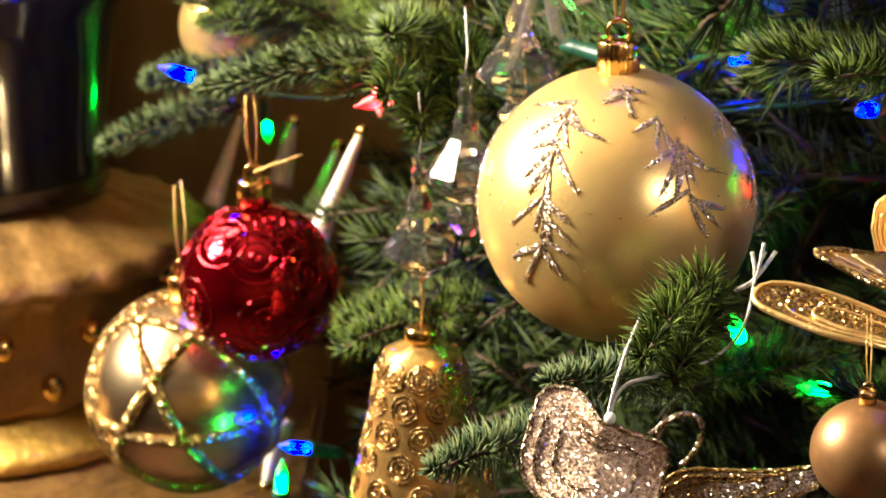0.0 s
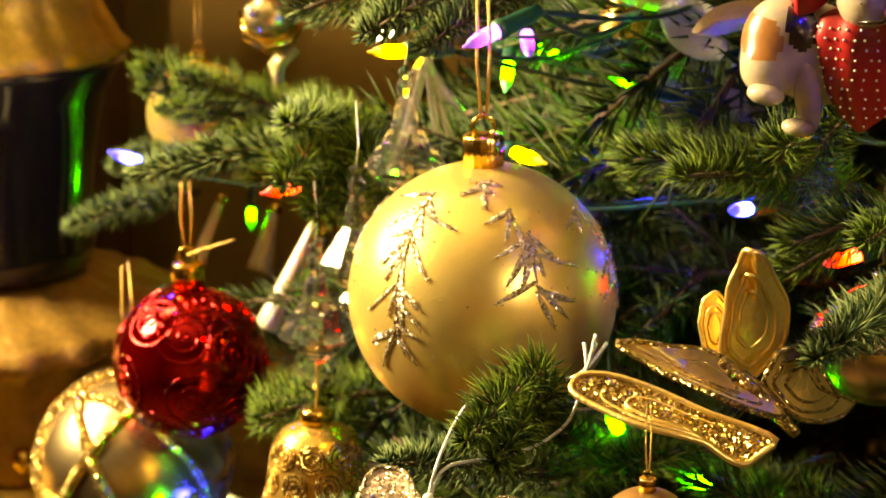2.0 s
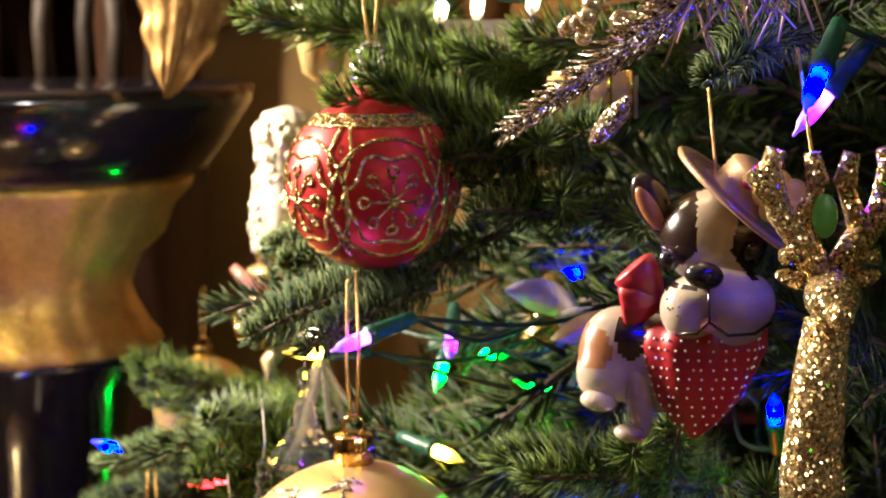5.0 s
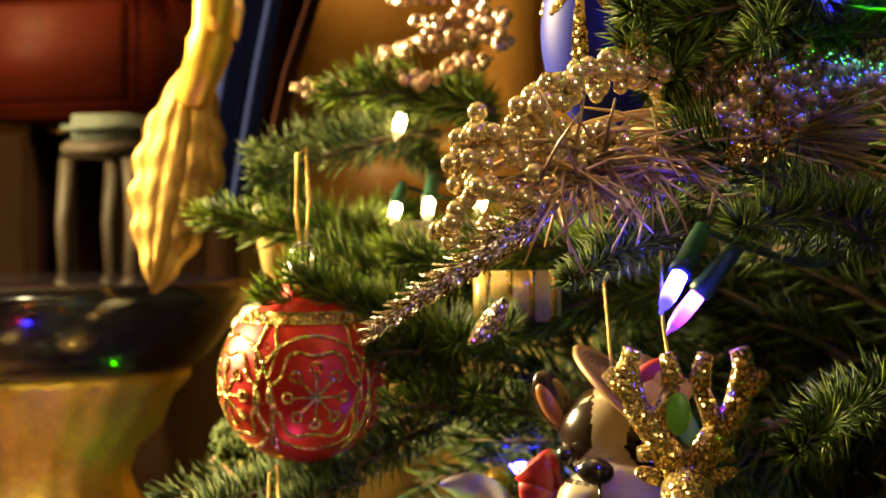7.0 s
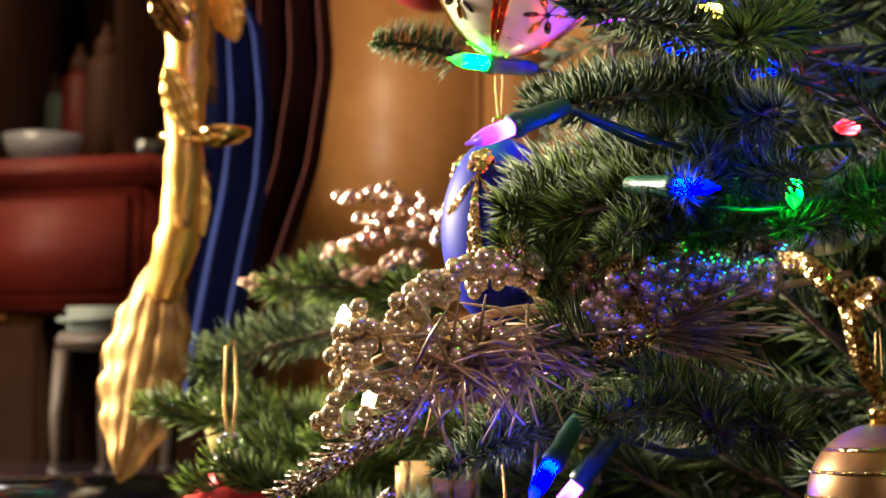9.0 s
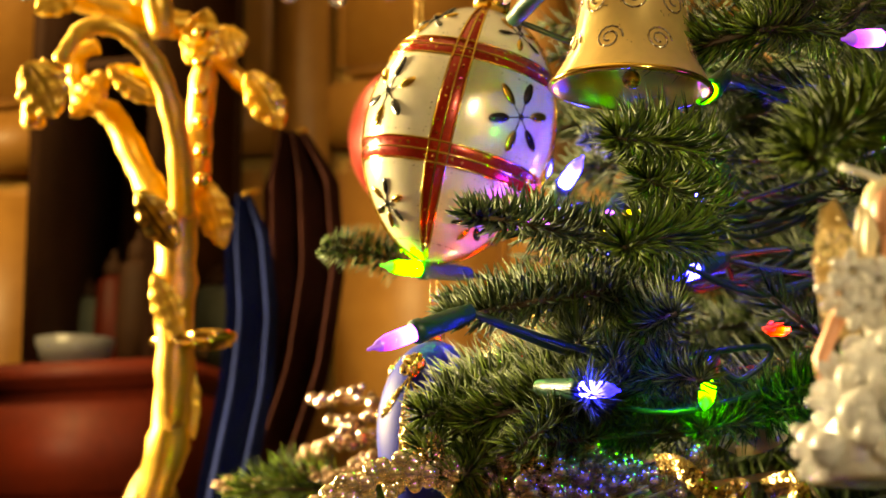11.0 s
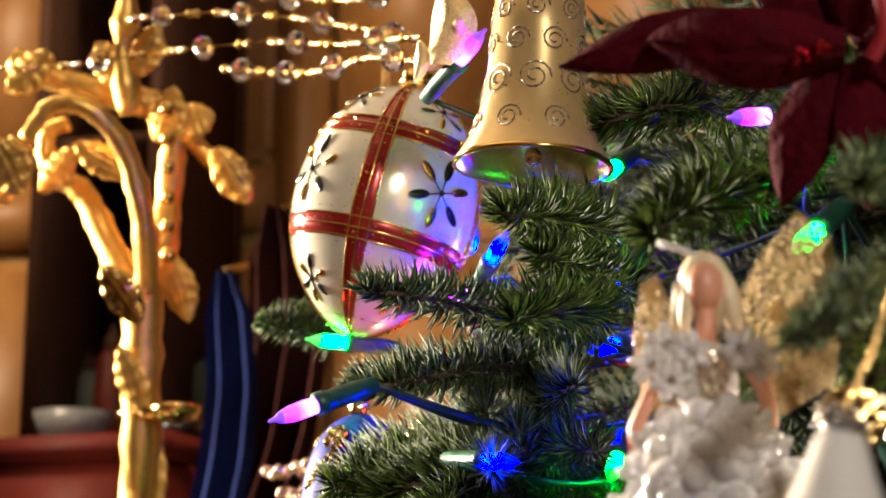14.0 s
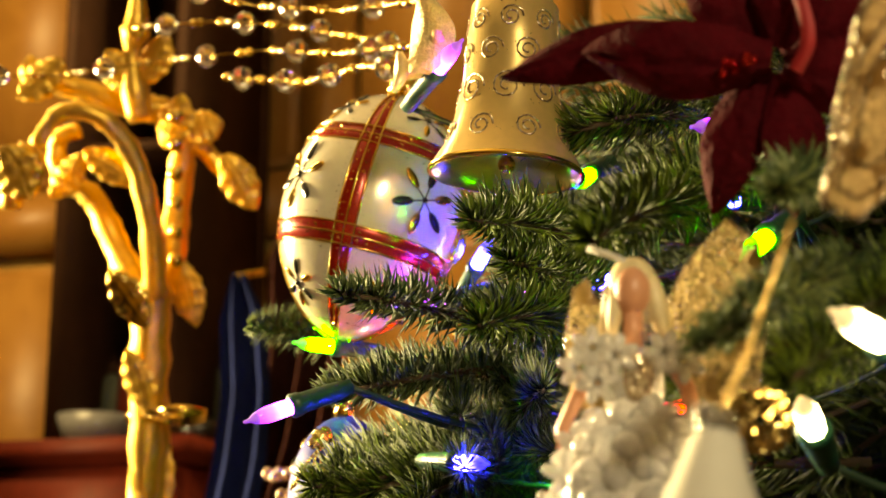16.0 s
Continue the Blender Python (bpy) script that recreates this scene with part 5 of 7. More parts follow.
part("hanging_loop", tube([(0, 0, 198 * S_), (0.001, 0, 250 * S_), (0, 0, 300 * S_)], 0.0006, 4), M["cord"], amber)

# White candle-shaped ornaments hanging further in
for tip, foot, r in (((-0.0330, 1.0364, 1.0940), (-0.0602, 1.0162, 1.0337), 17), ((-0.0586, 1.2625, 1.0254), (-0.0763, 1.2475, 0.9794), 22), ((-0.0916, 1.0087, 0.8919), (-0.0815, 1.0207, 0.9288), 18), ((-0.0852, 1.2190, 1.0536), (-0.0948, 1.2060, 1.0135), 20), ((-0.1130, 1.1722, 1.0712), (-0.1330, 1.1542, 1.0160), 16)):
    ic = thing("icicle_ornament", "white and gold glass icicle hanging on the tree", "icicle", (0, 0, 0), group="glass icicles")
    a, b = Vector(tip), Vector(foot)
    rr = r * 0.0004
    part("shaft", tube([a.lerp(b, i / 8) for i in range(9)], rr, 14, taper=lambda t: 0.35 + 0.75 * t), M["pearl"], ic)
    part("cap", moved(ball(rr * 0.55, 14, 10), Matrix.Translation(a)), M["gold"], ic)

# Yellow-gold ball half behind the top left branch
hidden = thing("gold_ball_ornament", "plain pale gold ball behind a frosted branch", "bauble", (-0.1048, 1.0706, 1.1471), 0)
part("ball", ball(0.0312, 40, 26), M["gold_satin"], hidden)
cap_and_cord(hidden, 0.0054, 0.0329, up=0.03)


# Butterflies
def wing(parent, pts, label, mat, rim, edge="soft_gold"):
    """A wing with a raised rim and scroll ribs, from outline places."""
    P = [Vector(p) for p in pts]
    c = sum(P, Vector()) / len(P)
    dense = []
    n = len(P)
    for i in range(n):
        p0, p1, p2, p3 = P[i - 1], P[i], P[(i + 1) % n], P[(i + 2) % n]
        for k in range(5):
            t = k / 5
            dense.append(0.5 * (2 * p1 + (p2 - p0) * t + (2 * p0 - 5 * p1 + 4 * p2 - p3) * t * t + (3 * p1 - p0 - 3 * p2 + p3) * t ** 3))
    m = len(dense)
    dense = [c + (p - c) * (1 + 0.035 * math.sin(14 * math.pi * i / m)) for i, p in enumerate(dense)]
    nrm = (dense[m // 3] - c).cross(dense[0] - c).normalized()
    vs, fs = [], []
    for side in (1, -1):
        for ringk, f in enumerate((1.0, 0.7, 0.4)):
            for p in dense:
                vs.append(c + (p - c) * f + nrm * (side * rim * 0.35 + rim * 1.2 * (1 - f)))
        vs.append(c + nrm * (side * rim * 0.35 + rim))
    blk = 3 * m + 1
    for s in (0, 1):
        o = s * blk
        for r in range(2):
            for i in range(m):
                j = (i + 1) % m
                q = (o + r * m + i, o + r * m + j, o + (r + 1) * m + j, o + (r + 1) * m + i)
                fs.append(q if s else q[::-1])
        for i in range(m):
            q = (o + 2 * m + i, o + 2 * m + (i + 1) % m, o + 3 * m)
            fs.append(q if s else q[::-1])
    w = part("wing", (vs, fs), M[mat], parent, label)
    ribs = [tube(dense, rim, 6, True)]
    for f in (0.72, 0.45):
        ribs.append(tube([c + (p - c) * f + (dense[0] - c) * 0.12 + nrm * rim * 0.8 for p in dense], rim * 0.8, 5, True))
    part("rim", join(*ribs), M[edge], w, "raised rim and scrolls")
    return w


bfly = thing("gold_butterfly_ornament", "gold openwork butterfly with glittered wings clipped to a branch", "butterfly ornament", (0, 0, 0))
wing(bfly, [(0.1619, 0.5913, 1.1631), (0.1617, 0.5865, 1.1852), (0.1654, 0.5851, 1.1992), (0.1700, 0.5811, 1.2023), (0.1805, 0.5981, 1.1843), (0.1831, 0.6047, 1.1684), (0.1734, 0.6004, 1.1545)], "upright gold wing", "soft_gold", 0.0011)
wing(bfly, [(0.1622, 0.6106, 1.1574), (0.1573, 0.6107, 1.1596), (0.1552, 0.6129, 1.1690), (0.1569, 0.6149, 1.1766), (0.1617, 0.6156, 1.1776), (0.1648, 0.6137, 1.1691)], "small gold hind wing", "soft_gold", 0.0010)
wing(bfly, [(0.1577, 0.5721, 1.1703), (0.1375, 0.5617, 1.1769), (0.1258, 0.5609, 1.1777), (0.1367, 0.5503, 1.1731), (0.1550, 0.5402, 1.1680), (0.1749, 0.5497, 1.1579), (0.1744, 0.5704, 1.1580)], "long gold wing", "soft_gold", 0.0011, "glit_gold")
wing(bfly, [(0.1511, 0.5770, 1.1510), (0.1267, 0.5870, 1.1575), (0.1108, 0.5852, 1.1556), (0.1197, 0.5744, 1.1508), (0.1382, 0.5647, 1.1472), (0.1529, 0.5650, 1.1437), (0.1658, 0.5643, 1.1367), (0.1765, 0.5670, 1.1438)], "glittered lower wing", "glit_gold", 0.0012)
wing(bfly, [(0.1750, 0.5804, 1.1565), (0.1784, 0.5834, 1.1673), (0.1885, 0.5942, 1.1660), (0.1992, 0.6014, 1.1499), (0.2081, 0.6103, 1.1410), (0.1910, 0.5885, 1.1422)], "round gold wing", "soft_gold", 0.0010, "glit_gold")
limb("body", [(0.1586, 0.5715, 1.1677), (0.1704, 0.5653, 1.1597), (0.1833, 0.5633, 1.1474)], 0.0035, bfly, "glit_gold", lambda t: 1 - 0.5 * t)

# Glitter butterfly with a wire loop near the bottom
gbf = thing("glitter_butterfly_ornament", "pale glittered butterfly with a wire edge and silver cord", "butterfly ornament", (0, 0, 0))
wing(gbf, [(0.0391, 0.5794, 1.0913), (0.0412, 0.5875, 1.1160), (0.0533, 0.5894, 1.1221), (0.0617, 0.5770, 1.1162), (0.0690, 0.5759, 1.1127), (0.0835, 0.5736, 1.1056), (0.0779, 0.5680, 1.0883), (0.0577, 0.5663, 1.0833)], "sparkling pale wing", "glit_blush", 0.001, "glit_pale")
wing(gbf, [(0.0800, 0.5873, 1.0831), (0.0914, 0.5899, 1.0911), (0.1178, 0.5899, 1.0908), (0.1366, 0.5901, 1.0915), (0.1309, 0.5875, 1.0835), (0.0988, 0.5849, 1.0758)], "bronze glittered wing", "glit_brown", 0.001, "glit_gold")
limb("wire_edge", [(0.0791, 0.5845, 1.1068), (0.0885, 0.5865, 1.1129), (0.0959, 0.5859, 1.1111), (0.0949, 0.5833, 1.1032), (0.0892, 0.5813, 1.0970)], 0.0011, gbf, "glit_pale")
limb("cord", [(0.0644, 0.5770, 1.1162), (0.0682, 0.5815, 1.1300), (0.0758, 0.5960, 1.1421), (0.0827, 0.6254, 1.1354)], 0.0006, gbf, "silver_cord")
limb("cord", [(0.0654, 0.5773, 1.1170), (0.0709, 0.5804, 1.1265), (0.0942, 0.5914, 1.1279), (0.1107, 0.6042, 1.1348), (0.1173, 0.6153, 1.1528), (0.1202, 0.6173, 1.1591)], 0.0006, gbf, "silver_cord")
part("knot", moved(ball(0.002, 10, 8), Matrix.Translation((0.0649, 0.5724, 1.1181))), M["white"], gbf)
for k in range(3):
    limb("cord_end", [(0.1097, 0.6133, 1.1466), (0.1163, 0.6144, 1.1501), (Vector((0.1197, 0.6173, 1.1591)) + Vector((0.004 * (k - 1), 0, 0.003 * (k % 2))))], 0.0007, gbf, "silver_cord")
fruit = thing("gold_ball_ornament", "plain bronze satin ball low on the tree", "bauble", (0.1343, 0.5184, 1.1297), 0)
part("ball", ball(0.0157, 40, 28), M["bronze_satin"], fruit)
cap_and_cord(fruit, 0.0026, 0.0172, up=0.02)
mir = thing("mirror_ball_ornament", "mirrored ball with a glittered band behind needles", "bauble", (0.2298, 0.6936, 1.1360), 0)
part("ball", ball(0.0235, 48, 30), M["champagne"], mir)
part("glitter_band", tube([Vector((0.0238 * math.cos(a), 0.0238 * math.sin(a), 0.006)) for a in [2 * math.pi * i / 60 for i in range(60)]], 0.003, 6, True), M["glit_pale"], mir)
cap_and_cord(mir, 0.0039, 0.0257, up=0.03)

# Red ball with gold filigree
R = 0.0363
filigree = thing("red_filigree_ball", "matt red ball with gold glitter filigree and a silver cap", "bauble", (0.0750, 0.7439, 1.3121), 9)
part("ball", ball(R, 64, 42), M["red_satin"], filigree)
part("neck", lathe([(R * 0.27, R * 0.95), (R * 0.25, R * 1.12), (R * 0.001, R * 1.13)], 30), M["red_satin"], filigree)
cap_and_cord(filigree, 0.0088, R * 1.17, "glit_silver", "cord", 0.04, 0)
pcs = []
for e, wv in ((43, 0), (52, 0)):
    pcs.append(line_on(R * 1.003, [(a, e) for a in range(-180, 181, 10)], 0.0011))
for k in range(18):
    a = -180 + 20 * k
    pcs.append(line_on(R * 1.003, [(a, 44), (a + 10, 51), (a + 20, 44)], 0.0009))
    pcs.append(line_on(R * 1.003, [(a, 51), (a + 10, 44), (a + 20, 51)], 0.0009))
dots = []
for k in range(5):
    a0 = 17 + 72 * k
    for q, wv, pt in ((0.72, 0.0, 0), (0.52, 0.1, 6)):
        pcs.append(ring_on(R * 1.003, a0, -8, q, 0.0009, wave=wv, petals=pt, n=48))
    for j in range(8):
        t = 2 * math.pi * j / 8
        pcs.append(line_on(R * 1.003, [(a0, -8), (a0 + 16 * math.cos(t), -8 + 16 * math.sin(t))], 0.0008))
        pcs.append(ring_on(R * 1.003, a0 + 19 * math.cos(t), -8 + 19 * math.sin(t), 0.06, 0.0009, n=10))
        dots.append(on_ball(R, a0 + 19 * math.cos(t), -8 + 19 * math.sin(t), 1.01))
    for s in (-1, 1):
        pcs.append(line_on(R * 1.003, [(a0 + 36 + 4 * s, 42), (a0 + 36 + 9 * s, 22), (a0 + 36 + 4 * s, 5), (a0 + 36 + 8 * s, -14), (a0 + 36 + 3 * s, -36), (a0 + 36, -52)], 0.0009))
    for e in (26, 8, -10):
        dots += [on_ball(R, a0 + 36 + d, e + d2, 1.012) for d in (-2, 0, 2) for d2 in (-2, 0, 2)]
part("filigree", join(*pcs), M["glit_gold"], filigree, "raised gold glitter filigree")
more = [on_ball(R, rng.uniform(-180, 180), 47.5 + rng.gauss(0, 2.6), 1.004) for _ in range(900)]
part("glitter", grains(dots + more, 0.0008, rng), M["glit_gold"], filigree, "dense gold glitter band", smooth=False)["kind"] = "stuff"


# Figurines: one mesh each
def fused(name, label, category, pieces, at=(0, 0, 0), turn=0.0):
    vs, fs, slots, mats = [], [], [], []
    for piece, key in pieces:
        if key not in mats:
            mats.append(key)
        k = len(vs)
        vs += [tuple(p) for p in piece[0]]
        fs += [tuple(i + k for i in q) for q in piece[1]]
        slots += [mats.index(key)] * len(piece[1])
    ob = new(name, mesh_of(name, vs, fs, [M[k] for k in mats], True, slots))
    ob.matrix_basis = Matrix.Translation(at) @ yawed(turn)
    return tagged(ob, label, category)


def blob(x, y, z, rx, ry, rz, seg=28, tilt=0.0):
    return moved(ball(1.0, seg, 18), Matrix.Translation((x, y, z)) @ Matrix.Rotation(radians(tilt), 4, "Y") @ Matrix.Diagonal((rx, ry, rz, 1)))


Q_ = 0.0002


def organic(centre, lumps, blend, keys, seg=72, rings=48):
    """One smooth closed skin round several ellipsoids (x, y, z, rx, ry, rz), cut into pieces by the material key that keys(p) gives."""
    c = np.array(centre, float)
    mid, rad = np.array([q[:3] for q in lumps], float), np.array([q[3:] for q in lumps], float)

    def gap(p):
        f = (np.linalg.norm((p - mid) / rad, axis=1) - 1) * rad.min(axis=1)
        return -blend * math.log(np.exp(-f / blend).sum())

    vs = []
    for i in range(rings + 1):
        e = -math.pi / 2 + math.pi * i / rings
        for j in range(seg):
            a = 2 * math.pi * j / seg
            d = np.array((math.cos(e) * math.cos(a), math.cos(e) * math.sin(a), math.sin(e)))
            lo, hi = 0.0, 320.0
            for _ in range(14):
                h = (lo + hi) / 2
                lo, hi = (h, hi) if gap(c + d * h) < 0 else (lo, h)
            vs.append(tuple(c + d * lo))
    sorted_faces = {}
    for i in range(rings):
        for j in range(seg):
            q = (i * seg + j, i * seg + (j + 1) % seg, (i + 1) * seg + (j + 1) % seg, (i + 1) * seg + j)
            p = np.mean([vs[k] for k in q], axis=0)
            sorted_faces.setdefault(keys(p), []).append(q)
    return [((vs, fs), key) for key, fs in sorted_faces.items()]


def dog_coat(p):
    x, y, z = p
    blaze = 34 + 0.1 * (z - 150) if z > 120 else 30 + 0.9 * max(0, 120 - z)
    if y < 10 and z > 66 and abs(x + 22 - 0.12 * (z - 100)) < blaze:
        return "fur_white"
    if z < 66 + 0.14 * (x + 20) and y < 5:
        return "fur_white"
    return "fur_dark"


def body_coat(p):
    x, y, z = p
    if ((x + 168) / 28) ** 2 + ((z + 40) / 44) ** 2 < 1 and y < 40:
        return "fur_dark"
    return "ear" if ((x + 236) / 34) ** 2 + ((z + 62) / 40) ** 2 < 1 else "fur_white"


dog = organic((-12, -5, 80), [(-14, 30, 140, 100, 86, 92), (-68, -52, 16, 48, 58, 56), (28, -50, 30, 66, 64, 58), (-22, -66, 52, 52, 56, 40), (6, -34, -28, 62, 54, 30)], 7.0, dog_coat)
dog += organic((-175, 30, -90), [(-185, 35, -70, 76, 64, 78), (-214, 10, -118, 52, 48, 52), (-120, 30, -100, 80, 60, 92)], 9.0, body_coat, 48, 32)
dog += [(blob(-40, -118, 86, 35, 26, 25, tilt=8), "black_paint"), (blob(-30, -106, -4, 17, 14, 13), "pink"), (blob(-98, -38, 104, 19, 16, 20), "black_paint"), (blob(52, -44, 118, 20, 16, 20), "black_paint"),
        (blob(-132, 24, 192, 18, 14, 46, tilt=-30), "ear"), (blob(-126, 36, 198, 34, 20, 64, tilt=-26), "fur_dark"),
        (blob(-150, -20, -165, 24, 26, 66, tilt=-8), "fur_white"), (blob(-168, -34, -218, 30, 30, 17, tilt=8), "fur_white"), (blob(-226, -22, -160, 34, 34, 20, tilt=10), "fur_white"),
        (tube([(-88, -98, -22), (-52, -118, -18), (-30, -118, 2), (4, -116, -22), (52, -104, -20), (84, -76, -2)], 3.2, 6), "fur_dark"),
        (tube([(-32, -121, 62), (-31, -122, 30), (-30, -120, 4)], 2.4, 6), "fur_dark")]
for tilt_, x_, z_ in ((40, -168, 66), (100, -172, 30)):
    dog.append((moved(lathe([(3, -46), (20, -30), (36, 0), (44, 34), (30, 40), (3, 26)], 22, 0.08, 7), Matrix.Translation((x_ + 26, -6, z_ - 8)) @ Matrix.Rotation(radians(-tilt_), 4, "Y") @ Matrix.Diagonal((1, 0.55, 1, 1))), "bandana"))
scarf = lathe([(70, -14), (108, -30), (112, -62), (100, -100), (76, -160), (42, -206), (6, -236)], 60, 0.045, 9)
lean = Matrix.Identity(4)
lean[0][2] = 0.1
dog.append((moved(scarf, lean @ Matrix.Translation((-28, -16, 6)) @ Matrix.Diagonal((1, 0.62, 1, 1))), "bandana"))
drng = random.Random(4)
for row in range(11):
    z = -44 - 18 * row
    rad = np.interp(-z, [14, 30, 62, 100, 160, 206, 236], [70, 108, 112, 100, 76, 42, 6])
    n = max(2, int(rad * 2.6 / 20))
    for k in range(n):
        t = -1.4 + 2.8 * (k + 0.5 * (row % 2)) / n + drng.uniform(-0.05, 0.05)
        q = 1 + 0.045 * math.cos(9 * (t - math.pi / 2)) + 0.012
        dog.append((blob(rad * q * math.sin(t) - 28 + 0.1 * (z + 6), -16 - 0.62 * rad * q * math.cos(t), z + 6, 2.5, 2.2, 2.5, 8), "white"))
for _ in range(34):
    side = drng.choice((-74, 30))
    a, b = drng.uniform(-30, 30), drng.uniform(-24, 26)
    dog.append((blob(side + a, -106 + 0.02 * (a * a + b * b), 18 + b, 2.2, 5, 2.2, 6), "black_paint"))
# straw hat with a flower
brim = [(70, 6), (110, 2), (150, 8), (156, 2), (150, -5), (70, -8)]
weave = [(74 - 0.3 * k + 1.6 * (k % 2), 6 * k) for k in range(11)]
hat = join(lathe(brim, 44), lathe(weave + [(50, 74), (8, 78)], 44), *[lathe([(84 + 9 * k, 4), (88 + 9 * k, 7), (92 + 9 * k, 4)], 40) for k in range(7)])
dog.append((moved(hat, Matrix.Translation((34, -30, 205)) @ Matrix.Rotation(radians(8), 4, "X") @ Matrix.Rotation(radians(40), 4, "Y")), "straw"))
for k in range(5):
    t = 2 * math.pi * k / 5 + 0.4
    dog.append((blob(90 + 27 * math.cos(t), -130, 226 + 27 * math.sin(t), 23, 8, 23, 14), "yellow"))
dog += [(blob(90, -139, 226, 7, 6, 7, 10), "champagne"), (blob(62, -122, 266, 42, 12, 21, 16, -32), "bandana"), (blob(126, -124, 168, 20, 8, 36, 14, -20), "leaf_green")]
fused("dog_figurine", "glazed black and white dog figurine in a dotted red bandana", "figurine", [(moved(p, Matrix.Diagonal((Q_, Q_, Q_, 1))), k) for p, k in dog], (0.2229, 0.6681, 1.2713), 6)
part_cord = thing("hanging_cord", "thin gold hanging cord above the dog figurine", "cord", (0, 0, 0))
limb("cord", [(0.2207, 0.6652, 1.3189), (0.2185, 0.6685, 1.3410), (0.2159, 0.6720, 1.3651)], 0.0006, part_cord, "cord")
cord2 = thing("hanging_cord", "thin gold hanging cord of the reindeer figurine", "cord", (0, 0, 0))
limb("cord", [(0.2551, 0.5617, 1.3290), (0.2520, 0.5620, 1.3484), (0.2490, 0.5829, 1.3692)], 0.0006, cord2, "cord")

K = 0.0002
deer = [(tube([(0, 0, -420), (-10, 0, -300), (0, 0, -160), (10, -4, -60)], 44, 14, taper=lambda t: 1.3 - 0.5 * t), "glit_rich"),
        (blob(12, -30, -20, 42, 62, 42), "glit_rich"), (blob(14, -82, -38, 22, 32, 24), "glit_rich"),
        (tube([(0, 0, -420), (90, 0, -450), (170, 0, -400), (205, 0, -370)], 24, 8), "glit_rich")]
for s in (-1, 1):
    main = [(12 + 14 * s, 0, 10), (12 + 40 * s, -4, 60), (12 + 78 * s, 0, 110), (12 + 92 * s, 4, 175), (12 + 84 * s, 0, 205)]
    deer.append((tube(main, 23, 10, taper=lambda t: 1.2 - 0.5 * t), "glit_rich"))
    for a, b in (((12 + 50 * s, 0, 75), (12 + 20 * s, -10, 150)), ((12 + 85 * s, 0, 130), (12 + 125 * s, 0, 170)), ((12 + 30 * s, 0, 45), (12 + 75 * s, -12, 40)), ((12 + 20 * s, -10, 150), (12 + 30 * s, -10, 200))):
        deer.append((tube([a, tuple((p + q) / 2 for p, q in zip(a, b)), b], 18, 9, taper=lambda t: 1.1 - 0.4 * t), "glit_rich"))
    deer.append((blob(12 + 50 * s, 4, 2, 34, 8, 14, 12, -20 * s), "glit_rich"))
deer.append((blob(-2, -34, 105, 20, 8, 34, 12), "leaf_green"))
fused("reindeer_figurine", "gold glittered reindeer figurine with branching antlers", "figurine", [(moved(p, Matrix.Diagonal((K, K, K, 1))), k) for p, k in deer], (0.2570, 0.5605, 1.2981), 10)

U = 0.000342
fig = [(moved(lathe([(4, 160), (40, 150), (58, 110), (50, 60), (62, 10), (66, -40), (58, -84), (40, -100), (4, -104)], 40, 0.05, 11), Matrix.Translation((-6, 0, 0))), "pearl"),
       (blob(-23, -42, -88, 33, 30, 33), "champagne"), (blob(-16, 0, -122, 66, 52, 17), "cream_gold"), (blob(-54, -6, -204, 47, 44, 46), "champagne"),
       (tube([(-96, -12, -190), (-88, -34, -226), (-58, -44, -246), (-22, -34, -238), (-6, -12, -214)], 9, 10), "gold"), (blob(-80, -40, -184, 10, 8, 10, 14), "pearl"),
       (tube([(-105, 0, -116), (-78, -8, -142), (-40, -14, -150), (10, -8, -140)], 10, 10, taper=lambda t: 0.5 + 0.9 * math.sin(math.pi * min(1, t + 0.1))), "pink"),
       (tube([(-18, 0, -246), (-44, -8, -280), (-40, -8, -312), (-14, -4, -338), (4, 0, -352)], 15, 10, taper=lambda t: 1.1 - 0.5 * t), "ribbon")]
for _ in range(190):
    t, z = drng.uniform(0, 6.283), drng.uniform(-85, 140)
    r = np.interp(z, [-85, -40, 10, 60, 110, 150], [58, 66, 62, 50, 58, 40])
    fig.append((blob(-6 + r * math.cos(t), r * math.sin(t), z, 8, 8, 8, 8), "pearl"))
fused("gold_figurine", "cream and gold glass figurine with a pebbled coat", "figurine", [(moved(p, Matrix.Diagonal((U, U, U, 1))), k) for p, k in fig], (-0.0398, 1.0426, 1.2768), 5)
# ---- middle of the tree ----
# Gold berry pick with straw
pick = thing("gold_berry_pick", "spray of smoky gold glittered berries with a straw tassel", "berry pick", (0, 0, 0))
brng = random.Random(21)


BERRY = [mesh_of("berry", *ball(1.0, 14, 9), M["bead"]) for _ in range(2)]


def berries(path, spread, count, r0):
    P = [Vector(p) for p in path]
    flakes = []
    for i in range(count):
        t = (i + brng.random()) / count * (len(P) - 1)
        k = min(int(t), len(P) - 2)
        f = t - k
        c = P[k].lerp(P[k + 1], f)
        s = spread * (0.45 + 0.75 * math.sin(math.pi * min(1, 0.1 + t / (len(P) - 1) * 0.95)))
        c = c + Vector((brng.gauss(0, s), brng.gauss(0, s * 0.8), brng.gauss(0, s)))
        r = r0 * brng.uniform(0.8, 1.15)
        part("berry", BERRY[i % 2], None, pick, m=Matrix.Translation(c) @ Matrix.Diagonal((r, r, r, 1)))
        for _ in range(6):
            d = Vector((brng.gauss(0, 1), brng.gauss(0, 1), brng.gauss(0, 1))).normalized()
            flakes.append(c + d * r * 1.02)
    part("glitter", grains(flakes, 0.0006, brng), M["glit_pale"], pick, "pale glitter on the berries", smooth=False)["kind"] = "stuff"


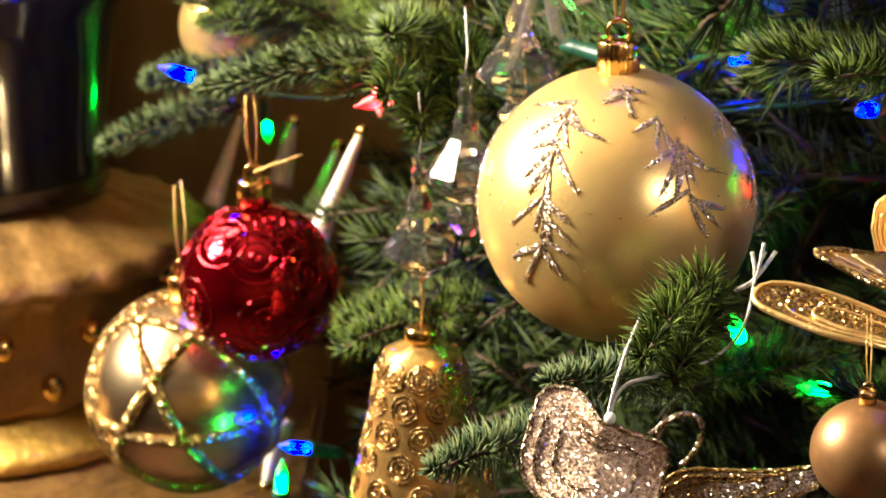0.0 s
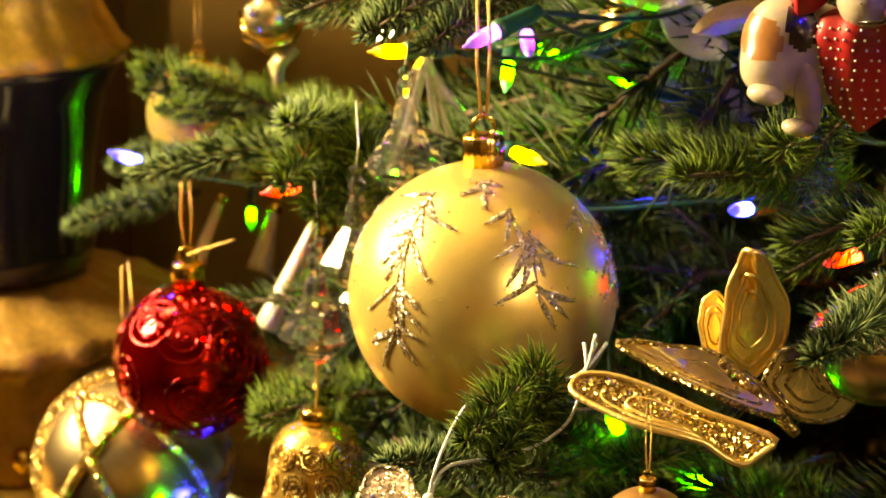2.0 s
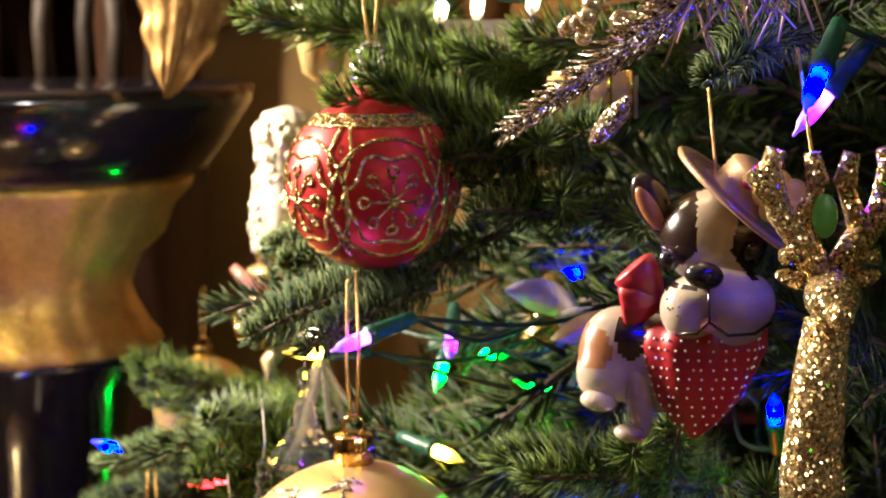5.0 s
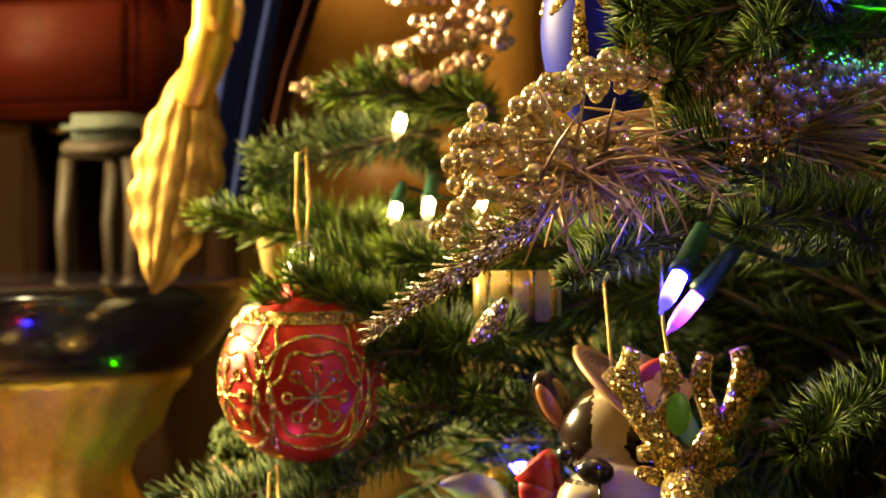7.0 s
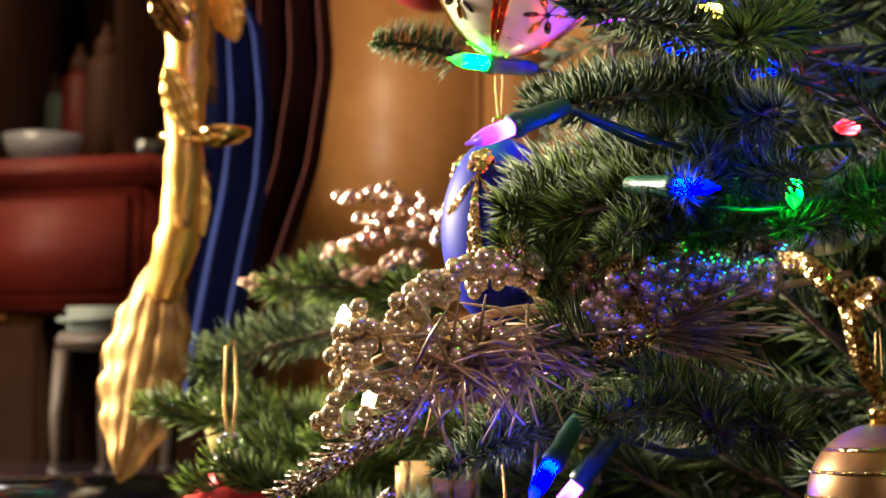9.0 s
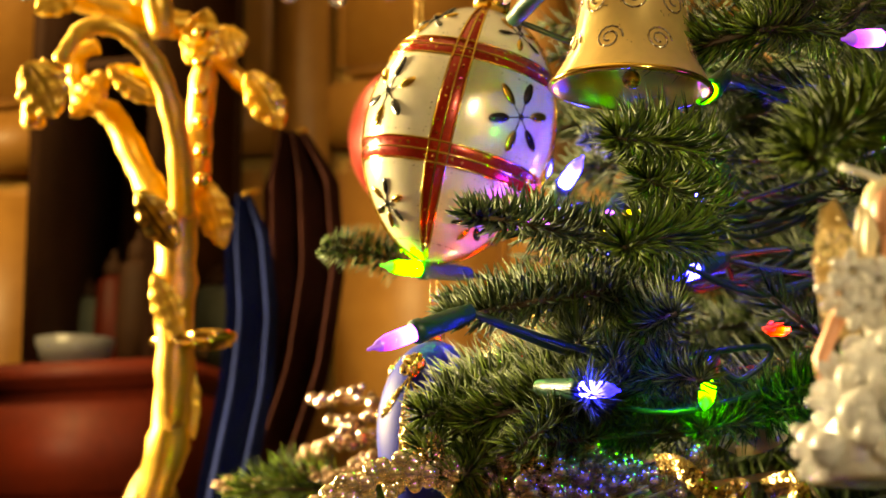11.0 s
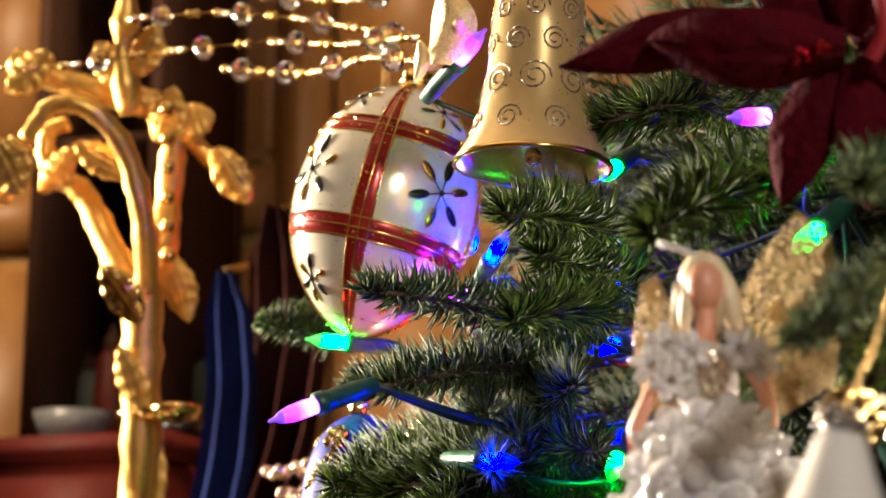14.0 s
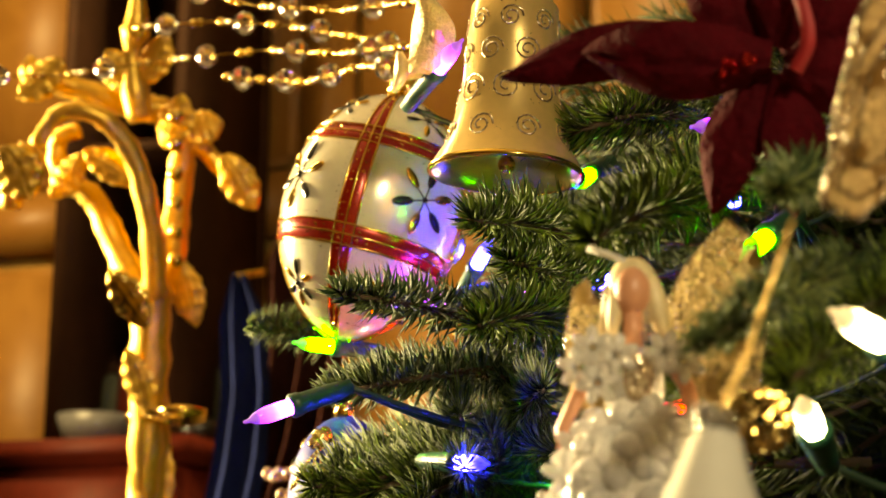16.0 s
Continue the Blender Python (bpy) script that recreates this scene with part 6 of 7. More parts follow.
berries([(0.1851, 0.5616, 1.4002), (0.2017, 0.5654, 1.4115), (0.2208, 0.5750, 1.4250), (0.2402, 0.5849, 1.4310)], 0.0036, 75, 0.0032)
berries([(0.2402, 0.5850, 1.4291), (0.2515, 0.5984, 1.4240), (0.2704, 0.6031, 1.4259), (0.2911, 0.6083, 1.4297), (0.3070, 0.6020, 1.4308)], 0.0045, 90, 0.0032)
berries([(0.1845, 0.5570, 1.3814), (0.1991, 0.5603, 1.3926), (0.2144, 0.5690, 1.4020), (0.2354, 0.5793, 1.4078)], 0.0060, 80, 0.0031)
berries([(0.2742, 0.5737, 1.4109), (0.2851, 0.5762, 1.4164), (0.3004, 0.5903, 1.4207), (0.3199, 0.6054, 1.4270), (0.3348, 0.6091, 1.4308)], 0.0050, 80, 0.0031)
straw = []
for _ in range(190):
    a = Vector((0.2154, 0.5645, 1.3925)).lerp(Vector((0.2537, 0.5842, 1.4040)), brng.random()) + Vector((brng.gauss(0, 0.006), brng.gauss(0, 0.006), brng.gauss(0, 0.004)))
    d = Vector((brng.gauss(0.55, 0.9), brng.gauss(-0.2, 0.4), brng.gauss(-0.3, 0.4))).normalized() * brng.uniform(0.012, 0.032)
    straw.append(tube([a, a + d * 0.5 + Vector((0, 0, 0.0015)), a + d], 0.0007, 4, taper=lambda t: 1.2 - 0.7 * t))
for _ in range(90):
    a = Vector((0.2845, 0.5970, 1.4079)) + Vector((brng.gauss(0, 0.006), 0, brng.gauss(0, 0.003)))
    d = Vector((brng.uniform(0.3, 1.0), brng.gauss(0, 0.3), brng.gauss(-0.05, 0.2))).normalized() * brng.uniform(0.02, 0.045)
    straw.append(tube([a, a + d * 0.5, a + d], 0.00045, 4))
part("straw_tassel", join(*straw), M["straw"], pick, "dry golden straw tassel")["kind"] = "stuff"
pine_tip = []
for i in range(150):
    t = i / 150
    c = Vector((0.2182, 0.5603, 1.3850)).lerp(Vector((0.1641, 0.5324, 1.3453)), t)
    a = 2.4 * i
    d = Vector((-0.6, 0.35 * math.cos(a), -0.45 + 0.5 * math.sin(a))).normalized() * (0.012 * (1 - 0.7 * t) + 0.003)
    pine_tip.append(tube([c, c + d * 0.6, c + d], 0.0011 * (1.1 - 0.5 * t), 5, taper=lambda s: 1.1 - 0.8 * s))
part("feather_tip", join(*pine_tip), M["glit_pale"], pick, "trailing gold glitter plume")["kind"] = "stuff"
for a, b, w in (((0.2705, 0.5732, 1.3979), (0.2941, 0.5786, 1.4145), 0.008), ((0.2749, 0.5835, 1.4301), (0.2839, 0.5862, 1.4188), 0.007), ((0.2384, 0.5845, 1.4291), (0.2422, 0.5850, 1.4425), 0.006)):
    a, b = Vector(a), Vector(b)
    vs, fs = [], []
    s = (b - a).cross(Vector((0, 1, 0))).normalized()
    for lay in (0, 0.0008):
        for i in range(9):
            t = i / 8
            h = w * math.sin(math.pi * (0.05 + 0.9 * t))
            for u in (-1, 0, 1):
                vs.append(a.lerp(b, t) + s * (u * h) + Vector((0, -0.003 * (1 - abs(u)) + lay, 0)))
    for o in (0, 27):
        for i in range(8):
            for j in range(2):
                q = (o + 3 * i + j, o + 3 * i + j + 1, o + 3 * i + j + 4, o + 3 * i + j + 3)
                fs.append(q if o else q[::-1])
    part("leaf", (vs, fs), M["glit_gold"], pick, "flat gold glitter leaf")
limb("stem", [(0.1948, 0.5694, 1.3966), (0.2335, 0.5890, 1.4140), (0.2929, 0.6091, 1.4180), (0.3486, 0.6848, 1.4318)], 0.0016, pick, "straw")

# Blue egg
egg_at = (0.2173, 0.6637, 1.4496)
blue_egg = thing("blue_egg_ornament", "matt blue egg ornament with gold glitter bows", "egg ornament", egg_at, 10)
ER = 0.0227
part("shell", ball(ER, 56, 40, 1.62), M["blue_satin"], blue_egg)
cap_and_cord(blue_egg, 0.0042, ER * 1.66, up=0.03)
for a0 in (-22, 68, 158, 248):
    drop = []
    for dx, e0, e1, w in ((0, 40, -40, 11), (-34, 34, 8, 9), (32, 34, 8, 9)):
        vs, fs = [], []
        for i in range(13):
            t = i / 12
            ww = w * (0.35 + 0.65 * t) * math.sin(math.pi * min(1, 0.12 + 0.88 * (1 - t) ** 0.7 + 0.0)) ** 0.6 if i < 12 else 0.1
            for u in (-1, 0, 1):
                vs.append(on_ball(ER, a0 + dx * t + u * ww, e0 + (e1 - e0) * t, 1.005 + 0.02 * (1 - abs(u)), 1.62))
        for i in range(12):
            for j in range(2):
                fs.append((3 * i + j, 3 * i + j + 1, 3 * i + j + 4, 3 * i + j + 3))
        drop.append((vs, fs))
    for k in range(5):
        t = 2 * math.pi * k / 5
        drop.append(moved(ball(ER * 0.13, 10, 8), Matrix.Translation(on_ball(ER, a0 + 10 * math.cos(t), 44 + 6 * math.sin(t), 1.0, 1.62))))
    part("glitter_bow", join(*drop), M["glit_gold"], blue_egg, "gold glitter bow")

# Frosted bead sprays behind
BLUSH = mesh_of("crystal_bead", *ball(1.0, 10, 7), M["blush"], False)
bead_spray = thing("crystal_bead_spray", "blush crystal bead spray reaching out of the tree", "bead spray", (0, 0, 0))
for path, n in (([(0.0262, 0.8778, 1.4460), (0.0546, 0.8853, 1.4469), (0.0948, 0.8751, 1.4499), (0.1338, 0.8640, 1.4583)], 34), ([(0.0643, 0.9073, 1.4632), (0.0950, 0.8941, 1.4703), (0.1344, 0.8838, 1.4714)], 46),
                ([(0.0722, 0.9068, 1.4925), (0.1040, 0.8946, 1.4923), (0.1373, 0.8838, 1.4800)], 26), ([(0.0895, 0.8920, 1.4777), (0.1123, 0.8977, 1.4821), (0.1371, 0.8848, 1.4685)], 34)):
    P = [Vector(p) for p in path]
    pcs = [tube(P, 0.0008, 5)]
    n = int(n * 1.7)
    for i in range(n):
        t = (i + 0.5) / n * (len(P) - 1)
        k = min(int(t), len(P) - 2)
        c = P[k].lerp(P[k + 1], t - k) + Vector((brng.gauss(0, 0.0018), brng.gauss(0, 0.003), brng.gauss(0, 0.002)))
        r = brng.uniform(0.0016, 0.0038)
        part("crystal_bead", BLUSH, None, bead_spray, m=Matrix.Translation(c) @ Matrix.Diagonal((r, r, r, 1)))
    part("stem", join(*pcs), M["straw"], bead_spray)

# Small hanging ornaments behind the filigree ball
pearl = thing("pearl_basket_ornament", "pale gold openwork basket ornament edged with pearls", "basket ornament", (0.0156, 0.8966, 1.3702), 0)
part("basket", lathe([(0.0023, -0.0216), (0.0098, -0.0159), (0.0127, 0), (0.0115, 0.0130), (0.0104, 0.0130), (0.0110, 0), (0.0017, -0.0173)], 24, 0.05, 12), M["cream_gold"], pearl)
for k in range(12):
    t = 2 * math.pi * k / 12
    part("pearl", moved(ball(0.0032, 12, 8), Matrix.Translation((0.0121 * math.cos(t), 0.0121 * math.sin(t), 0.0150))), M["white"], pearl)
part("hanging_loop", tube([(0, 0, 0.0144), (0, 0, 0.0375)], 0.0005, 4), M["cord"], pearl)
house = thing("house_ornament", "pink and cream cottage ornament glowing among the needles", "house ornament", (0.1054, 0.8648, 1.3483), 20)
part("wall", box(0.0329, 0.0219, 0.0301, 0, 0, 0, 0.002), M["pink"], house)
roof_v = [(sx * 0.0219, sy * 0.0151, 0.0137) for sx in (-1, 1) for sy in (-1, 1)] + [(sx * 0.0219, 0, 0.0315) for sx in (-1, 1)]
part("roof", (roof_v, [(0, 1, 4), (2, 5, 3), (0, 4, 5, 2), (1, 3, 5, 4), (0, 2, 3, 1)]), M["white"], house, "snowy white roof", smooth=False)
for sx in (-0.3, 0.3):
    part("window", box(0.0071, 0.003, 0.0099, sx * 0.0301, -0.0112, 0, 0.0008), M["yellow"], house)
gilt_box = thing("gift_box_ornament", "small cream parcel ornament with a gold star pattern", "parcel ornament", (0.1647, 0.7654, 1.3470), 25)
part("box", box(0.0362, 0.0145, 0.0217, 0, 0, 0, 0.002), M["cream_gold"], gilt_box)
for k in range(4):
    part("ribbon_band", box(0.003, 0.0150, 0.0222, (k - 1.5) * 0.0097, 0, 0, 0.0005), M["gold"], gilt_box)
orange = thing("gold_bell_ornament", "orange gold foil bell deep among the branches", "bell ornament", (0.1369, 0.8638, 1.2443), 0)
part("body", lathe([(0.0191, -0.0146), (0.0175, -0.0133), (0.0119, 0), (0.0095, 0.0106), (0.0042, 0.0159), (0.001, 0.0164)], 32), M["amber_glass"], orange)
part("clapper", moved(ball(0.0037, 12, 8), Matrix.Translation((0, 0, -0.0154))), M["gold"], orange)
leafy = thing("silk_leaf_pick", "sheer gold and white silk leaves tucked in the branches", "leaf pick", (0, 0, 0))


def silk(parent, a, b, w, mat, name="leaf", curl=0.004, label=""):
    """A two-sided petal or leaf with thickness, a midrib and a curl, from a to b."""
    a, b = Vector(a), Vector(b)
    d = b - a
    s = d.cross(Vector((0.15, 1, 0.1))).normalized()
    nrm = s.cross(d).normalized()
    vs, fs = [], []
    nu, nv = 12, 6
    for lay in (0, 1):
        for i in range(nu + 1):
            t = i / nu
            h = w * max(0.02, math.sin(math.pi * (0.08 + 0.92 * t)) ** 0.75 if i < nu else 0.02)
            for j in range(nv + 1):
                u = -1 + 2 * j / nv
                lift = curl * (u * u - 0.35) + curl * 1.4 * math.sin(math.pi * t) + 0.06 * w * math.sin(9 * t + 5 * u)
                if j == nv // 2:
                    lift -= 0.05 * w
                vs.append(a + d * t + s * (u * h) + nrm * (lift + lay * 0.0006))
    n = nv + 1
    for o in (0, (nu + 1) * n):
        for i in range(nu):
            for j in range(nv):
                q = (o + i * n + j, o + i * n + j + 1, o + (i + 1) * n + j + 1, o + (i + 1) * n + j)
                fs.append(q if o else q[::-1])
    return part(name, (vs, fs), M[mat], parent, label)


silk(leafy, (0.1929, 0.7302, 1.2597), (0.1561, 0.7038, 1.2538), 0.006, "ribbon")
silk(leafy, (0.1454, 0.8443, 1.2128), (0.1937, 0.8409, 1.1933), 0.012, "lace")
silk(leafy, (0.1739, 0.7888, 1.2322), (0.1454, 0.7928, 1.2503), 0.012, "lace")
silk(leafy, (0.1942, 0.5949, 1.3533), (0.1819, 0.5905, 1.3380), 0.004, "glit_pale")
silk(leafy, (0.1548, 0.7977, 1.2508), (0.1228, 0.7943, 1.2606), 0.008, "lilac")
silk(leafy, (0.3454, 0.6709, 1.4640), (0.3381, 0.6503, 1.4391), 0.014, "ribbon")

# Gold glitter ribbon bow
bow = thing("gold_ribbon_bow", "gold glittered ribbon tied in a loose bow", "ribbon bow", (0, 0, 0))


def strip(parent, pts, w, mat, name="ribbon_strip"):
    P = [Vector(p) for p in pts]
    dense = []
    for i in range(len(P) - 1):
        p0, p1, p2, p3 = P[max(0, i - 1)], P[i], P[i + 1], P[min(len(P) - 1, i + 2)]
        for k in range(6):
            t = k / 6
            dense.append(0.5 * (2 * p1 + (p2 - p0) * t + (2 * p0 - 5 * p1 + 4 * p2 - p3) * t * t + (3 * p1 - p0 - 3 * p2 + p3) * t ** 3))
    dense.append(P[-1])
    vs, fs = [], []
    for i, p in enumerate(dense):
        d = (dense[min(i + 1, len(dense) - 1)] - dense[max(0, i - 1)]).normalized()
        s = d.cross(Vector((0.3 * math.sin(i * 0.25), 1, 0.3 * math.cos(i * 0.2)))).normalized() * w
        for o in (0, 0.0007):
            vs += [p - s + Vector((0, o, 0)), p + s + Vector((0, o, 0))]
    for i in range(len(dense) - 1):
        a, b = 4 * i, 4 * i + 4
        fs += [(a, a + 1, b + 1, b), (a + 2, b + 2, b + 3, a + 3), (a, b, b + 2, a + 2), (a + 1, a + 3, b + 3, b + 1)]
    return part(name, (vs, fs), M[mat], parent)


strip(bow, [(0.3403, 0.4862, 1.4218), (0.3487, 0.4781, 1.4202), (0.3578, 0.4762, 1.4114), (0.3608, 0.4770, 1.4106)], 0.003, "glit_gold")
strip(bow, [(0.3593, 0.4766, 1.4114), (0.3609, 0.4726, 1.4027), (0.3636, 0.4742, 1.3920), (0.3693, 0.4765, 1.3828)], 0.0028, "glit_gold")
strip(bow, [(0.3600, 0.4768, 1.4114), (0.3663, 0.4730, 1.4141), (0.3677, 0.4633, 1.4112), (0.3617, 0.4723, 1.4080)], 0.0025, "glit_gold")
strip(bow, [(0.3735, 0.4684, 1.4126), (0.3832, 0.4606, 1.4135), (0.3825, 0.4629, 1.3971), (0.3741, 0.4719, 1.3914)], 0.003, "glit_gold")
low_ball = thing("gold_ball_ornament", "bronze gold ball hanging below the ribbon bow", "bauble", (0.3656, 0.5195, 1.3551), 0)
part("ball", ball(0.0214, 48, 32), M["bronze_satin"], low_ball)
for e in (-40, -20, 0, 20, 40):
    q = 0.0216
    part("stripe", tube([on_ball(q, 10 * k, e) for k in range(36)], 0.0006, 5, True), M["glit_gold"], low_ball)
cap_and_cord(low_ball, 0.0030, 0.0231, up=0.02)

# ---- upper part of the tree ----
# White egg with red crossing bands
E_AT = (0.2301, 0.6575, 1.5686)
EW = 0.0377
ESQ = 1.4
egg = thing("banded_egg_ornament", "cream egg ornament with red crossing bands and jewelled flowers", "egg ornament", E_AT, 14)
egg.matrix_basis = egg.matrix_basis @ Matrix.Rotation(radians(14), 4, "Y")
part("shell", ball(EW, 72, 56, ESQ, 0.16), M["pearl"], egg)


def on_egg(az, el, lift=1.0):
    a, e = radians(az), radians(el)
    r = EW * math.cos(e)
    z = EW * ESQ * math.sin(e)
    if z < 0:
        r *= 1 - 0.16 * (math.sin(e)) ** 2
    return Vector((r * lift * math.sin(a), -r * lift * math.cos(a), z * lift))


def band(places, half, along):
    """A flat raised band on the egg; along: 'az' for a ring, 'el' for a meridian."""
    vs, fs = [], []
    for az, el in places:
        for u, l in ((-1, 1.004), (-0.9, 1.012), (0.9, 1.012), (1, 1.004)):
            vs.append(on_egg(az + (u * half if along == "el" else 0), el + (u * half if along == "az" else 0), l))
    for i in range(len(places) - 1):
        for j in range(3):
            q = (4 * i + j, 4 * i + j + 1, 4 * i + j + 5, 4 * i + j + 4)
            fs.append(q if along == "az" else q[::-1])
    return vs, fs


MERID = [-94, -4, 86, 176]
for el in (30, -18):
    part("red_band", band([(a, el) for a in range(-180, 181, 5)], 4.2, "az"), M["red_band"], egg)
for az in MERID:
    part("red_band", band([(az, e) for e in range(-84, 85, 4)], 6, "el"), M["red_band"], egg)
edges, dots = [], []
for el in (30, -18):
    for o in (-4.6, 4.6, 0):
        edges.append(tube([on_egg(a, el + o, 1.012) for a in range(-180, 180, 5)], 0.0005, 4, True))
for az in MERID:
    for o in (-6.6, 6.6, 0):
        edges.append(tube([on_egg(az + o, e, 1.012) for e in range(-82, 83, 4)], 0.0005, 4))
for piece in edges:
    part("gold_line", piece, M["gold"], egg)
for el in (30, -18):
    dots += [on_egg(a, el + s, 1.016) for a in range(-180, 180, 6) for s in (-2, 2)]
for az in MERID:
    dots += [on_egg(az + s, e, 1.016) for e in range(-70, 72, 5) for s in (-3, 3)]
part("gold_dots", grains(dots, 0.0008, brng), M["gold"], egg, "small gold dots", smooth=False)["kind"] = "stuff"
pin = []
for a0, a1 in zip(MERID, MERID[1:] + [262]):
    for e0, e1 in ((-18, 30), (-72, -18), (30, 74)):
        for k in range(22):
            f = (k + 0.5) / 22
            pin += [on_egg(a0 + 10 + (a1 - a0 - 20) * f, e0 + 7.5, 1.004), on_egg(a0 + 10 + (a1 - a0 - 20) * f, e1 - 7.5, 1.004)]
        for k in range(12):
            f = (k + 0.5) / 12
            pin += [on_egg(a0 + 10, e0 + 8 + (e1 - e0 - 16) * f, 1.004), on_egg(a1 - 10, e0 + 8 + (e1 - e0 - 16) * f, 1.004)]
part("pin_dots", grains(pin, 0.00035, brng), M["black_paint"], egg, "fine black pin dots", smooth=False)["kind"] = "stuff"
for a0 in MERID:
    for ec, sc in ((6, 1.15), (-44, 0.85), (50, 0.85)):
        ac = a0 + 45
        fl, gd = [], []
        for k in range(6):
            t = 2 * math.pi * (k + 0.3) / 6
            ce = max(0.4, math.cos(radians(ec)))
            c = on_egg(ac + 13 * sc * math.cos(t) / ce, ec + 10 * sc * math.sin(t), 1.008)
            out = (c - on_egg(ac, ec, 1.008)).normalized()
            n = on_egg(ac, ec).normalized()
            m = Matrix((out, n.cross(out), n)).transposed().to_4x4()
            (fl if k % 2 else gd).append(moved(ball(1.0, 12, 8), Matrix.Translation(c) @ m @ Matrix.Diagonal((0.0042 * sc, 0.0018 * sc, 0.0007, 1))))
            fl.append(tube([on_egg(ac, ec, 1.006), c], 0.0003, 4))
        fl.append(moved(ball(0.0012, 10, 6), Matrix.Translation(on_egg(ac, ec, 1.01))))
        part("flower", join(*fl), M["black_paint"], egg, "black painted flower")
        part("jewel_petals", join(*gd), M["gold"], egg, "gold flower petals")
part("cap", lathe([(0.004, EW * ESQ), (0.0075, EW * ESQ + 0.001), (0.007, EW * ESQ + 0.007), (0.001, EW * ESQ + 0.008)], 24, 0.04, 12), M["gold"], egg)
part("hanging_loop", tube([(0, 0, EW * ESQ + 0.008), (0.002, 0, EW * ESQ + 0.03)], 0.0007, 5), M["cord"], egg)
rose = thing("rose_ball_ornament", "plain rose-red satin ball hanging behind the egg", "bauble", (0.0836, 1.0560, 1.6725), 0)
part("ball", ball(0.0440, 48, 32, 1.12), M["pink_satin"], rose)
cap_and_cord(rose, 0.0062, 0.0505, up=0.04)
disc = thing("gold_ball_ornament", "shiny gold ball showing past the egg", "bauble", (0.2517, 0.6804, 1.5614), 0)
part("ball", ball(0.0113, 36, 24), M["champagne"], disc)
cap_and_cord(disc, 0.0028, 0.0127, up=0.02)
mirror2 = thing("mirror_ball_ornament", "silvery gold mirror ball below the frosted branch", "bauble", (0.2554, 0.6927, 1.4548), 0)
part("ball", ball(0.0402, 56, 36), M["champagne"], mirror2)
cap_and_cord(mirror2, 0.0051, 0.0436, up=0.02)

# Pale gold bell
bell = thing("pale_gold_bell", "pale gold lacquered bell with glitter scrolls", "bell ornament", (0.3230, 0.5552, 1.5816), 14)
bell.matrix_basis = bell.matrix_basis @ Matrix.Rotation(radians(3), 4, "Y")
b_ = 0.0002
prof = [(2, 190), (60, 185), (78, 160), (82, 90), (86, 20), (96, -50), (112, -100), (132, -135), (137, -145), (131, -146), (106, -100), (90, -50), (78, 40), (70, 140), (2, 170)]
part("body", lathe([(r * b_, z * b_) for r, z in prof], 56), M["cream_gold"], bell)
part("clapper", moved(ball(16 * b_, 16, 10), Matrix.Translation((0, 0, -128 * b_))), M["gold"], bell)
part("rim", lathe([(132 * b_, -136 * b_), (139 * b_, -142 * b_), (139 * b_, -147 * b_), (131 * b_, -148 * b_)], 56), M["gold"], bell)
scr = []
for k in range(8):
    for z0, q in ((60, 24), (-10, 30), (120, 22), (-85, 24)):
        a0 = radians(45 * k + (22 if z0 in (60, -85) else 0))
        pts = []
        for i in range(24):
            t = i / 23 * 3.6 * math.pi
            rr = q * (1 - i / 30)
            z = z0 + rr * math.sin(t)
            r = np.interp(-z, [-160, -90, -20, 50, 100, 135], [78, 82, 86, 96, 112, 132]) * b_ * 1.006
            a = a0 + rr * b_ * math.cos(t) / r
            pts.append((r * math.sin(a), -r * math.cos(a), z * b_))
        scr.append(tube(pts, 0.00042, 4))
for piece in scr:
    part("scroll", piece, M["glit_brown"], bell)
fl = []
for _ in range(160):
    z = brng.uniform(-120, 150)
    r = np.interp(-z, [-160, -90, -20, 50, 100, 135], [78, 82, 86, 96, 112, 132]) * b_ * 1.004
    a = brng.uniform(0, 6.283)
    fl.append((r * math.sin(a), -r * math.cos(a), z * b_))
part("glitter", grains(fl, 0.0005, brng), M["glit_pale"], bell, "scattered glitter flakes", smooth=False)["kind"] = "stuff"
knot = thing("organza_bow", "sheer pale ribbon bow tied above the egg", "ribbon bow", (0, 0, 0))
silk(knot, (0.2843, 0.5609, 1.5955), (0.2883, 0.5552, 1.6248), 0.0095, "organza", "loop", 0.006)
silk(knot, (0.2747, 0.5681, 1.5977), (0.2930, 0.5600, 1.6111), 0.006, "organza", "loop", 0.005)
silk(knot, (0.2777, 0.5619, 1.6050), (0.2748, 0.5645, 1.5902), 0.003, "ribbon", "tail", 0.002)

# Poinsettia
pst = thing("red_velvet_poinsettia", "dark red velvet poinsettia flower with pointed petals", "artificial flower", (0, 0, 0))
C = Vector((0.4465, 0.3530, 1.5140))


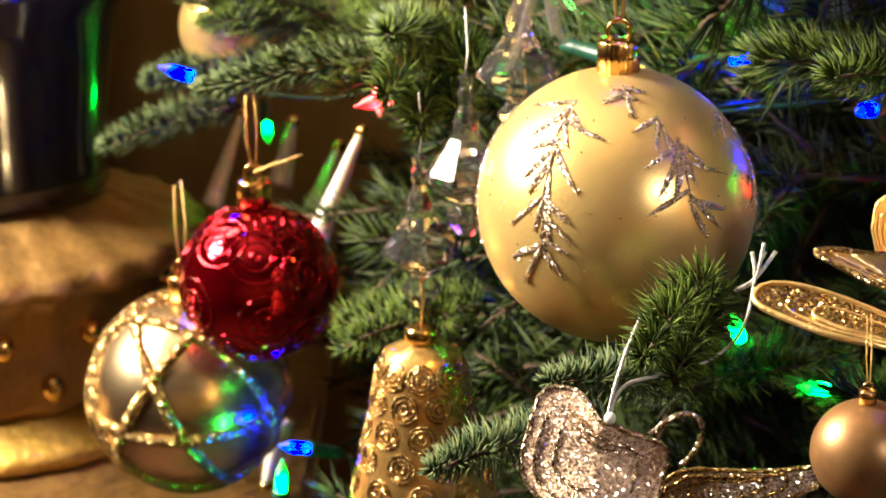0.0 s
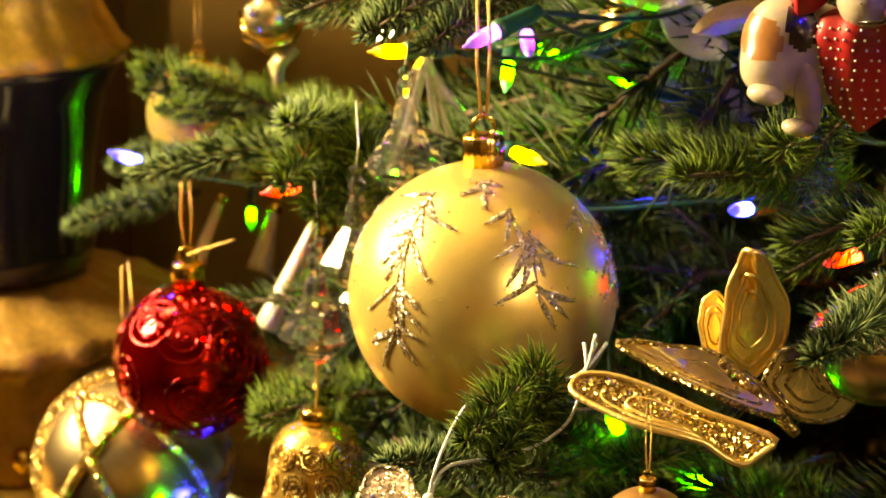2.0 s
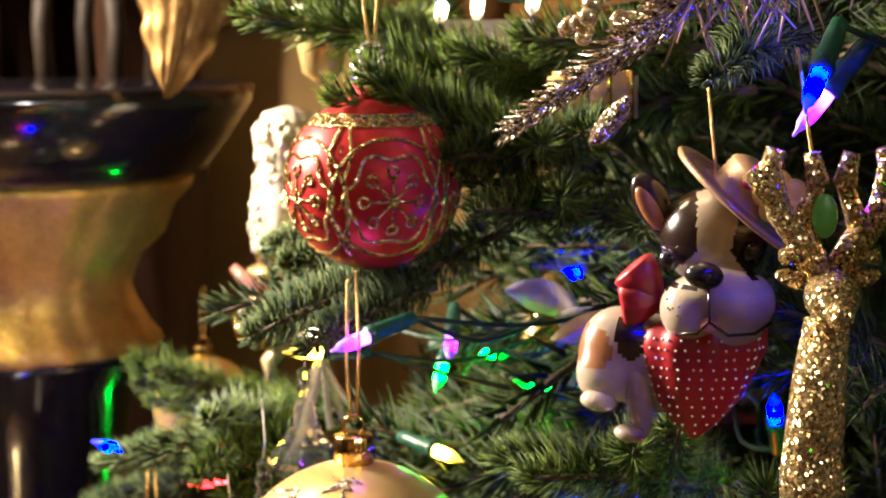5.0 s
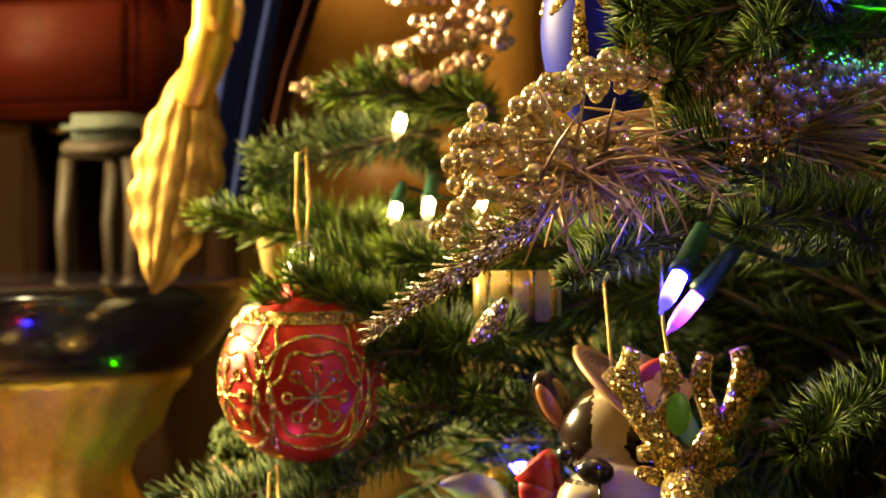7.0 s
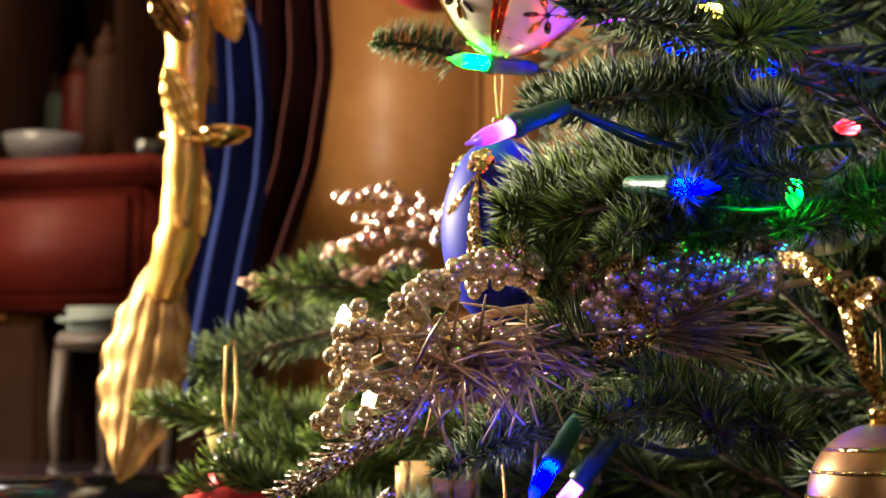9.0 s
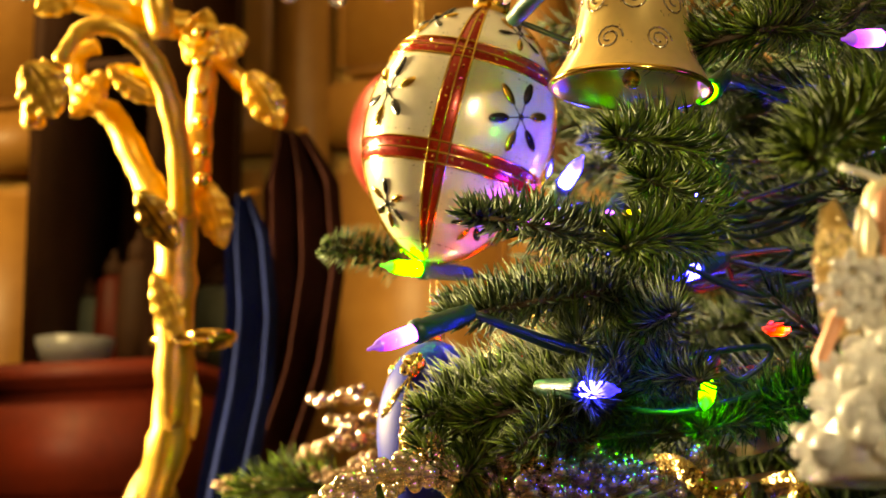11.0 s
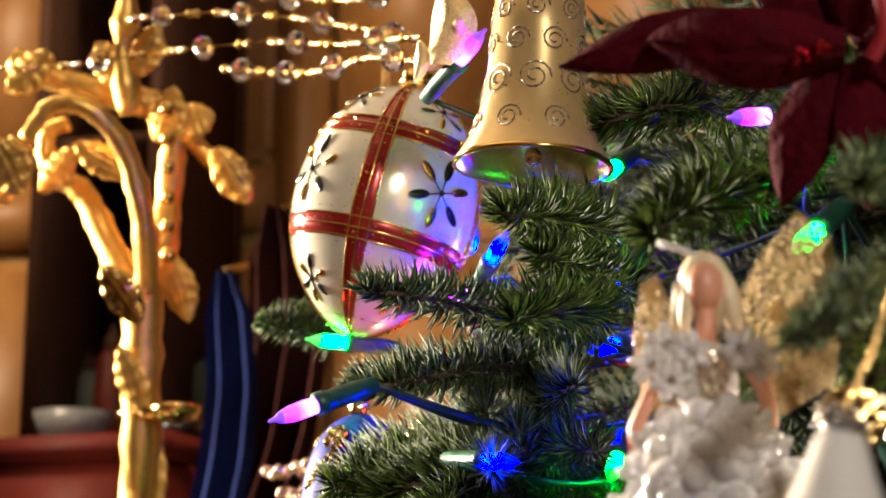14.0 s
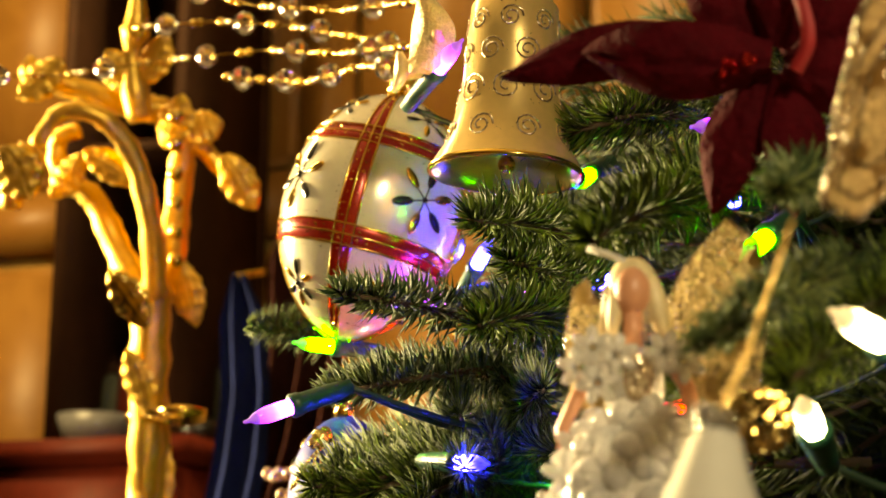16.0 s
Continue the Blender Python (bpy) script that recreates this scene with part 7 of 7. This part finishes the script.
def petal(base, tip, half, bulge, twist=0.0, point=1.0):
    """A broad ovate velvet petal with a midrib, side veins and a wavy edge, bulging towards the room."""
    base, tip = Vector(base), Vector(tip)
    d = tip - base
    view = (Vector((0.5, -0.06, 1.37)) - base).normalized()
    s = d.cross(view).normalized()
    s = (Matrix.Rotation(radians(twist), 3, d.normalized()) @ s).normalized()
    nrm = s.cross(d).normalized()
    nu, nv = 26, 12
    vs, fs = [], []
    for lay in (0, 1):
        for i in range(nu + 1):
            t = i / nu
            w = half * max(0.01, (math.sin(math.pi * (0.1 + 0.9 * t ** 1.25)) ** 0.8) * (1 - 0.25 * point * t))
            for j in range(nv + 1):
                u = -1 + 2 * j / nv
                vein = 0.035 * half * math.cos(26 * (t - 0.35 * abs(u)))
                lift = bulge * math.sin(math.pi * t) - 0.5 * bulge * t * t + 0.35 * half * (1 - u * u) - 0.12 * half * math.exp(-(u / 0.09) ** 2) + vein
                edge = 0.07 * half * math.sin(11 * t + 2 * u) * abs(u)
                vs.append(base + d * t + s * (u * w) + nrm * (lift + edge - lay * 0.0005))
    n = nv + 1
    for o in (0, (nu + 1) * n):
        for i in range(nu):
            for j in range(nv):
                q = (o + i * n + j, o + i * n + j + 1, o + (i + 1) * n + j + 1, o + (i + 1) * n + j)
                fs.append(q if o else q[::-1])
    return part("petal", (vs, fs), M["velvet"], pst)


for base, tip, half, bulge, twist in (((0.4360, 0.3560, 1.5245), (0.3849, 0.3500, 1.5175), 0.0078, 0.004, 18), ((0.4500, 0.3480, 1.5145), (0.4073, 0.3420, 1.5186), 0.0106, 0.005, -12),
                                      (C, (0.4328, 0.3610, 1.4830), 0.0082, 0.004, 14), ((0.4520, 0.3520, 1.5120), (0.4527, 0.3590, 1.4804), 0.0084, 0.004, -16),
                                      ((0.4440, 0.3520, 1.5180), (0.4340, 0.3500, 1.5440), 0.0100, 0.004, 10), ((0.4500, 0.3500, 1.5180), (0.4600, 0.3440, 1.5420), 0.0095, 0.004, -8),
                                      ((0.4520, 0.3500, 1.5130), (0.4780, 0.3550, 1.5080), 0.0100, 0.004, 6), ((0.4520, 0.3560, 1.5160), (0.4800, 0.3560, 1.5290), 0.0095, 0.004, 0)):
    petal(base, tip, half, bulge, twist)
strip(pst, [(0.4560, 0.3380, 1.5310), (0.4590, 0.3370, 1.5210), (0.4594, 0.3380, 1.5140), (0.4560, 0.3410, 1.5090)], 0.0017, "velvet_light", "petal_edge")
for _ in range(9):
    c = C + Vector((brng.gauss(-0.004, 0.0022), -0.0135 + brng.gauss(0, 0.001), brng.gauss(-0.002, 0.0016)))
    part("stamen", moved(ball(0.0011, 10, 8), Matrix.Translation(c)), M["red_mirror"], pst, "shiny red beaded stamen")

# Angel doll
A_ = 0.00011
arng = random.Random(31)
doll = [(blob(0, 0, 0, 38, 40, 52), "skin"), (blob(0, 18, 14, 50, 44, 60), "hair"), (blob(-34, 10, -28, 18, 26, 66, tilt=8), "hair"), (blob(48, 8, -28, 22, 26, 72, tilt=-12), "hair"),
        (tube([(0, 0, -40), (0, 2, -80), (0, 6, -120)], 20, 10), "skin"), (blob(0, 15, -190, 62, 40, 90), "lace"), (blob(10, -22, -180, 30, 16, 52), "glit_brown"),
        (tube([(-68, 5, -140), (-110, 0, -210), (-142, -14, -280), (-140, -18, -315)], 17, 10, taper=lambda t: 1.1 - 0.35 * t), "skin"),
        (tube([(75, 5, -140), (108, 0, -200), (118, -14, -270), (112, -18, -300)], 17, 10, taper=lambda t: 1.1 - 0.35 * t), "skin"),
        (lathe([(50, -230), (95, -290), (140, -380), (175, -500), (160, -510), (2, -500)], 28), "lace")]
for _ in range(46):
    t = arng.uniform(-2.2, 2.2)
    pts = [(50 * math.sin(t) * 0.7, 20 - 40 * math.cos(t) * 0.8, 40), (58 * math.sin(t), 15 - 46 * math.cos(t) * 0.7, arng.uniform(-20, 10)), (arng.uniform(52, 76) * math.sin(t), 20 - 40 * math.cos(t) * 0.5, arng.uniform(-110, -60))]
    doll.append((tube(pts, 2.2, 4), "hair"))
for _ in range(96):
    t = arng.uniform(-2.0, 2.0)
    z = arng.uniform(-480, -255)
    r = np.interp(-z, [230, 290, 380, 500], [50, 95, 140, 175]) * arng.uniform(0.95, 1.1)
    s = arng.uniform(16, 32)
    if _ % 3:
        doll.append((blob(r * math.sin(t), -r * math.cos(t), z, s, s, s, 14), "petal_crystal" if _ % 2 else "clear_bead"))
    else:
        for k in range(5):
            q = 2 * math.pi * k / 5 + z
            doll.append((blob(r * math.sin(t) + 26 * math.cos(q), -r * math.cos(t) - 8, z + 26 * math.sin(q), 24, 7, 14, 10, -math.degrees(q)), "petal_crystal"))
for cx, cz in ((-78, -120), (64, -130), (-30, -135), (30, -265), (-70, -190), (100, -150), (-105, -160)):
    for k in range(6):
        t = 2 * math.pi * k / 6 + cx
        doll.append((blob(cx + 24 * math.cos(t), -38, cz + 24 * math.sin(t), 22, 9, 13, 10, -math.degrees(t)), "lace"))
    doll.append((blob(cx, -44, cz, 10, 8, 10, 8), "crystal"))
for side, wpts in ((-1, [(-40, 60, -80), (-95, 60, 40), (-120, 60, 20), (-140, 60, -80), (-125, 60, -210), (-60, 60, -260)]), (1, [(40, 70, -60), (110, 75, 70), (190, 80, 165), (250, 80, 120), (270, 80, -20), (250, 80, -180), (120, 70, -260)])):
    cx = sum(p[0] for p in wpts) / len(wpts)
    cz = sum(p[2] for p in wpts) / len(wpts)
    vs = [(cx, 45, cz), (cx, 50, cz)]
    n = len(wpts)
    for y in (0, 5):
        vs += [(p[0], p[1] + y, p[2]) for p in wpts]
    fs = []
    for i in range(n):
        j = (i + 1) % n
        fs += [(0, 2 + i, 2 + j), (1, 2 + n + j, 2 + n + i), (2 + i, 2 + n + i, 2 + n + j, 2 + j)]
    doll.append(((vs, fs), "veil"))
    doll.append((tube(wpts, 4, 5, True), "crystal"))
doll.append((tube([(-88, 10, 92), (-50, 0, 78), (-10, 0, 58), (5, 0, 54)], 7, 6), "white"))
fused("angel_doll", "fairy doll in a white beaded dress with glittered wings", "doll", [(moved(p, Matrix.Diagonal((A_, A_, A_, 1))), k) for p, k in doll], (0.4189, 0.3402, 1.4616), 12)

# Small white bell with a glitter knot
wb = thing("white_bell_ornament", "small white porcelain bell on a gold tinsel cord", "bell ornament", (0.4584, 0.2328, 1.4146), 0)
wb.matrix_basis = wb.matrix_basis @ Matrix.Rotation(radians(6), 4, "Y")
w_ = 0.0001
part("body", lathe([(r * w_, z * w_) for r, z in [(2, 12), (26, 10), (40, -6), (58, -60), (82, -120), (98, -152), (92, -154), (70, -112), (2, -60)]], 40), M["white"], wb)
part("rim", lathe([(96 * w_, -150 * w_), (101 * w_, -153 * w_), (100 * w_, -160 * w_), (92 * w_, -158 * w_)], 40), M["gold"], wb)
kn = [moved(ball(8 * w_, 8, 6), Matrix.Translation((brng.uniform(-34, 34) * w_, brng.uniform(-30, 10) * w_, brng.uniform(8, 42) * w_))) for _ in range(46)]
for piece in kn:
    part("silver_bead", piece, M["glit_silver"], wb)
part("hanging_loop", tube([(0.0 * w_, 0, 30 * w_), (40 * w_, 0, 130 * w_), (70 * w_, 0, 250 * w_), (95 * w_, 0, 350 * w_)], 0.0003, 5), M["cord"], wb)
gdisc = thing("glitter_disc_ornament", "clear disc ornament covered with gold glitter", "disc ornament", (0.4526, 0.3040, 1.4267), 10)
part("disc", moved(lathe([(0.001, -0.0012), (0.0063, -0.001), (0.0068, 0), (0.0063, 0.001), (0.001, 0.0012)], 36), Matrix.Rotation(radians(90), 4, "X")), M["glit_gold"], gdisc)

# Gauze butterfly at the edge of the tree
gauze = thing("gauze_butterfly_ornament", "bronze gauze butterfly with beaded glitter edges", "butterfly ornament", (0, 0, 0))
wing(gauze, [(0.4731, 0.2602, 1.4571), (0.4747, 0.2585, 1.4661), (0.4779, 0.2562, 1.4803), (0.4834, 0.2548, 1.4936), (0.4913, 0.2661, 1.5032), (0.4930, 0.2817, 1.4869), (0.4859, 0.2837, 1.4688), (0.4779, 0.2724, 1.4587)], "bronze gauze wing with a glittered edge", "gauze", 0.0007, "glit_pale")

# ---- bead garlands ----
def garland(points, label="fine wire garland with clear crystal and gold beads"):
    g = thing("bead_garland", label, "garland", (0, 0, 0), group="bead garlands")
    P = [Vector(p) for p in points]
    dense = []
    for i in range(len(P) - 1):
        for k in range(12):
            dense.append(P[i].lerp(P[i + 1], k / 12))
    dense.append(P[-1])
    part("wire", tube(dense, 0.0005, 5), M["gold"], g)
    for i, p in enumerate(dense):
        if i % 12 == 5:
            part("crystal_bead", moved(ball(0.0062, 10, 7), Matrix.Translation(p)), M["crystal"], g, smooth=False)
        elif i % 12 in (1, 9, 10):
            part("gold_bead", moved(ball(0.0024, 10, 7), Matrix.Translation(p)), M["gold"], g)
        elif i % 12 in (2, 3):
            part("tube_bead", tube([dense[i - 1].lerp(p, 0.2), p], 0.0016, 8), M["champagne"], g)
    return g


garland([(-0.1029, 0.8376, 1.7204), (-0.0328, 0.8399, 1.7147), (0.0328, 0.8390, 1.7167), (0.1034, 0.8205, 1.7089), (0.1591, 0.7888, 1.6907), (0.2196, 0.7374, 1.6718)])
garland([(0.0121, 0.8382, 1.7375), (0.0645, 0.8343, 1.7342), (0.1155, 0.8213, 1.7215), (0.1729, 0.7916, 1.6978), (0.2194, 0.7379, 1.6693)])
garland([(0.0800, 0.8162, 1.6951), (0.1125, 0.8071, 1.6868), (0.1421, 0.7867, 1.6766), (0.1879, 0.7495, 1.6686), (0.2270, 0.7225, 1.6538)])
garland([(0.0285, 0.8377, 1.7616), (0.0994, 0.8137, 1.7319), (0.1606, 0.7843, 1.7120), (0.2234, 0.7338, 1.6920)])


# ---- light string ----
def bulb(at, toward, colour, size=1.0):
    """A miniature lamp in its socket; toward: where the tip of the bulb points."""
    at, toward = Vector(at), Vector(toward)
    b = thing("string_light_bulb", "lit %s miniature bulb in a dark green socket" % colour, "light bulb", (0, 0, 0), group="tree lights")
    d = (toward - at).normalized()
    b.matrix_basis = Matrix.Translation(at) @ d.to_track_quat("Z", "Y").to_matrix().to_4x4() @ Matrix.Diagonal((size, size, size, 1))
    part("glass", SHARED["glass_" + colour], None, b)
    part("socket", SHARED["socket"], None, b)
    return b


SHARED = {"socket": mesh_of("socket", *lathe([(0.0012, -0.024), (0.0028, -0.0235), (0.0034, -0.016), (0.0036, -0.004), (0.0042, -0.003), (0.0042, 0.0), (0.0030, 0.0008)], 16), M["socket"])}
for key in GLOWS:
    SHARED["glass_" + key] = mesh_of("glass", *lathe([(0.0027, 0.0), (0.0029, 0.004), (0.0028, 0.010), (0.0020, 0.0145), (0.0008, 0.0165), (0.0006, 0.0185), (0.0001, 0.019)], 16), M["tip_" + key])
BULBS = [
    ((-0.1145, 0.9538, 1.1443), (-0.1359, 0.9421, 1.1546), "blue"), ((-0.0094, 0.8055, 1.1682), (-0.0293, 0.7934, 1.1662), "red"), ((-0.0699, 0.8709, 0.9531), (-0.0680, 0.8677, 0.9758), "green"),
    ((0.1715, 0.7467, 1.0557), (0.1591, 0.7378, 1.0607), "green"), ((0.1405, 0.8401, 1.1762), (0.1508, 0.8310, 1.1795), "blue"), ((0.0808, 0.8704, 1.2130), (0.0798, 0.8571, 1.2037), "green"),
    ((0.0845, 0.8289, 1.1798), (0.1003, 0.8181, 1.1771), "yellow"), ((-0.0208, 0.9500, 1.1384), (-0.0196, 0.9370, 1.1296), "red"), ((-0.1050, 1.2422, 1.0462), (-0.1035, 1.2299, 1.0395), "green"),
    ((0.0895, 0.8469, 1.2310), (0.0908, 0.8345, 1.2241), "violet"), ((0.2327, 0.7681, 1.1520), (0.2245, 0.7670, 1.1497), "red"),
    ((0.0812, 0.7047, 1.2537), (0.0700, 0.6921, 1.2498), "violet"), ((0.1396, 0.8198, 1.2123), (0.1190, 0.8075, 1.2192), "green"), ((0.0934, 0.8952, 1.2160), (0.1031, 0.8966, 1.2149), "green"),
    ((0.1830, 0.7488, 1.1753), (0.1765, 0.7379, 1.1773), "blue"), ((0.2591, 0.6053, 1.3551), (0.2556, 0.6041, 1.3506), "violet"), ((0.2424, 0.7169, 1.1741), (0.2330, 0.6961, 1.1815), "green"),
    ((0.0387, 0.7968, 1.2304), (0.0210, 0.7840, 1.2321), "yellow"),
    ((0.0285, 0.8444, 1.2324), (0.0169, 0.8315, 1.2300), "white"), ((0.2560, 0.5739, 1.3622), (0.2520, 0.5622, 1.3520), "blue"), ((0.0771, 0.8941, 1.3866), (0.0780, 0.8838, 1.3810), "white"),
    ((0.0797, 0.8971, 1.4332), (0.0793, 0.8861, 1.4215), "white"), ((0.1236, 0.8842, 1.3903), (0.1241, 0.8738, 1.3848), "white"), ((0.0958, 0.8882, 1.3892), (0.0971, 0.8779, 1.3822), "white"),
    ((0.2526, 0.5312, 1.4702), (0.2411, 0.5183, 1.4634), "violet"), ((0.2132, 0.6594, 1.5151), (0.2049, 0.6493, 1.5150), "green"), ((0.3006, 0.5663, 1.4536), (0.3108, 0.5587, 1.4521), "blue"),
    ((0.2691, 0.6448, 1.5285), (0.2605, 0.6326, 1.5234), "violet"), ((0.2992, 0.6936, 1.5379), (0.2918, 0.6815, 1.5354), "yellow"), ((0.3501, 0.7112, 1.4921), (0.3463, 0.7000, 1.4906), "red"),
    ((0.2659, 0.6483, 1.4778), (0.2631, 0.6374, 1.4761), "red"), ((0.3339, 0.6192, 1.4593), (0.3346, 0.6098, 1.4533), "green"), ((0.3018, 0.6437, 1.5174), (0.2878, 0.6388, 1.5237), "yellow"),
    ((0.2643, 0.6938, 1.5533), (0.2731, 0.6842, 1.5602), "blue"), ((0.2893, 0.5723, 1.5997), (0.3002, 0.5637, 1.6053), "violet"), ((0.4053, 0.5337, 1.5566), (0.3963, 0.5208, 1.5533), "violet"),
    ((0.3428, 0.5883, 1.5594), (0.3418, 0.5784, 1.5544), "green"), ((0.2814, 0.7022, 1.5406), (0.2814, 0.6927, 1.5352), "violet"), ((0.4286, 0.4577, 1.4998), (0.4262, 0.4495, 1.4950), "green"), ((0.2981, 0.6489, 1.5158), (0.2942, 0.6422, 1.5159), "blue"),
    ((0.3225, 0.6689, 1.5101), (0.3181, 0.6576, 1.5062), "blue"), ((0.3849, 0.6446, 1.5606), (0.3822, 0.6336, 1.5581), "blue"),
    ((0.1321, 0.7346, 1.0833), (0.1284, 0.7274, 1.0933), "green"), ((-0.0584, 0.9049, 0.9607), (-0.0691, 0.8962, 0.9662), "blue"), ((0.1459, 0.8794, 1.2579), (0.1387, 0.8681, 1.2578), "blue"),
    ((0.2423, 0.7244, 1.2206), (0.2418, 0.7155, 1.2291), "blue"),
    
    ((0.2818, 0.7343, 1.5295), (0.2739, 0.7215, 1.5313), "blue"), ((0.3176, 0.7073, 1.5477), (0.3124, 0.6976, 1.5389), "blue"),
    ((0.4758, 0.3084, 1.4423), (0.4702, 0.2950, 1.4445), "white"), ((0.4532, 0.3680, 1.4335), (0.4533, 0.3564, 1.4363), "white"),
]
for at, toward, colour in BULBS:
    bulb(at, toward, colour)
wires = thing("light_string_wire", "dark green wire of the tree lights", "wire", (0, 0, 0))
order = sorted(BULBS, key=lambda b: b[0][2])
for (a, ta, _), (b, tb, _) in zip(order, order[1:]):
    a = Vector(a) + (Vector(a) - Vector(ta)).normalized() * 0.023
    b = Vector(b) + (Vector(b) - Vector(tb)).normalized() * 0.023
    if (a - b).length < 0.3:
        mid = (a + b) / 2 + (TRUNK + Vector((0, 0, a.z)) - a).normalized() * 0.07
        limb("wire", [a, a.lerp(mid, 0.5) + Vector((0, 0, -0.01)), mid, mid.lerp(b, 0.5) + Vector((0, 0, -0.01)), b], 0.0011, wires, "wire")
